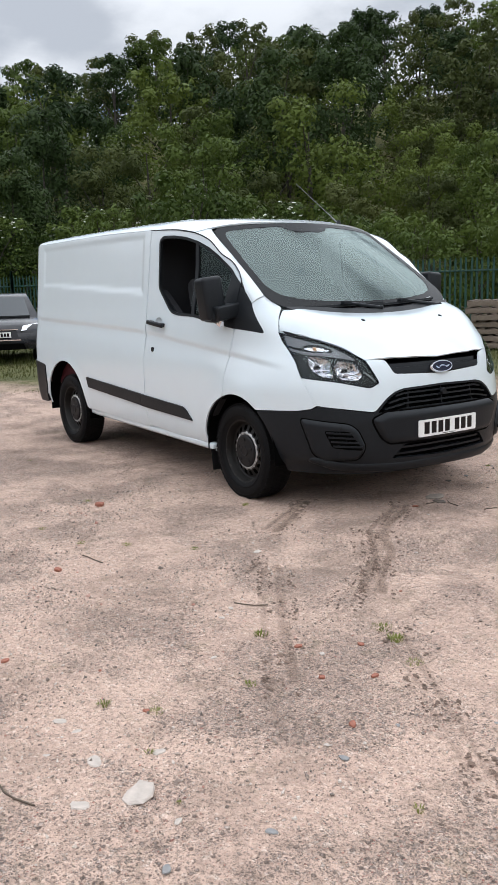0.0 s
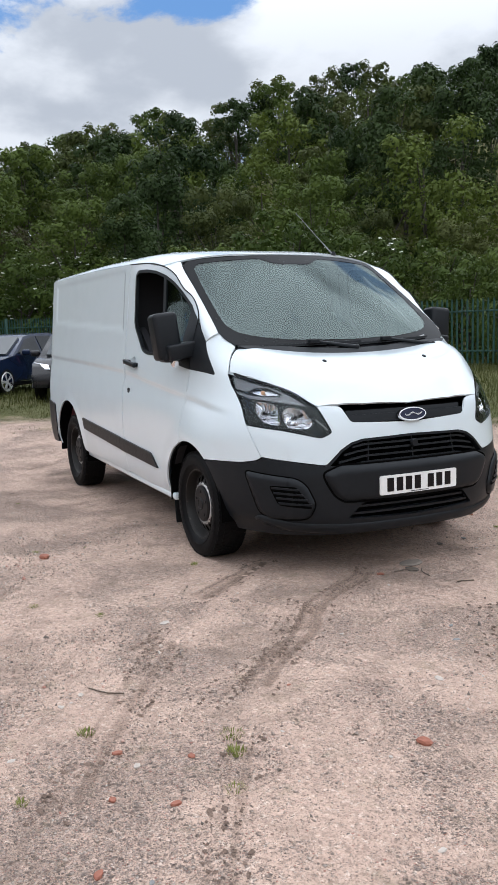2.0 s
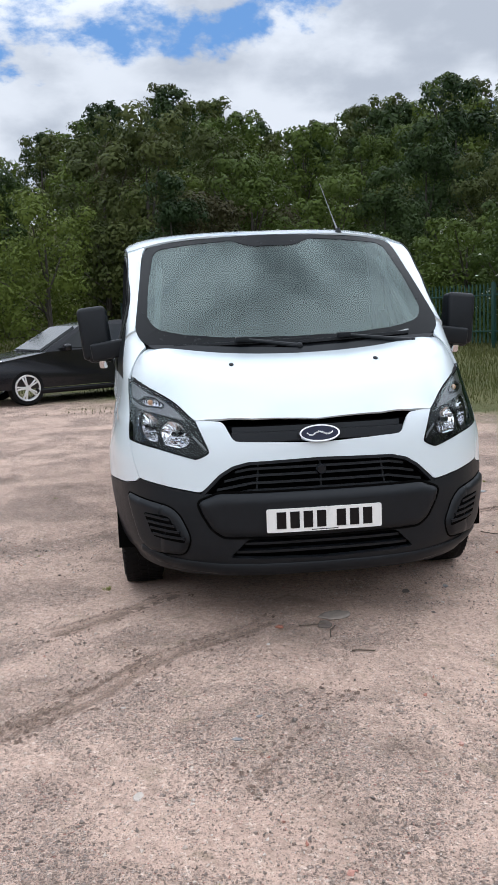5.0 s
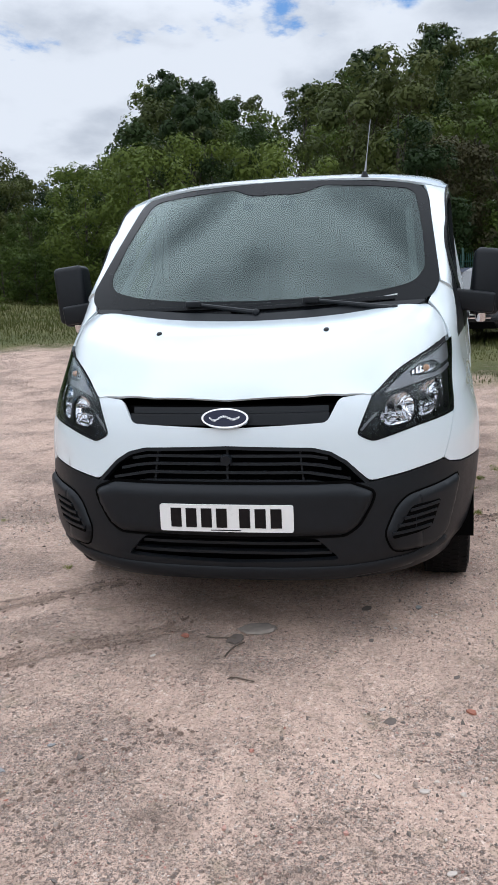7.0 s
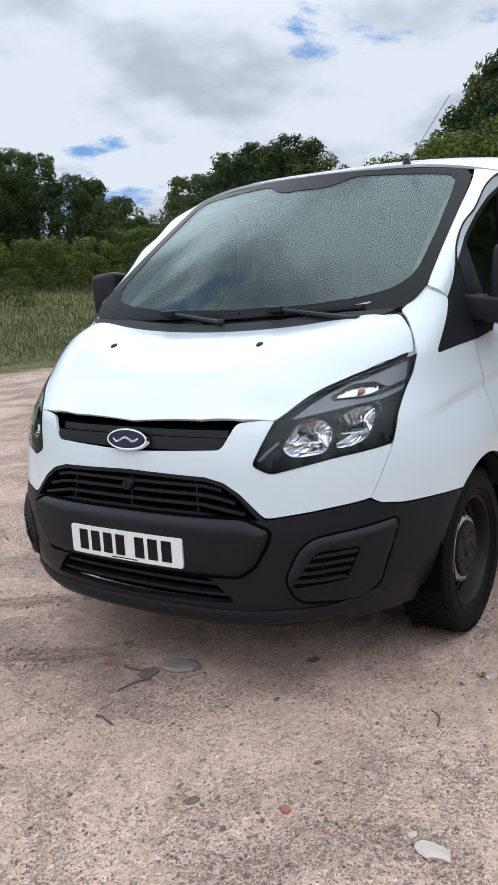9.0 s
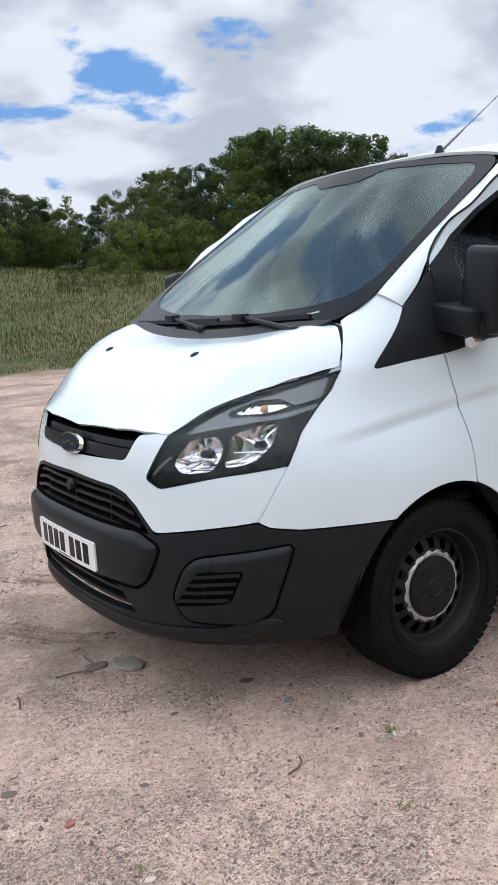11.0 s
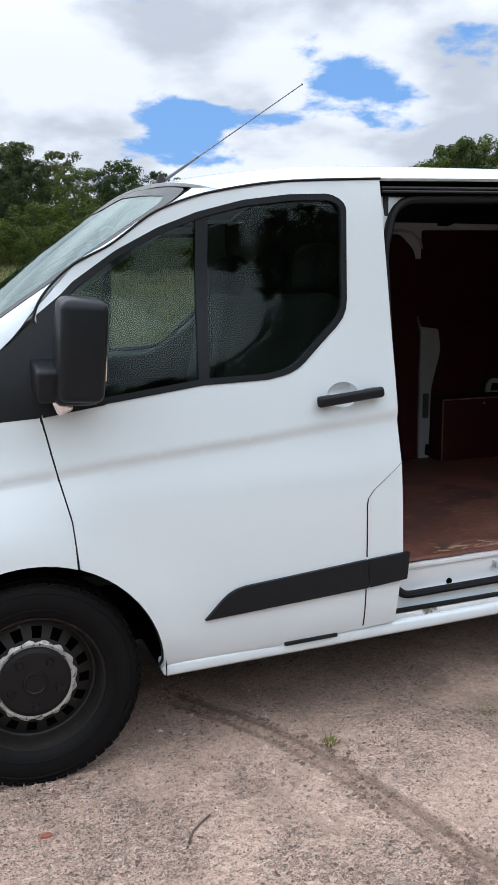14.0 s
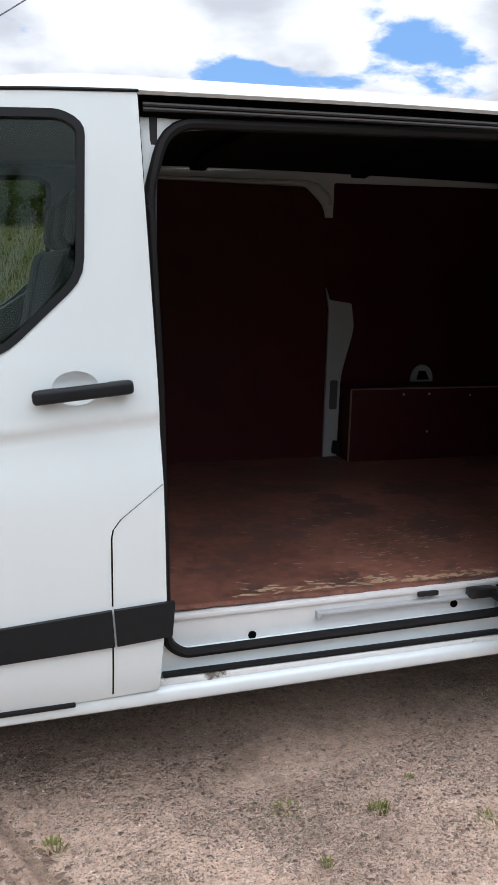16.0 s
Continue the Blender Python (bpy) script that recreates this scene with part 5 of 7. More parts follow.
for z, y, r in ((1.882, 0.868, 0.006), (1.870, 0.874, 0.005)):
    tube(bm, [(-1.225, y, z - 0.008), (-1.8, y, z + 0.004), (-2.34, y, z + 0.012)], r)
part("upper_rail", bm, STEEL, van, "black door rail")
bm = bmesh.new()
box(bm, -2.28, 0.872, 1.882, 0.07, 0.03, 0.022, 0.005)
part("roller_arm", bm, STEEL, van, "black roller arm")
# step: outer sill, rubber strip, white ledge, riser, rail
rot = Matrix.Rotation(radians(0.9), 4, "Y")
bm = bmesh.new()
box(bm, -1.80, 0.880, 0.375, 1.10, 0.095, 0.022, 0.006, rot)
part("step_ledge", bm, SHABBY, van, "scuffed white step ledge")
bm = bmesh.new()
box(bm, -1.80, 0.912, 0.3925, 1.06, 0.026, 0.010, 0.003, rot)
part("step_strip", bm, SEAL, van)
bm = bmesh.new()
box(bm, -1.80, 0.846, 0.462, 1.10, 0.012, 0.130, 0.003, rot)
riser = part("step_riser", bm, SHABBY, van, "white step riser with drain holes")
# near-black discs on the riser, painted as the shade in its drain holes
bm = bmesh.new()
for x in (-1.545, -2.20):
    bmesh.ops.create_cone(bm, cap_ends=True, segments=20, radius1=0.012, radius2=0.012, depth=0.004, matrix=Matrix.Translation((x, 0.8535, 0.447 if x > -2 else 0.480)) @ Matrix.Rotation(math.pi / 2, 4, "X"))
part("drain_hole", bm, DARK, riser)
bm = bmesh.new()
box(bm, -1.83, 0.838, 0.532, 1.10, 0.046, 0.016, 0.004, rot)
part("floor_lip", bm, SHABBY, van)
bm = bmesh.new()
box(bm, -2.03, 0.862, 0.502, 0.56, 0.022, 0.012, 0.003, rot)
box(bm, -1.745, 0.862, 0.492, 0.012, 0.026, 0.026, 0.003, rot)
part("lower_rail", bm, GREY, van, "grey lower door rail")
bm = bmesh.new()
box(bm, -2.28, 0.874, 0.520, 0.09, 0.04, 0.030, 0.006)
box(bm, -2.33, 0.92, 0.515, 0.05, 0.14, 0.022, 0.006)
box(bm, -2.10, 0.866, 0.528, 0.07, 0.012, 0.016, 0.004)
part("roller_carriage", bm, STEEL, van, "black roller carriage")
# latch plate on the rear post
bm = bmesh.new()
for z in (1.16, 1.10):
    box(bm, -2.33, 0.925, z, 0.045, 0.03, 0.028, 0.006)
part("door_striker", bm, GREY, van, "zinc door striker")
panel("warning_label", [(-2.40, 1.40), (-2.35, 1.40), (-2.35, 1.43), (-2.40, 1.43)], lambda x, z: (x, 0.845, z), material("yellow_label", (0.6, 0.42, 0.03), 0.5), van, flip=True, thick=0.002)

# the side door, slid back along the flank
def slid(x, z):
    return x, flank(z) + 0.085 - 0.055 * smooth01((z - 1.1) / 0.8), z


side_door = panel("sliding_door", rounded([(-2.30, 0.38, 0.03), (-2.28, 1.20, 0.1), (-2.32, 1.88, 0.04), (-3.36, 1.90, 0.06), (-3.40, 1.2), (-3.36, 0.40, 0.05)], 0.03), slid, PAINT, van, flip=True, thick=0.03, label="white sliding side door, open")[0]
panel("rubbing_strip", rounded([(-2.31, 0.63), (-3.35, 0.69), (-3.35, 0.60), (-2.31, 0.535)], 0.01), slid, BLACK, side_door, flip=True, lift=0.012, thick=0.012)

# ---- cab inside ----
FABRIC = material("dark_seat_fabric", (0.035, 0.036, 0.04), 0.9, grain=0.25, scale=120, bump=0.001)
dash_poly = [(0.36, 1.20), (0.20, 1.235), (0.02, 1.25), (-0.10, 1.215), (-0.16, 1.12), (-0.14, 0.95), (-0.02, 0.75), (0.25, 0.70)]
bm = bmesh.new()
for sgn in (1,):
    rings = [[bm.verts.new((x, y, z)) for x, z in dash_poly] for y in np.linspace(-0.78, 0.78, 9)]
    for a, b in zip(rings, rings[1:]):
        for k in range(len(dash_poly)):
            bm.faces.new((a[k], a[(k + 1) % len(dash_poly)], b[(k + 1) % len(dash_poly)], b[k]))
    bm.faces.new(rings[0]), bm.faces.new(rings[-1])
bmesh.ops.bevel(bm, geom=[e for e in bm.edges if len(e.link_faces) == 2 and e.calc_face_angle(0) > 0.4], offset=0.02, segments=2, affect="EDGES")
dash = part("dashboard", bm, INNER, van, "dark grey moulded dashboard")
bm = bmesh.new()
box(bm, 0.02, -0.38, 1.265, 0.24, 0.42, 0.07, 0.03, Matrix.Rotation(radians(8), 4, "Y"), 3)
part("instrument_hood", bm, INNER, dash)
bm = bmesh.new()
box(bm, -0.13, 0.0, 1.07, 0.05, 0.30, 0.24, 0.02, Matrix.Rotation(radians(-12), 4, "Y"))
part("centre_console", bm, INNER, dash)
bm = bmesh.new()
wm = Matrix.Translation((-0.25, -0.38, 1.20)) @ Matrix.Rotation(radians(-62), 4, "Y")
tube(bm, [wm @ Vector((0.19 * math.cos(a), 0.19 * math.sin(a), 0)) for a in np.linspace(0, 2 * math.pi, 40, endpoint=False)], 0.016, 8, True)
for a in (0, 120, 240):
    p, q2 = wm @ Vector((0, 0, -0.02)), wm @ Vector((0.185 * math.cos(radians(a - 60)), 0.185 * math.sin(radians(a - 60)), 0))
    tube(bm, [p, (p + q2) / 2, q2], 0.016)
bmesh.ops.create_uvsphere(bm, u_segments=16, v_segments=8, radius=1, matrix=wm @ Matrix.Translation((0, 0, -0.015)) @ Matrix.Diagonal((0.065, 0.065, 0.025, 1)))
steer = part("steering_wheel", bm, INNER, van, "dark steering wheel")
bm = bmesh.new()
tube(bm, [wm @ Vector((0, 0, -0.03)), (0.05, -0.38, 1.02)], 0.035)
for sy in (1, -1):
    tube(bm, [wm @ Vector((0, 0.05 * sy, -0.05)), wm @ Vector((0.02, 0.20 * sy, -0.06))], 0.010)
part("steering_column", bm, INNER, steer)


def seat(y, w):
    s = part("cab_seat", box(bmesh.new(), -0.72, y, 0.88, 0.50, w, 0.16, 0.05, Matrix.Rotation(radians(-5), 4, "Y"), 3), FABRIC, van, "dark grey cloth cab seat")
    part("backrest", box(bmesh.new(), -1.04, y, 1.22, 0.14, w, 0.62, 0.055, Matrix.Rotation(radians(-12), 4, "Y"), 3), FABRIC, s)
    part("seat_base", box(bmesh.new(), -0.75, y, 0.70, 0.42, w * 0.9, 0.28, 0.02), DARK, s)
    heads = (y,) if w < 0.6 else (y - 0.23, y + 0.23)
    for hy in heads:
        part("headrest", box(bmesh.new(), -1.12, hy, 1.62, 0.10, 0.25, 0.18, 0.045, Matrix.Rotation(radians(-8), 4, "Y"), 3), FABRIC, s)
        bm = bmesh.new()
        for o in (-0.06, 0.06):
            tube(bm, [(-1.10, hy + o, 1.48), (-1.12, hy + o, 1.56)], 0.006)
        part("headrest_stem", bm, CHROME, s)


seat(-0.42, 0.48)
seat(0.33, 0.86)
bm = bmesh.new()
box(bm, -0.60, 0, 0.60, 1.3, 1.60, 0.04, 0.005)
part("cab_floor", bm, INNER, van)
head_poly2 = [(q * 0.9, x) for q, x in ((1, -0.62), (-1, -0.62), (-1, -1.25), (1, -1.25))]
panel("cab_headlining", head_poly2, roof, material("grey_headlining", (0.16, 0.16, 0.16), 0.9, grain=0.08, scale=60), van, flip=True, lift=-0.035, thick=0.006, step=0.12)
bm = bmesh.new()
box(bm, -0.40, 0.0, 1.765, 0.03, 0.24, 0.075, 0.02, Matrix.Rotation(radians(15), 4, "Y"))
part("inside_mirror", bm, INNER, van)

# ---- trees ----
BARK = material("bark", (0.05, 0.042, 0.034), 0.9, grain=0.35, scale=12, bump=0.01)


def leaf_material(name, a, b):
    """Leaves that let some light through, each clump of its own tone."""
    m = bpy.data.materials.new(name)
    m.use_nodes = True
    add = node_tools(m.node_tree)
    isl = add("ShaderNodeNewGeometry").outputs["Random Per Island"]
    obj = add("ShaderNodeObjectInfo").outputs["Random"]
    few = add("ShaderNodeMath", {0: isl, 1: 0.35}, operation="MULTIPLY")
    most = add("ShaderNodeMath", {0: obj, 1: 0.65}, operation="MULTIPLY")
    f = add("ShaderNodeMath", {0: few.outputs[0], 1: most.outputs[0]}, operation="ADD")
    mix = add("ShaderNodeMix", {0: f.outputs[0]}, data_type="RGBA")
    mix.inputs[6].default_value, mix.inputs[7].default_value = (*a, 1), (*b, 1)
    d = add("ShaderNodeBsdfPrincipled", {"Base Color": mix.outputs[2], "Roughness": 0.6, "Specular IOR Level": 0.12})
    t = add("ShaderNodeBsdfTranslucent", {"Color": mix.outputs[2]})
    s = add("ShaderNodeMixShader", {0: 0.25, 1: d.outputs[0], 2: t.outputs[0]})
    add("ShaderNodeOutputMaterial", {0: s.outputs[0]})
    return m


LEAVES = [leaf_material("leaves_mid", (0.030, 0.052, 0.011), (0.085, 0.118, 0.022)), leaf_material("leaves_dark", (0.017, 0.033, 0.011), (0.042, 0.066, 0.018)),
          leaf_material("leaves_light", (0.052, 0.080, 0.014), (0.120, 0.152, 0.030)), leaf_material("leaves_brown", (0.036, 0.034, 0.015), (0.072, 0.064, 0.027)),
          leaf_material("leaves_olive", (0.042, 0.056, 0.016), (0.098, 0.112, 0.033))]
BLOSSOM = material("white_blossom", (0.72, 0.72, 0.62), 0.7, grain=0.1)


def crown_mesh(rng, height, radius, low, count, leaf, bumps, lean=0.0, taper=0.5):
    """Vertices, faces and normals of a crown: boughs of leaves round many centres, with an uneven outline and gaps."""
    centres = []
    for _ in range(bumps):
        t = rng.random() ** 0.8
        z = low + (height - low) * t
        r = radius * (1 - taper * t ** 1.6) * (0.45 + 0.55 * min(1, t * 4 + 0.25))
        a = rng.uniform(0, 2 * math.pi)
        q = rng.random() ** 0.4 * r
        centres.append((q * math.cos(a) + lean * t, q * math.sin(a), z, rng.uniform(0.20, 0.36) * radius * (1.1 - 0.5 * t)))
    V, F, N = [], [], []
    middle = Vector((0, 0, low + (height - low) * 0.4))
    for i in range(count):
        cx, cy, cz, cr = rng.choice(centres)
        d = Vector((rng.gauss(0, 1), rng.gauss(0, 1), rng.gauss(0, 1) * 0.8 + 0.35)).normalized()
        p = Vector((cx, cy, cz)) + d * cr * (0.45 + 0.62 * rng.random() ** 0.6)
        n = (d + Vector((rng.uniform(-1, 1), rng.uniform(-1, 1), rng.uniform(-0.4, 0.9))) * 0.6).normalized()
        u = n.orthogonal().normalized()
        u = (u * math.cos(k := rng.uniform(0, 6.28)) + n.cross(u) * math.sin(k)).normalized()
        w = n.cross(u)
        s = leaf * rng.uniform(0.6, 1.4)
        b = len(V)
        V += [p - u * s * 0.9 - w * s * 0.5, p + u * s * 0.1 + w * s * 0.75, p + u * s - w * s * 0.25]
        if (V[b + 1] - V[b]).cross(V[b + 2] - V[b]).dot(n) > 0:
            F.append((b, b + 1, b + 2))
        else:
            F.append((b, b + 2, b + 1))
        # a bough is shaded as one rounded mass
        soft = (d * 0.75 + (p - middle).normalized() * 0.35 + n * 0.45).normalized()
        N += [soft] * 3
    return V, F, N, centres


def build_tree(kind, seed, height, radius, low, mat, count=2300, leaf=0.20, bumps=46, blossom=0, taper=0.5, label="", trunk_r=0.16):
    rng = random.Random(seed)
    tree = thing(kind, label, "tree" if kind == "tree" else "bush", "trees on the slope" if kind == "tree" else "bushes by the yard")
    V, F, N, centres = crown_mesh(rng, height, radius, low, count, leaf, bumps, taper=taper)
    mesh_object("crown", V, F, mat, tree, True, N)
    bm = bmesh.new()
    top = Vector((rng.uniform(-0.3, 0.3), rng.uniform(-0.3, 0.3), height * 0.8))
    pts = [Vector((0, 0, -0.3)), Vector((0.04, 0, 0.5)), top * 0.4, top * 0.75, top]
    rad = [trunk_r * 1.3, trunk_r, trunk_r * 0.75, trunk_r * 0.45, 0.02]

    def limb(pp, rr, n=7):
        rings = []
        for i, p in enumerate(pp):
            d = (pp[min(i + 1, len(pp) - 1)] - pp[max(i - 1, 0)]).to_track_quat("Z", "Y").to_matrix()
            rings.append([bm.verts.new(p + d @ Vector((rr[i] * math.cos(2 * math.pi * k / n), rr[i] * math.sin(2 * math.pi * k / n), 0))) for k in range(n)])
        for a, b in zip(rings, rings[1:]):
            for k in range(n):
                bm.faces.new((a[k], a[(k + 1) % n], b[(k + 1) % n], b[k]))
    limb(pts, rad)
    for cx, cy, cz, cr in rng.sample(centres, min(9, len(centres))):
        base = top * max(0.12, min(0.8, cz / height * 0.6))
        end = Vector((cx, cy, cz))
        limb([base, (base + end) / 2 + Vector((0, 0, 0.15)), end], [trunk_r * 0.42, trunk_r * 0.26, 0.02], 5)
    part("trunk", bm, BARK, tree)
    if blossom:
        V, F = [], []
        for _ in range(blossom):
            cx, cy, cz, cr = rng.choice(centres)
            d = Vector((rng.gauss(0, 1), rng.gauss(0, 1), rng.gauss(0, 1) + 0.5)).normalized()
            p = Vector((cx, cy, cz)) + d * cr * 1.08
            for _ in range(5):
                q = p + Vector((rng.uniform(-1, 1), rng.uniform(-1, 1), rng.uniform(-0.4, 0.4))) * 0.06
                s = rng.uniform(0.03, 0.05)
                b = len(V)
                V += [q + Vector((s, 0, 0)), q + Vector((0, s, s * 0.3)), q + Vector((-s, 0, 0.01)), q + Vector((0, -s, -s * 0.3))]
                F.append((b, b + 1, b + 2, b + 3))
        mesh_object("blossom", V, F, BLOSSOM, tree, label="clusters of small white flowers")
    return tree


T = "leafy green broadleaf tree on the wooded slope"


def tree_bank(count, leaf, k=0):
    """Six kinds of tree; those far off have fewer, larger tufts of leaves."""
    return [
        build_tree("tree", 11 + k, 9.5, 3.6, 0.7, LEAVES[0], count, leaf, 54, label=T),
        build_tree("tree", 12 + k, 10.5, 3.3, 0.9, LEAVES[1], count, leaf, 54, label="dark green broadleaf tree on the wooded slope", taper=0.65),
        build_tree("tree", 13 + k, 8.5, 3.8, 0.5, LEAVES[2], count, leaf, 54, label="light green broadleaf tree on the wooded slope", taper=0.4),
        build_tree("tree", 14 + k, 9.0, 3.4, 0.6, LEAVES[4], count, leaf, 54, label="olive green broadleaf tree on the wooded slope"),
        build_tree("tree", 15 + k, 8.0, 3.5, 0.5, LEAVES[3], count, leaf, 64, label="brownish green broadleaf tree behind the fence"),
        build_tree("tree", 16 + k, 11.5, 2.8, 1.6, LEAVES[1], count, leaf, 40, label="tall dark tree with an open crown", taper=0.45),
    ]


NEAR_TREES = tree_bank(8800, 0.112)
FAR_TREES = tree_bank(3600, 0.175, 100)
BUSHES = [
    build_tree("bush", 21, 3.2, 1.9, 0.1, LEAVES[2], 3000, 0.082, 34, label="light green bush at the meadow edge", taper=0.35, trunk_r=0.06),
    build_tree("bush", 22, 4.0, 2.2, 0.1, LEAVES[0], 3200, 0.085, 36, label="green bush at the meadow edge", taper=0.4, trunk_r=0.07),
    build_tree("bush", 23, 4.6, 2.3, 0.3, LEAVES[0], 3400, 0.085, 38, blossom=45, label="elder bush with white flower heads behind the fence", taper=0.35, trunk_r=0.08),
]
rt = random.Random(8)
used = set()


def plant(k, x, y, s, bank):
    ob = bank[k]
    m = pose(x, y, hill(x, y) - 0.1, 0, 0, rt.uniform(0, 360)) @ Matrix.Diagonal((s, s, s * rt.uniform(0.95, 1.03), 1))
    key = ob.name
    if key in used:
        c = copy_thing(ob, Matrix.Identity(4))
        c.matrix_basis = m
    else:
        used.add(key)
        ob.matrix_basis = m


def tall(ob):
    return max(v.co.z for c in ob.children for v in c.data.vertices)


HEIGHTS = [[tall(ob) for ob in bank] for bank in (NEAR_TREES, FAR_TREES)]


WIDTHS = [[max(math.hypot(v.co.x, v.co.y) for v in ob.children[0].data.vertices) for ob in bank] for bank in (NEAR_TREES, FAR_TREES)]


def headroom(x, y):
    """How tall a tree may be here without rising over the skyline."""
    return math.hypot(x, y) * math.tan(radians(SKYLINE(bearing(x, y)))) + 1.4 - hill(x, y)


def plant_tree(k, x, y, most=1.4, share=1.0, tight=True):
    d = math.hypot(x, y)
    far = d > 62
    high, wide = HEIGHTS[far][k], WIDTHS[far][k]
    s = min(headroom(x, y) / high, most)
    if tight:      # its flanks stay under the skyline as well
        for _ in range(12):
            if all(high * s * (1 - 0.6 * f * f) <= headroom(x - y / d * f * wide * s, y + x / d * f * wide * s) + 0.3 for f in (-0.9, -0.5, 0.5, 0.9)):
                break
            s *= 0.92
    s *= share
    if s > 0.22:
        plant(k, x, y, s, FAR_TREES if far else NEAR_TREES)


for gx in range(-19, 19):
    for gy in range(-19, 19):
        x, y = gx * 6.4 + rt.uniform(-2.2, 2.2), gy * 6.4 + rt.uniform(-2.2, 2.2)
        d, az = math.hypot(x, y), bearing(x, y)
        near, far = (36, 112) if 100 < az < 199 else (62, 80) if 199 <= az < 290 else (64, 96)
        if 100 < az < 125:
            near, far = 34, 90
        if not near < d < far or (az > 290 or az < 100) and rt.random() < 0.7:
            continue
        if d > 76 and rt.random() < 0.28:
            continue
        k = rt.choice((0, 0, 1, 2, 2, 3, 3, 4)) if d < 60 else rt.choice((0, 1, 1, 2, 3, 3))
        plant_tree(k, x, y, rt.uniform(0.62, 1.0) if d < 50 else rt.uniform(0.75, 1.3), rt.uniform(0.97, 1.08))
# the edge of the woods beyond the meadow, closed from the ground up
az = 199.0
while az < 290:
    for d, share in ((rt.uniform(51, 56), rt.uniform(0.86, 0.98)), (rt.uniform(57, 61), rt.uniform(0.9, 1.02))):
        x, y = d * math.cos(radians(az)), d * math.sin(radians(az))
        plant_tree(rt.choice((0, 1, 1, 3, 1)), x, y, 1.4, share)
        az += rt.uniform(1.0, 1.5)
# single trees that stand out
for az, d, k, most in ((195.2, 50, 5, 1.3), (181, 46, 3, 1.5), (184, 48, 3, 1.5), (210.5, 57, 1, 1.0), (213, 59, 1, 0.95), (209, 57.5, 1, 0.9), (233, 56, 0, 1.0), (230, 58, 0, 1.0), (235, 57, 0, 0.9), (203, 46, 2, 1), (200, 47, 2, 1)):
    plant_tree(k, d * math.cos(radians(az)), d * math.sin(radians(az)), most, 1.03, tight=k == 2)
for _ in range(165):
    az = rt.uniform(198, 282)
    d = rt.uniform(45, 58) if rt.random() < 0.92 else rt.uniform(34, 45)
    plant(rt.choice((0, 1, 1)), d * math.cos(radians(az)), d * math.sin(radians(az)), rt.uniform(0.5, 1.0) if d > 45 else rt.uniform(0.2, 0.4), BUSHES)
# behind the fence
FENCE = [Vector((-3.0, 21.5, 0)), Vector((-12.0, 16.8, 0)), Vector((-28.5, 7.4, 0)), Vector((-44.5, -2.5, 0))]
for k in range(46):
    t = k / 46 * 2.999
    i, f = int(t), t % 1
    p = FENCE[i].lerp(FENCE[i + 1], f)
    off = rt.uniform(1.6, 7.5)
    q = p + Vector((-0.49, 0.87, 0)) * off
    plant(rt.choice((0, 1, 2, 2)), q.x, q.y, rt.uniform(0.75, 1.25), BUSHES)

for ob in NEAR_TREES + FAR_TREES + BUSHES:
    if ob.name not in used:      # a kind that was not planted
        for c in list(ob.children):
            bpy.data.objects.remove(c)
        bpy.data.objects.remove(ob)

# ---- fence ----
GREEN = material("green_powder_coat", (0.007, 0.045, 0.034), 0.5, grain=0.15, scale=20)
fence = thing("palisade_fence", "dark green steel palisade fence along the woods", "fence")
bm = bmesh.new()
prof = [(-0.034, 0.0), (-0.012, 0.012), (0.012, 0.012), (0.034, 0.0), (0.012, 0.006), (-0.012, 0.006)]
lo = [bm.verts.new((a, b, 0.05)) for a, b in prof]
hi = [bm.verts.new((a, b, 1.92 if abs(a) > 0.02 else 2.02)) for a, b in prof]
for k in range(6):
    bm.faces.new((lo[k], lo[(k + 1) % 6], hi[(k + 1) % 6], hi[k]))
bm.faces.new(hi)
first = part("pale", bm, GREEN, fence, smooth=False)
total = sum((b - a).length for a, b in zip(FENCE, FENCE[1:]))
count = 296
for k in range(count):
    s = k / (count - 1) * total
    for a, b in zip(FENCE, FENCE[1:]):
        if s <= (b - a).length or b is FENCE[-1]:
            p, d = a.lerp(b, min(s / (b - a).length, 1.0)), (b - a)
            break
        s -= (b - a).length
    ob = first if k == 0 else new("pale", first.data)
    ob.parent = fence
    ob.matrix_basis = pose(p.x, p.y, hill(p.x, p.y) + 0.12, 0, rt.uniform(-0.6, 0.6), math.degrees(math.atan2(d.y, d.x)))
for a, b in zip(FENCE, FENCE[1:]):
    d = b - a
    for z in (0.55, 1.75):
        bm = bmesh.new()
        box(bm, 0, 0, 0, d.length, 0.04, 0.05, 0.004, Matrix.Translation((a + b) / 2 + Vector((0.02, -0.03, z))) @ Matrix.Rotation(math.atan2(d.y, d.x), 4, "Z"))
        part("fence_rail", bm, GREEN, fence)
    n = int(d.length / 2.75)
    for k in range(n + 1):
        p = a.lerp(b, k / n)
        bm = bmesh.new()
        box(bm, p.x + 0.03, p.y - 0.05, 1.05, 0.06, 0.10, 2.25 if k % 3 else 2.6, 0.005)
        part("fence_post", bm, GREEN, fence)

# ---- pallets ----
WOOD = material("weathered_pallet_wood", (0.16, 0.125, 0.095), 0.85, grain=0.3, scale=18, bump=0.002)
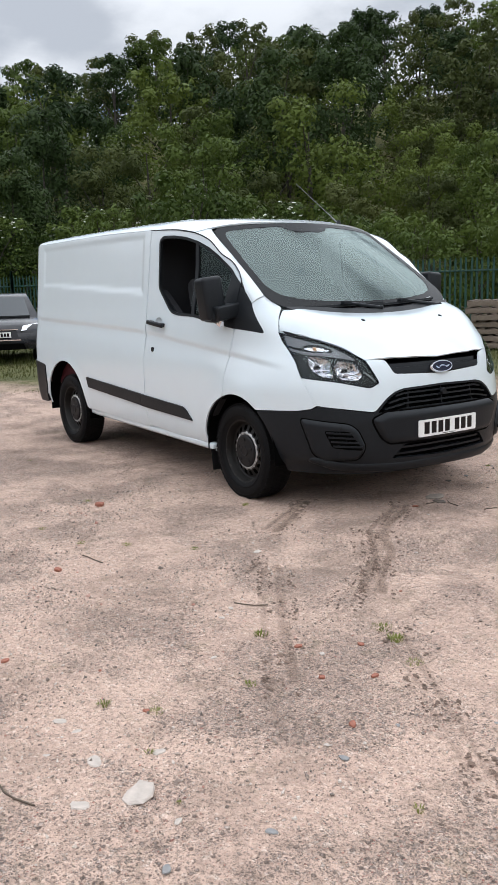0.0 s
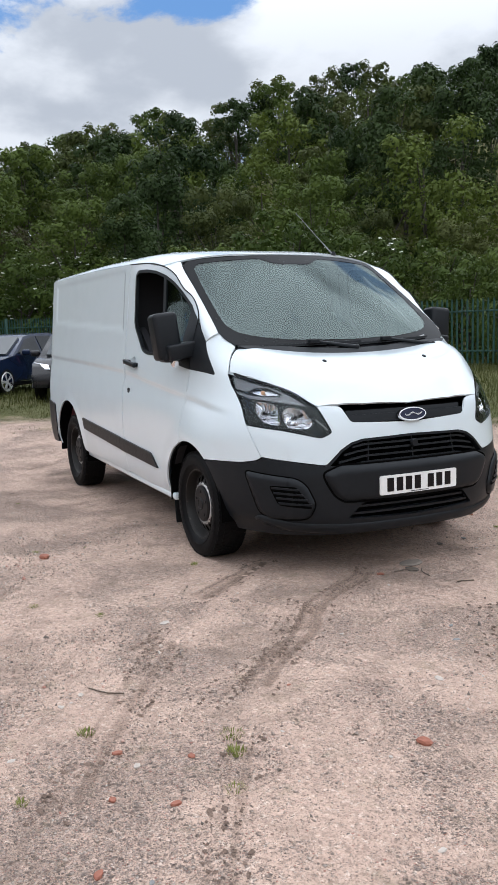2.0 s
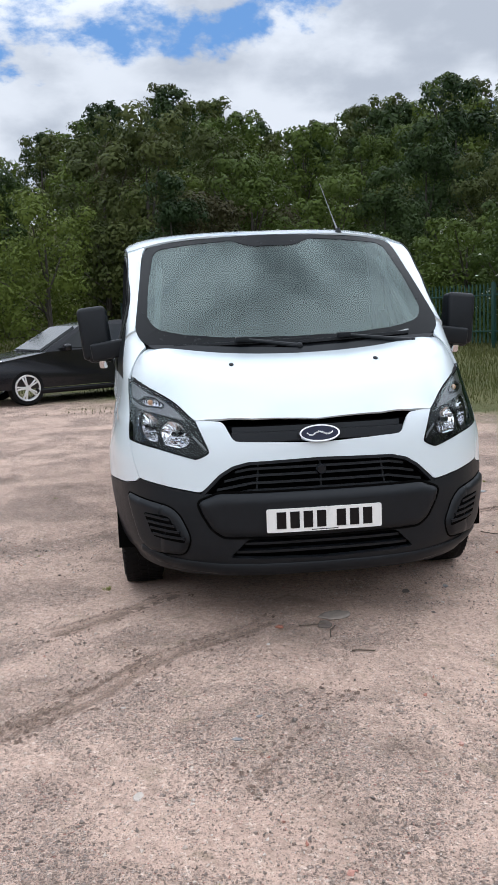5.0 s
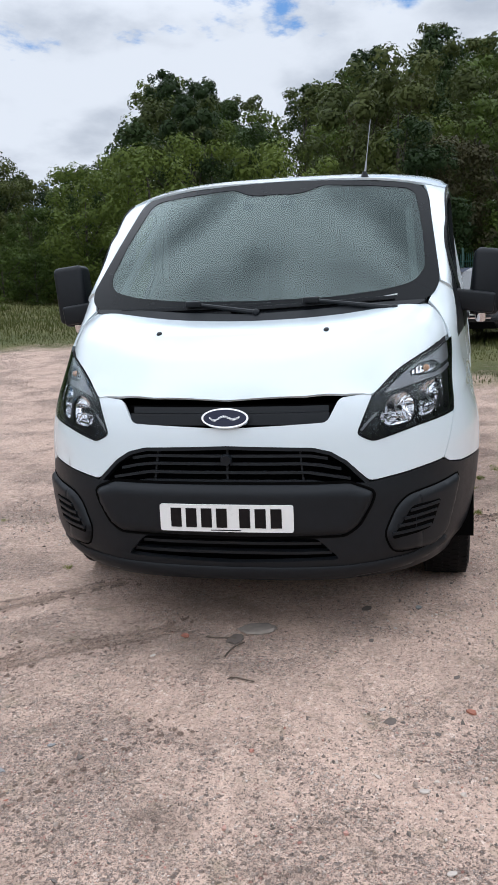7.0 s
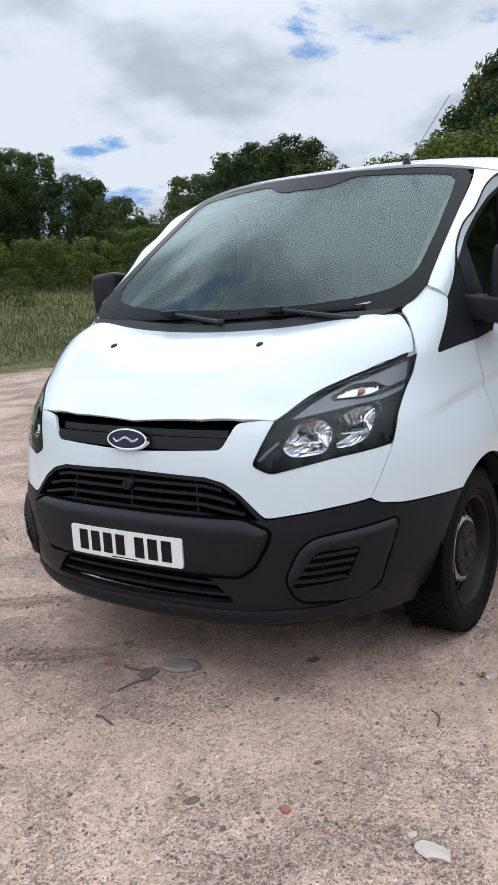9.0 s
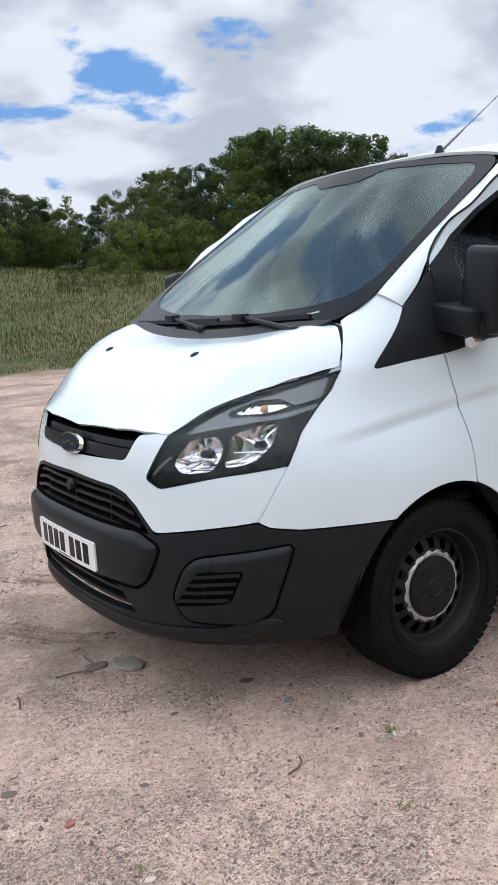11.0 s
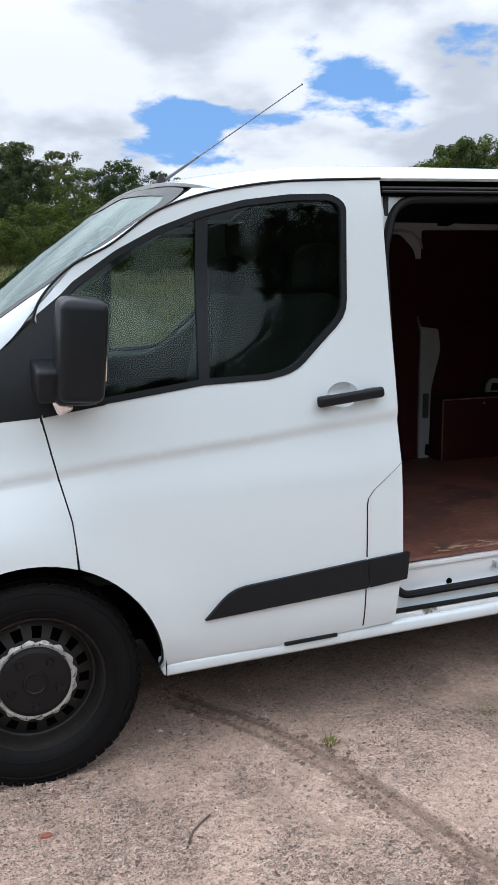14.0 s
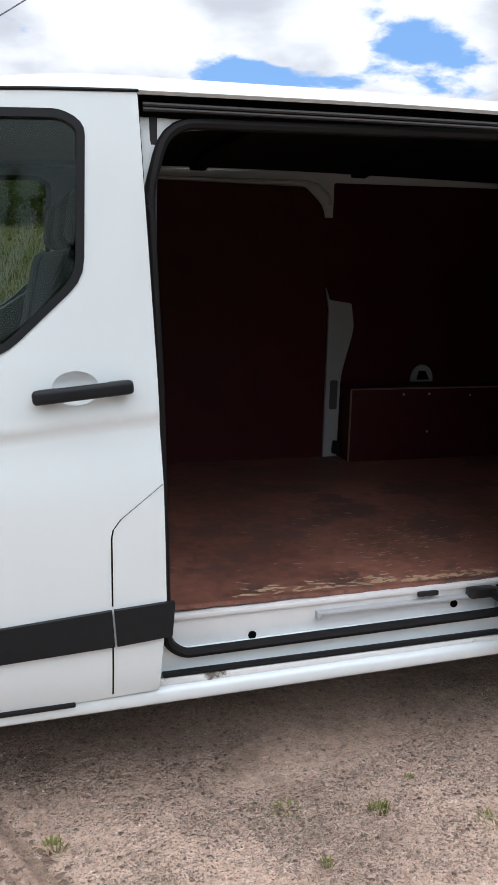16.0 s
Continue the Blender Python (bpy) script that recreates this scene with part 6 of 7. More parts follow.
def pallet():
    p = thing("pallet", "weathered grey wooden pallet in a stack", "pallet", "stacked pallets")
    for k in range(6):
        part("deck_board", box(bmesh.new(), -0.54 + k * 0.216, 0, 0.133, 0.10, 1.0, 0.02, 0.003), WOOD, p)
    for y in (-0.45, 0, 0.45):
        part("bearer", box(bmesh.new(), 0, y, 0.073, 1.2, 0.09, 0.10, 0.003), WOOD, p)
    for k in range(3):
        part("base_board", box(bmesh.new(), -0.54 + k * 0.54, 0, 0.011, 0.10, 1.0, 0.02, 0.003), WOOD, p)
    return p


one = pallet()
for i, (px, py) in enumerate(((-7.3, 10.6), (-6.0, 11.4))):
    for k in range(7 if i == 0 else 6):
        m = pose(px + rt.uniform(-0.05, 0.05), py + rt.uniform(-0.05, 0.05), 0.02 + k * 0.146, 0, 0, 33 + rt.uniform(-3, 3))
        if i == 0 and k == 0:
            one.matrix_basis = m
        else:
            copy_thing(one, m)

# ---- parked cars ----
CARPAINT = material("black_car_paint", (0.006, 0.006, 0.008), 0.2, grain=0.05, coat=0.25, spec=0.3)
GREYPAINT = material("charcoal_car_paint", (0.012, 0.012, 0.014), 0.2, 0.1, grain=0.05, coat=0.25, spec=0.3)
BLUEPAINT = material("dark_blue_car_paint", (0.01, 0.018, 0.045), 0.2, 0.2, coat=0.25, spec=0.3)
DARKGLASS = material("dark_car_glass", (0.010, 0.012, 0.013), 0.05, spec=0.3)
# paler than DARKGLASS: the sky's reflection is put into the base colour
PALEGLASS = material("sky_lit_car_glass", (0.05, 0.056, 0.06), 0.06, spec=0.6)
REDLAMP = material("red_lamp", (0.35, 0.01, 0.012), 0.2)
ALLOY = material("alloy_wheel", (0.78, 0.78, 0.79), 0.35, 0.6)


def parked_car(label, paint, at, length=4.25, width=1.76, height=1.45, slope=0.0):
    """A hatchback, nose towards +x, the middle of its footprint at the origin."""
    car = thing("parked_car", label, "car", "parked cars", at)
    L = length / 2
    lower = [(L * 0.985, 0.30), (L, 0.52), (L * 0.96, 0.70), (L * 0.88, 0.80), (L * 0.45, 0.93), (-L * 0.80, 0.97), (-L * 0.97, 0.90), (-L, 0.62), (-L * 0.97, 0.30)]

    def loft(prof, halves, mat, name, bevel=0.03):
        bm = bmesh.new()
        rows = [[bm.verts.new((x * sx, y, z)) for x, z in prof] for y, sx in halves]
        n = len(prof)
        for a, b in zip(rows, rows[1:]):
            for k in range(n):
                bm.faces.new((a[k], a[(k + 1) % n], b[(k + 1) % n], b[k]))
        bm.faces.new(rows[0]), bm.faces.new(rows[-1])
        if bevel:
            bmesh.ops.bevel(bm, geom=[e for e in bm.edges if len(e.link_faces) == 2 and e.calc_face_angle(0) > 0.5], offset=bevel, segments=3, affect="EDGES")
        return part(name, bm, mat, car)
    w = width / 2
    body = loft(lower, [(-w, 0.93), (-w * 0.97, 0.97), (-w * 0.6, 1.0), (w * 0.6, 1.0), (w * 0.97, 0.97), (w, 0.93)], paint, "body", 0.05)
    cabin = [(L * 0.47, 0.90), (L * 0.10, 1.36), (-L * 0.10, height - 0.02), (-L * 0.45, height), (-L * 0.82, height - 0.10), (-L * 0.97, 0.92)]
    bm = bmesh.new()
    rows = []
    for y0 in (-1, 1):
        rows.append([bm.verts.new((x, y0 * (w * 0.96 - 0.24 * max(0, (z - 0.92) / 0.55)), z)) for x, z in cabin])
    n = len(cabin)
    for k in range(n):
        bm.faces.new((rows[0][k], rows[0][(k + 1) % n], rows[1][(k + 1) % n], rows[1][k]))
    bm.faces.new(rows[0]), bm.faces.new(rows[1])
    bmesh.ops.bevel(bm, geom=[e for e in bm.edges if e.calc_face_angle(0) > 0.3], offset=0.05, segments=3, affect="EDGES")
    part("cabin", bm, paint, car)

    def plate(name, quad, mat, thick=0.012, parent=None):
        bm = bmesh.new()
        a = [Vector(q) for q in quad]
        nrm = (a[1] - a[0]).cross(a[2] - a[0]).normalized() * thick
        f = [bm.verts.new(p + nrm) for p in a]
        b = [bm.verts.new(p - nrm) for p in a]
        bm.faces.new(f), bm.faces.new(b[::-1])
        for k in range(len(a)):
            bm.faces.new((f[k], f[(k + 1) % len(a)], b[(k + 1) % len(a)], b[k]))
        return part(name, bm, mat, parent or car, smooth=False)
    plate("windscreen", [(L * 0.455, -0.66, 0.95), (L * 0.455, 0.66, 0.95), (L * 0.125, 0.56, 1.345), (L * 0.125, -0.56, 1.345)], PALEGLASS, 0.02)
    plate("rear_window", [(-L * 0.955, 0.62, 1.0), (-L * 0.955, -0.62, 1.0), (-L * 0.845, -0.56, 1.31), (-L * 0.845, 0.56, 1.31)], DARKGLASS, 0.02)
    for s in (1, -1):
        def sd(x, z):
            return (x, s * (w * 0.96 + 0.004 - 0.24 * max(0, (z - 0.92) / 0.55)), z)
        plate("front_side_window", [sd(L * 0.34, 0.97), sd(L * 0.10, 1.29), sd(-L * 0.12, 1.37), sd(-L * 0.14, 0.98)], DARKGLASS, 0.008)
        plate("rear_side_window", [sd(-L * 0.18, 0.98), sd(-L * 0.16, 1.37), sd(-L * 0.45, 1.37), sd(-L * 0.66, 1.30), sd(-L * 0.72, 1.05), sd(-L * 0.64, 0.99)], DARKGLASS, 0.008)
        plate("headlight", [(L * 0.985, s * 0.46, 0.66), (L * 0.88, s * 0.80, 0.68), (L * 0.80, s * 0.83, 0.80), (L * 0.93, s * 0.50, 0.755)], SILVER, 0.03)
        plate("tail_light", [(-L * 0.985, s * 0.55, 0.76), (-L * 0.84, s * 0.885, 0.76), (-L * 0.82, s * 0.885, 0.92), (-L * 0.97, s * 0.58, 0.92)], REDLAMP, 0.03)
        bm = bmesh.new()
        box(bm, L * 0.27, s * (w + 0.08), 0.99, 0.12, 0.20, 0.13, 0.04, None, 3)
        part("door_mirror", bm, paint, car)
        bm = bmesh.new()
        box(bm, -L * 0.13, s * (w * 0.985), 0.82, 0.17, 0.02, 0.025, 0.008)
        part("door_handle", bm, paint, car)
        bm = bmesh.new()
        box(bm, 0, s * (w - 0.02), 0.24, length * 0.55, 0.06, 0.10, 0.03)
        part("side_skirt", bm, GLOSSBLACK, car)
        for fx in (L * 0.62, -L * 0.62):
            m = Matrix.Translation((fx, s * (w - 0.10), 0.315)) @ (Matrix.Rotation(math.pi, 4, "Z") if s < 0 else Matrix.Identity(4))
            bm = bmesh.new()
            lathe(bm, [(0.09, 0.22), (0.105, 0.25), (0.10, 0.295), (0.07, 0.315), (-0.08, 0.315), (-0.1, 0.22)], 32)
            bmesh.ops.transform(bm, matrix=m, verts=bm.verts)
            wh = part("wheel", bm, RUBBER, car)
            bm = bmesh.new()
            lathe(bm, [(0.100, 0.236), (0.112, 0.228), (0.108, 0.205), (0.05, 0.196)], 32)
            for k in range(5):
                for o in (-0.13, 0.13):
                    box(bm, 0, 0, 0, 0.18, 0.03, 0.032, 0.006, Matrix.Rotation(2 * math.pi * k / 5 + o, 4, "Y") @ Matrix.Translation((0.115, 0.088, 0)))
            bmesh.ops.create_cone(bm, cap_ends=True, segments=16, radius1=0.05, radius2=0.05, depth=0.05, matrix=Matrix.Translation((0, 0.08, 0)) @ Matrix.Rotation(math.pi / 2, 4, "X"))
            bmesh.ops.transform(bm, matrix=m, verts=bm.verts)
            part("alloy", bm, ALLOY, wh, "silver alloy wheel")
    gr = plate("front_grille", [(L * 1.005, -0.42, 0.50), (L * 1.005, 0.42, 0.50), (L * 0.97, 0.36, 0.70), (L * 0.97, -0.36, 0.70)], GLOSSBLACK, 0.02)
    plate("grille_trim", [(L * 1.02, -0.45, 0.485), (L * 1.02, 0.45, 0.485), (L * 1.02, 0.45, 0.505), (L * 1.02, -0.45, 0.505)], CHROME, 0.015, gr)
    plate("grille_trim", [(L * 0.985, -0.40, 0.70), (L * 0.985, 0.40, 0.70), (L * 0.985, 0.40, 0.715), (L * 0.985, -0.40, 0.715)], CHROME, 0.015, gr)
    plate("lower_intake", [(L * 1.0, -0.55, 0.30), (L * 1.0, 0.55, 0.30), (L * 1.01, 0.50, 0.42), (L * 1.01, -0.50, 0.42)], DARK, 0.02)
    np_ = plate("number_plate", [(L * 1.03, -0.26, 0.55), (L * 1.03, 0.26, 0.55), (L * 1.03, 0.26, 0.66), (L * 1.03, -0.26, 0.66)], PLATE, 0.008)
    for k in range(7):
        y = -0.20 + k * 0.062 + (0.03 if k > 3 else 0)
        plate("plate_bar", [(L * 1.036, y - 0.02, 0.57), (L * 1.036, y + 0.02, 0.57), (L * 1.036, y + 0.02, 0.64), (L * 1.036, y - 0.02, 0.64)], GLOSSBLACK, 0.006, np_)
    return car


parked_car("glossy black hatchback with silver alloy wheels on the gravel", CARPAINT, pose(-12.1, -2.24, 0, 0, 0, -62), 4.3)
parked_car("charcoal hatchback with bright windscreen parked on the grass edge", GREYPAINT, pose(-14.57, 2.22, 0.02, 0, 0, -20), 4.0, 1.74, 1.46)
parked_car("dark blue-grey hatchback parked behind the black car", BLUEPAINT, pose(-17.5, 1.07, 0.02, 0, 0, -45), 4.2)

# ---- on the ground ----


def stone_material():
    m = bpy.data.materials.new("mixed_gravel")
    m.use_nodes = True
    add = node_tools(m.node_tree)
    isl = add("ShaderNodeNewGeometry").outputs["Random Per Island"]
    ramp = add("ShaderNodeValToRGB", {0: isl})
    e = ramp.color_ramp.elements
    e[0].position, e[0].color = 0.0, (0.15, 0.125, 0.11, 1)
    e[1].position, e[1].color = 1.0, (0.58, 0.50, 0.44, 1)
    for pos, c in ((0.35, (0.27, 0.21, 0.175, 1)), (0.6, (0.42, 0.34, 0.285, 1)), (0.8, (0.56, 0.47, 0.40, 1)), (0.86, (0.45, 0.20, 0.15, 1)), (0.90, (0.54, 0.47, 0.41, 1))):
        k = e.new(pos)
        k.color = c
    p = add("ShaderNodeBsdfPrincipled", {"Base Color": ramp.outputs[0], "Roughness": 0.85})
    add("ShaderNodeOutputMaterial", {0: p.outputs[0]})
    return m


MIXED = stone_material()
rs = random.Random(21)
V, F = [], []
OCT = ((1, 0, 0), (-1, 0, 0), (0, 1, 0), (0, -1, 0), (0, 0, 1), (0, 0, -1))
OF = ((0, 2, 4), (2, 1, 4), (1, 3, 4), (3, 0, 4), (2, 0, 5), (1, 2, 5), (3, 1, 5), (0, 3, 5))
made = 0
while made < 36000:
    if rs.random() < 0.8:
        x, y = rs.uniform(-1.2, 4.6), rs.uniform(-3.9, 3.2)
    else:
        x, y = rs.uniform(-4.5, 5), rs.uniform(-5, 3.2)
    clump = noise.noise((x * 1.1, y * 1.1, 0.3)) + 0.6 * noise.noise((x * 3.1, y * 3.1, 5))
    if rs.random() > 0.30 + 0.9 * clump:
        continue
    s = min(0.0025 * math.exp(abs(rs.gauss(0, 0.55))), 0.011)
    q = Euler((rs.uniform(0, 6), rs.uniform(0, 6), rs.uniform(0, 6))).to_matrix()
    sc = (s * rs.uniform(0.7, 1.4), s * rs.uniform(0.7, 1.2), s * rs.uniform(0.5, 0.9))
    b = len(V)
    for v in OCT:
        w = q @ Vector((v[0] * sc[0] * rs.uniform(0.75, 1.2), v[1] * sc[1] * rs.uniform(0.75, 1.2), v[2] * sc[2]))
        V.append((x + w.x, y + w.y, s * 0.12 + w.z))
    F += [tuple(b + i for i in f) for f in OF]
    made += 1
tagged(mesh_object("gravel", V, F, MIXED), "scattered grey, beige and reddish gravel on the yard", "gravel", kind="stuff")

# larger flat stones, brick chips
SLAB = material("pale_stone", (0.46, 0.40, 0.35), 0.85, grain=0.25, scale=30, bump=0.003)
BRICK = material("broken_brick", (0.30, 0.115, 0.075), 0.9, grain=0.25, scale=40, bump=0.003)


def lump(name, label, x, y, size, mat, flat=0.35, seed=0):
    r = random.Random(seed)
    bm = bmesh.new()
    bmesh.ops.create_icosphere(bm, subdivisions=2, radius=1)
    for v in bm.verts:
        k = 1 + 0.35 * noise.noise(v.co * 1.3 + Vector((seed * 3.1, 0, 0)))
        v.co = Vector((v.co.x * size * k, v.co.y * size * k * 0.65, max(min(v.co.z, 0.5), -0.6) * size * flat * k))
    ob = part(name, bm, mat, None, smooth=False)
    ob.matrix_basis = pose(x, y, size * flat * 0.3, 0, 0, r.uniform(0, 360))
    return tagged(ob, label, "stone" if mat is SLAB else "brick", "loose stones")


for k, (x, y, s) in enumerate(((2.76, -3.16, 0.062), (2.71, -3.32, 0.032), (2.52, -3.19, 0.034), (2.59, -3.0, 0.024), (2.31, -3.16, 0.02), (2.21, -3.18, 0.025), (2.1, -2.49, 0.018), (1.08, -1.57, 0.03), (1.40, 1.31, 0.05), (1.36, 1.24, 0.016), (0.77, 0.63, 0.012), (1.13, -0.29, 0.014), (2.26, -0.84, 0.025))):
    lump("flat_stone", "pale flat stone lying on the gravel", x, y, s, SLAB, 0.2, k)
for k, (x, y, s) in enumerate(((-0.47, -1.81, 0.04), (0.67, -2.57, 0.028), (2.66, -1.22, 0.03), (2.97, -0.96, 0.022), (0.02, 1.22, 0.018))):
    lump("brick_chip", "broken red brick chip lying on the gravel", x, y, s, BRICK, 0.6, 30 + k)
rb = random.Random(77)
BLUISH = material("grey_stone", (0.24, 0.235, 0.23), 0.85, grain=0.25, scale=30, bump=0.003)
for k in range(44):
    x, y = (rb.uniform(1.6, 3.2), rb.uniform(-3.4, -0.8)) if k < 30 else (rb.uniform(0.4, 2.4), rb.uniform(-0.6, 1.8))
    size = rb.uniform(0.008, 0.020)
    if rb.random() < 0.22:
        lump("brick_chip", "broken red brick chip lying on the gravel", x, y, size, BRICK, 0.5, 200 + k)
    else:
        tagged(lump("flat_stone", "small stone lying loose on the gravel", x, y, size, SLAB if rb.random() < 0.55 else BLUISH, 0.35, 200 + k), "", "stone")
DARKBIT = material("dark_clod", (0.12, 0.095, 0.08), 0.9, grain=0.3, scale=30, bump=0.004)
for k, (x, y, s) in enumerate(((0.84, 0.07, 0.085), (0.95, 0.0, 0.05), (0.57, 0.50, 0.03), (1.52, 0.64, 0.028), (0.90, 0.54, 0.016), (1.18, 0.86, 0.015), (1.58, 0.79, 0.014))):
    tagged(lump("clod", "dark clod of dried mud on the gravel", x, y, s, DARKBIT if k != 0 else material("cracked_mud", (0.24, 0.20, 0.17), 0.9, grain=0.3, scale=30, bump=0.004), 0.16, 60 + k), "", "mud")
bm = bmesh.new()
box(bm, -1.60, 1.73, 0.012, 0.10, 0.045, 0.006, 0.002, Matrix.Rotation(radians(35), 4, "Z"))
tagged(part("metal_strip", bm, GREY, None), "short grey metal strip lying on the gravel", "scrap")

# tufts of weed
WEED = leaf_material("weed_leaves", (0.14, 0.17, 0.04), (0.32, 0.33, 0.11))


def tuft(seed, spread=0.05, height=0.045, blades=60, name="weed_tuft", label="small green weed tuft growing in the gravel"):
    r = random.Random(seed)
    V, F = [], []
    for _ in range(blades):
        a, q = r.uniform(0, 6.28), spread * math.sqrt(r.random())
        p = Vector((q * math.cos(a), q * math.sin(a), 0))
        lean = Vector((math.cos(a), math.sin(a), 0)) * r.uniform(0.2, 0.9) + Vector((r.uniform(-0.3, 0.3), r.uniform(-0.3, 0.3), 1))
        h = height * r.uniform(0.4, 1.1)
        w = Vector((-math.sin(a), math.cos(a), 0)) * h * 0.09
        b = len(V)
        tip = p + lean.normalized() * h
        mid = p + lean.normalized() * h * 0.55 + Vector((0, 0, h * 0.08))
        V += [p - w, p + w, mid + w * 0.8, tip, mid - w * 0.8]
        F.append((b, b + 1, b + 2, b + 3, b + 4))
    ob = mesh_object(name, V, F, WEED)
    return tagged(ob, label, "weed", "weeds in the gravel")


kinds = [tuft(70), tuft(71, 0.08, 0.03, 80), tuft(72, 0.03, 0.03, 40)]
rw = random.Random(5)
places = [(2.2, -3.01), (0.49, -2.08), (2.39, -2.51), (2.04, -2.22), (2.62, -1.91), (3.27, -2.14), (2.42, -1.81), (2.29, -1.77), (3.3, -2.57), (-0.96, 1.05), (-1.60, 1.05), (-2.0, 1.0), (-1.85, 1.12), (-2.15, 1.25)]
while len(places) < 70:
    x, y = rw.uniform(-3, 4), rw.uniform(-4, 3)
    if abs(y) > 0.95 or x > 1.1:
        places.append((x, y))
for k, (x, y) in enumerate(places):
    m = pose(x, y, 0.002, 0, 0, rw.uniform(0, 360)) @ Matrix.Diagonal((*(3 * [rw.uniform(0.35, 0.65) if k < 14 else rw.uniform(0.2, 0.45)]), 1))
    if k < 3:
        kinds[k].matrix_basis = m
    else:
        c = copy_thing(kinds[k % 3], Matrix.Identity(4))
        c.matrix_basis = m
# twigs
TWIG = material("dry_twig", (0.10, 0.075, 0.055), 0.9)
for k, (x, y, a, l) in enumerate(((0.62, -2.35, 20, 0.2), (1.72, -2.05, 50, 0.16), (2.55, -3.45, 10, 0.18), (0.95, -0.06, 70, 0.12), (1.05, 0.02, 150, 0.14), (0.78, 1.07, 40, 0.10), (1.3, 0.1, 100, 0.09), (-0.4, 1.35, 60, 0.14))):
    bm = bmesh.new()
    d = Vector((math.cos(radians(a)), math.sin(radians(a)), 0))
    n = d.cross(Vector((0, 0, 1)))
    tube(bm, [d * l * t + n * 0.02 * math.sin(t * 3 + k) + Vector((0, 0, 0.006)) for t in (-0.5, -0.2, 0.1, 0.5)], 0.0032, 5)
    ob = part("twig", bm, TWIG, None)
    ob.matrix_basis = pose(x, y, 0)
    tagged(ob, "dry brown twig lying on the gravel", "twig", "twigs")

# tyre tracks: strips of soil pressed into tread ribs, with ragged edges
def track_material():
    m = bpy.data.materials.new("pressed_dirt")
    m.use_nodes = True
    add = node_tools(m.node_tree)
    pos = add("ShaderNodeNewGeometry").outputs["Position"]
    uv = add("ShaderNodeSeparateXYZ", {0: add("ShaderNodeUVMap").outputs[0]}).outputs
    fine = add("ShaderNodeTexNoise", {"Vector": pos, "Scale": 90.0, "Detail": 4.0, "Roughness": 0.7}).outputs[0]
    broad = add("ShaderNodeTexNoise", {"Vector": pos, "Scale": 9.0, "Detail": 8.0, "Roughness": 0.8}).outputs[0]
    tone = add("ShaderNodeMix", {0: fine}, data_type="RGBA")
    tone.inputs[6].default_value, tone.inputs[7].default_value = (0.10, 0.072, 0.058, 1), (0.40, 0.285, 0.22, 1)
    d = add("ShaderNodeBsdfPrincipled", {"Base Color": tone.outputs[2], "Roughness": 0.95, "Specular IOR Level": 0.15})
    none = add("ShaderNodeBsdfTransparent")
    amount = add("ShaderNodeMath", {0: broad, 1: uv[0]}, operation="ADD")
    amount = add("ShaderNodeMath", {0: add("ShaderNodeMath", {0: fine, 1: 0.5}, operation="MULTIPLY").outputs[0], 1: amount.outputs[0]}, operation="ADD")
    there = add("ShaderNodeMapRange", {"Value": amount.outputs[0], "From Min": 1.30, "From Max": 1.95, "To Min": 0.0, "To Max": 0.78})
    mix = add("ShaderNodeMixShader", {0: there.outputs[0], 1: none.outputs[0], 2: d.outputs[0]})
    add("ShaderNodeOutputMaterial", {0: mix.outputs[0]})
    return m


TRACK = track_material()
TRACKS = ((((0.31, -0.62), (0.68, -1.09), (0.85, -1.35)), 0.17, 0.95), (((0.80, -0.20), (0.91, -0.31), (1.2, -0.77), (1.55, -1.05), (1.78, -1.33), (2.04, -1.56)), 0.17, 0.9),
          (((1.27, -1.60), (2.0, -2.11), (2.55, -2.45)), 0.18, 0.72), (((2.3, -1.72), (2.8, -2.01), (3.4, -2.35)), 0.14, 0.66), (((1.4, -1.9), (1.24, -1.55)), 0.2, 0.75),
          (((1.6, -0.05), (1.95, -0.33), (2.3, -0.55)), 0.18, 0.6), (((-0.50, 0.45), (-0.59, 0.60), (-0.77, 0.87), (-0.93, 1.24), (-1.03, 1.6), (-1.08, 1.95)), 0.15, 0.95), (((1.1, -0.8), (1.63, -1.24), (2.02, -1.77)), 0.16, 0.6))


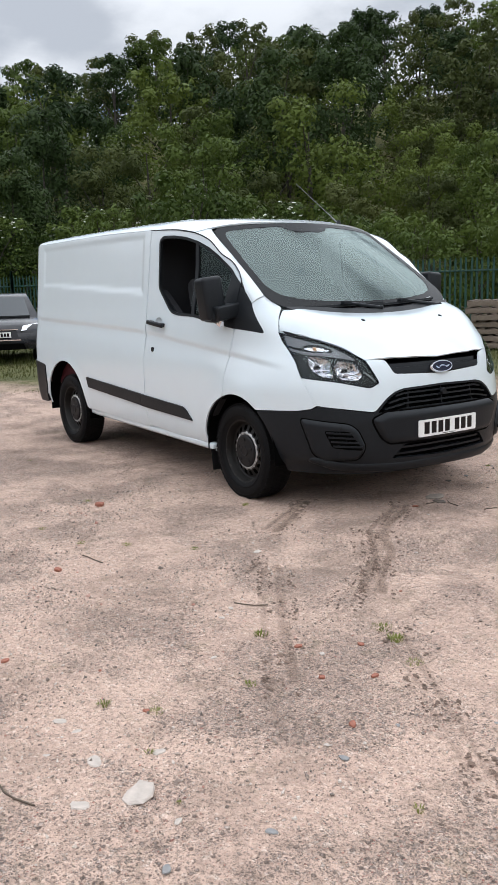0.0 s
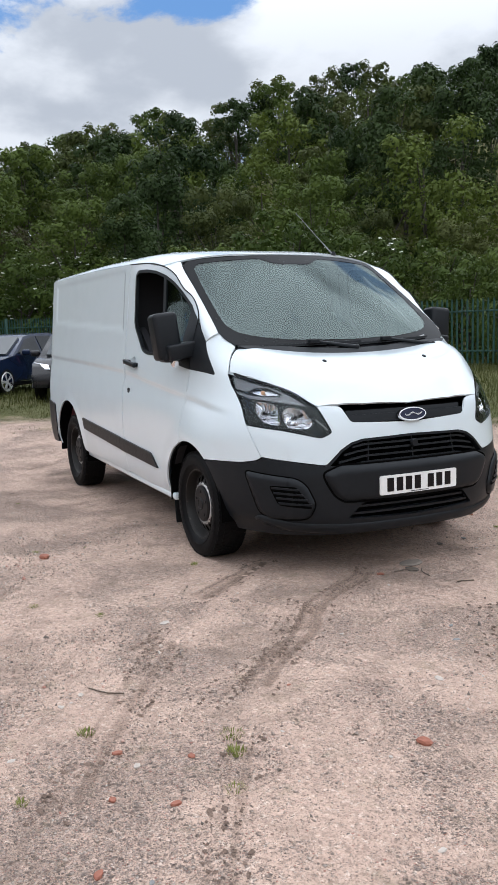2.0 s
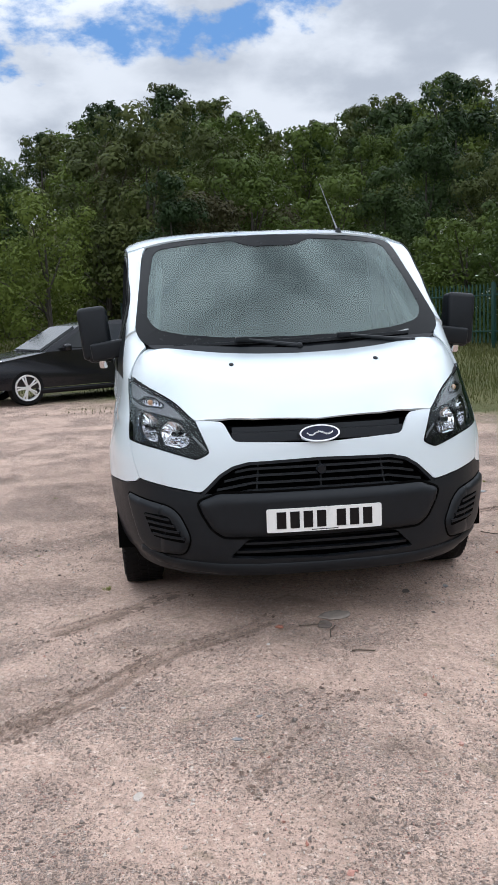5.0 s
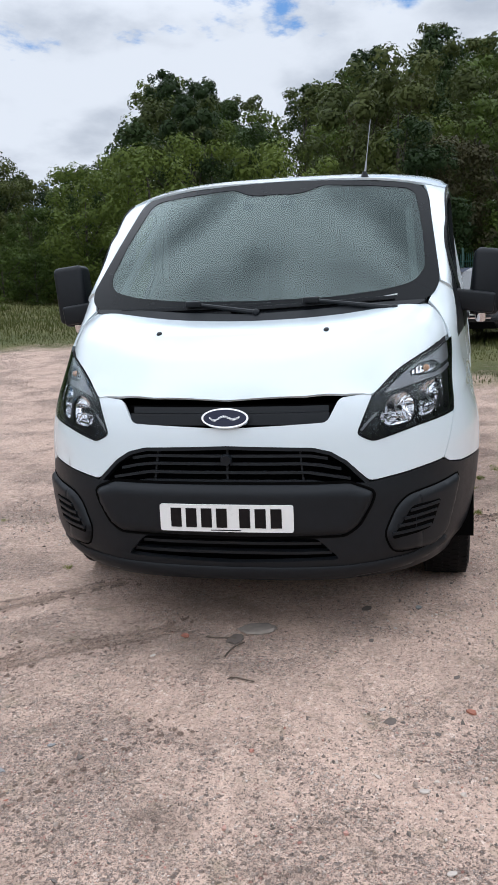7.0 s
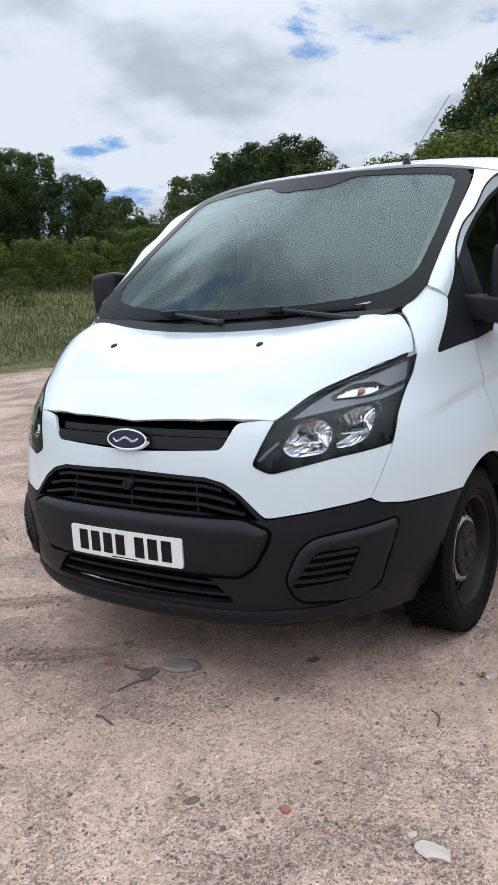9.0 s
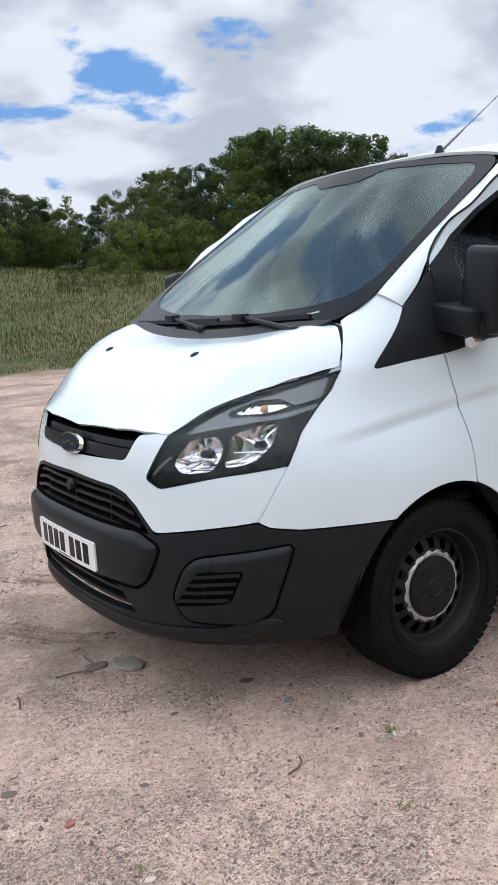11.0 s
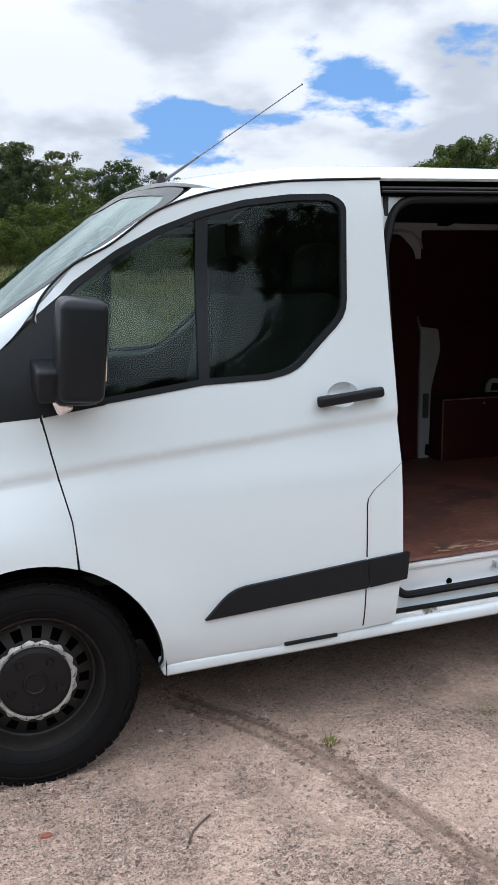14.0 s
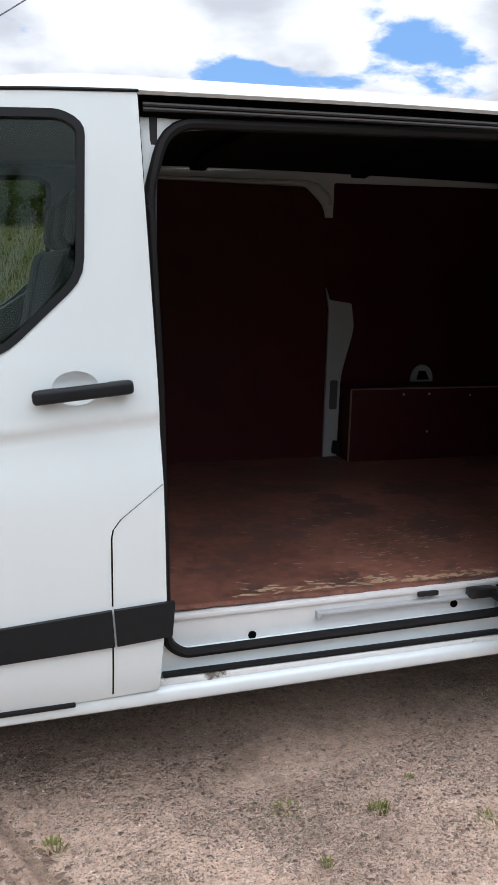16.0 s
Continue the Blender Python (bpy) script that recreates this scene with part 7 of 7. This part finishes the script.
def track(line, width, depth):
    line = [Vector((*p, 0)) for p in line]
    along = [0.0]
    for a, b in zip(line, line[1:]):
        along.append(along[-1] + (b - a).length)
    fx, fy = (curve_of(along, [p[k] for p in line]) for k in (0, 1))
    V, F, U = [], [], []
    n, across = int(along[-1] / 0.011), 14
    for i in range(n + 1):
        t = along[-1] * i / n
        p = Vector((fx(t), fy(t), 0))
        d = Vector((fx(min(t + 0.02, along[-1])) - fx(max(t - 0.02, 0)), fy(min(t + 0.02, along[-1])) - fy(max(t - 0.02, 0)), 0)).normalized()
        w = Vector((-d.y, d.x, 0))
        ends = smooth01(min(t, along[-1] - t) / 0.12)
        for j in range(across + 1):
            v = j / across * 2 - 1
            q = p + w * v * width * 0.62
            rib = 0.5 + 0.5 * math.sin(t * 190 + (1.6 if abs(v) > 0.4 else 0.0) + 5 * v)
            groove = 0.0 if j in (3, 4, 8, 9, 10) else 1.0
            V.append((q.x, q.y, 0.0045 + 0.007 * rib * groove * ends * (1 - v * v) + 0.004 * noise.noise((q.x * 14, q.y * 14, 1))))
            U.append((depth * ends * (1 - abs(v) ** 3) * (0.62 + 0.26 * (1 - rib) if groove else 1.1), t))
    for i in range(n):
        for j in range(across):
            a = i * (across + 1) + j
            F.append((a, a + 1, a + across + 2, a + across + 1))
    ob = mesh_object("tyre_track", V, F, TRACK, None, True)
    uv = ob.data.uv_layers.new(name="press")
    uv.data.foreach_set("uv", [c for lp in ob.data.loops for c in U[lp.vertex_index]])
    return tagged(ob, "dark tyre tread mark pressed into the gravel", "tyre track", kind="stuff")


for line, width, depth in TRACKS:
    track(line, width, depth)
# clods thrown up along the tracks
CLOD = material("track_clod", (0.17, 0.12, 0.095), 0.95, grain=0.4, scale=90, spec=0.15)
rk = random.Random(9)
V, F = [], []
for line, width, depth in TRACKS:
    for (ax, ay), (bx, by) in zip(line, line[1:]):
        d = Vector((bx - ax, by - ay, 0))
        w = Vector((-d.y, d.x, 0)).normalized()
        for _ in range(int(d.length * 330 * depth)):
            lane = rk.choice((-0.42, -0.12, 0.2, 0.45)) + rk.gauss(0, 0.05)
            c = Vector((ax, ay, 0.003)) + d * rk.random() + w * lane * width
            if noise.noise((c.x * 5, c.y * 5, 3)) < -0.12:
                continue
            size = min(0.003 * math.exp(abs(rk.gauss(0, 0.6))), 0.011)
            b = len(V)
            for v in OCT:
                V.append((c.x + v[0] * size * rk.uniform(0.7, 1.9), c.y + v[1] * size * rk.uniform(0.7, 1.5), c.z + v[2] * size * 0.55))
            F += [tuple(b + i for i in f) for f in OF]
tagged(mesh_object("track_clods", V, F, CLOD), "small dark clods of soil along the tyre tracks", "soil", kind="stuff")

# meadow grass
GRASS = leaf_material("meadow_grass", (0.045, 0.060, 0.014), (0.120, 0.118, 0.040))
rg = random.Random(31)
V, F = [], []
tries = 0
while len(F) < 150000 and tries < 1200000:
    tries += 1
    az = rg.uniform(115, 290)
    d = 6 + 49 * rg.random() ** 1.15
    x, y = d * math.cos(radians(az)), d * math.sin(radians(az))
    e = meadow(x, y) + 3.0 * noise.noise((x * 0.6, y * 0.6, 2))
    if e < -0.6 or (e < 0.8 and rg.random() > 0.35):
        continue
    tall = 0.05 + 0.13 * smooth01(e / 8) * rg.uniform(0.4, 1.3) + 0.16 * max(noise.noise((x * 0.4, y * 0.4, 8)), 0)
    tall *= 0.35 + 0.65 * smooth01((e + 0.5) / 2.5)
    a = rg.uniform(0, 6.28)
    lean = Vector((math.cos(a) * rg.uniform(0.1, 0.7), math.sin(a) * rg.uniform(0.1, 0.7), 1)).normalized()
    w = Vector((-math.sin(a), math.cos(a), 0)) * (0.004 + 0.00045 * d)
    p = Vector((x, y, hill(x, y) - 0.01))
    b = len(V)
    V += [p - w, p + w, p + lean * tall]
    F.append((b, b + 1, b + 2))
tagged(mesh_object("meadow_grass", V, F, GRASS), "rough green and straw-coloured meadow grass", "grass", kind="stuff")
# rubble heap far out in the meadow
for k, (az, d, s) in enumerate(((246.5, 34, 0.35), (246.0, 34.5, 0.25), (251, 33, 0.3), (247.3, 34, 0.2))):
    x, y = d * math.cos(radians(az)), d * math.sin(radians(az))
    ob = lump("rubble", "pale rubble lying in the meadow grass", x, y, s, SLAB, 0.5, 90 + k)
    ob.location.z += 0.1
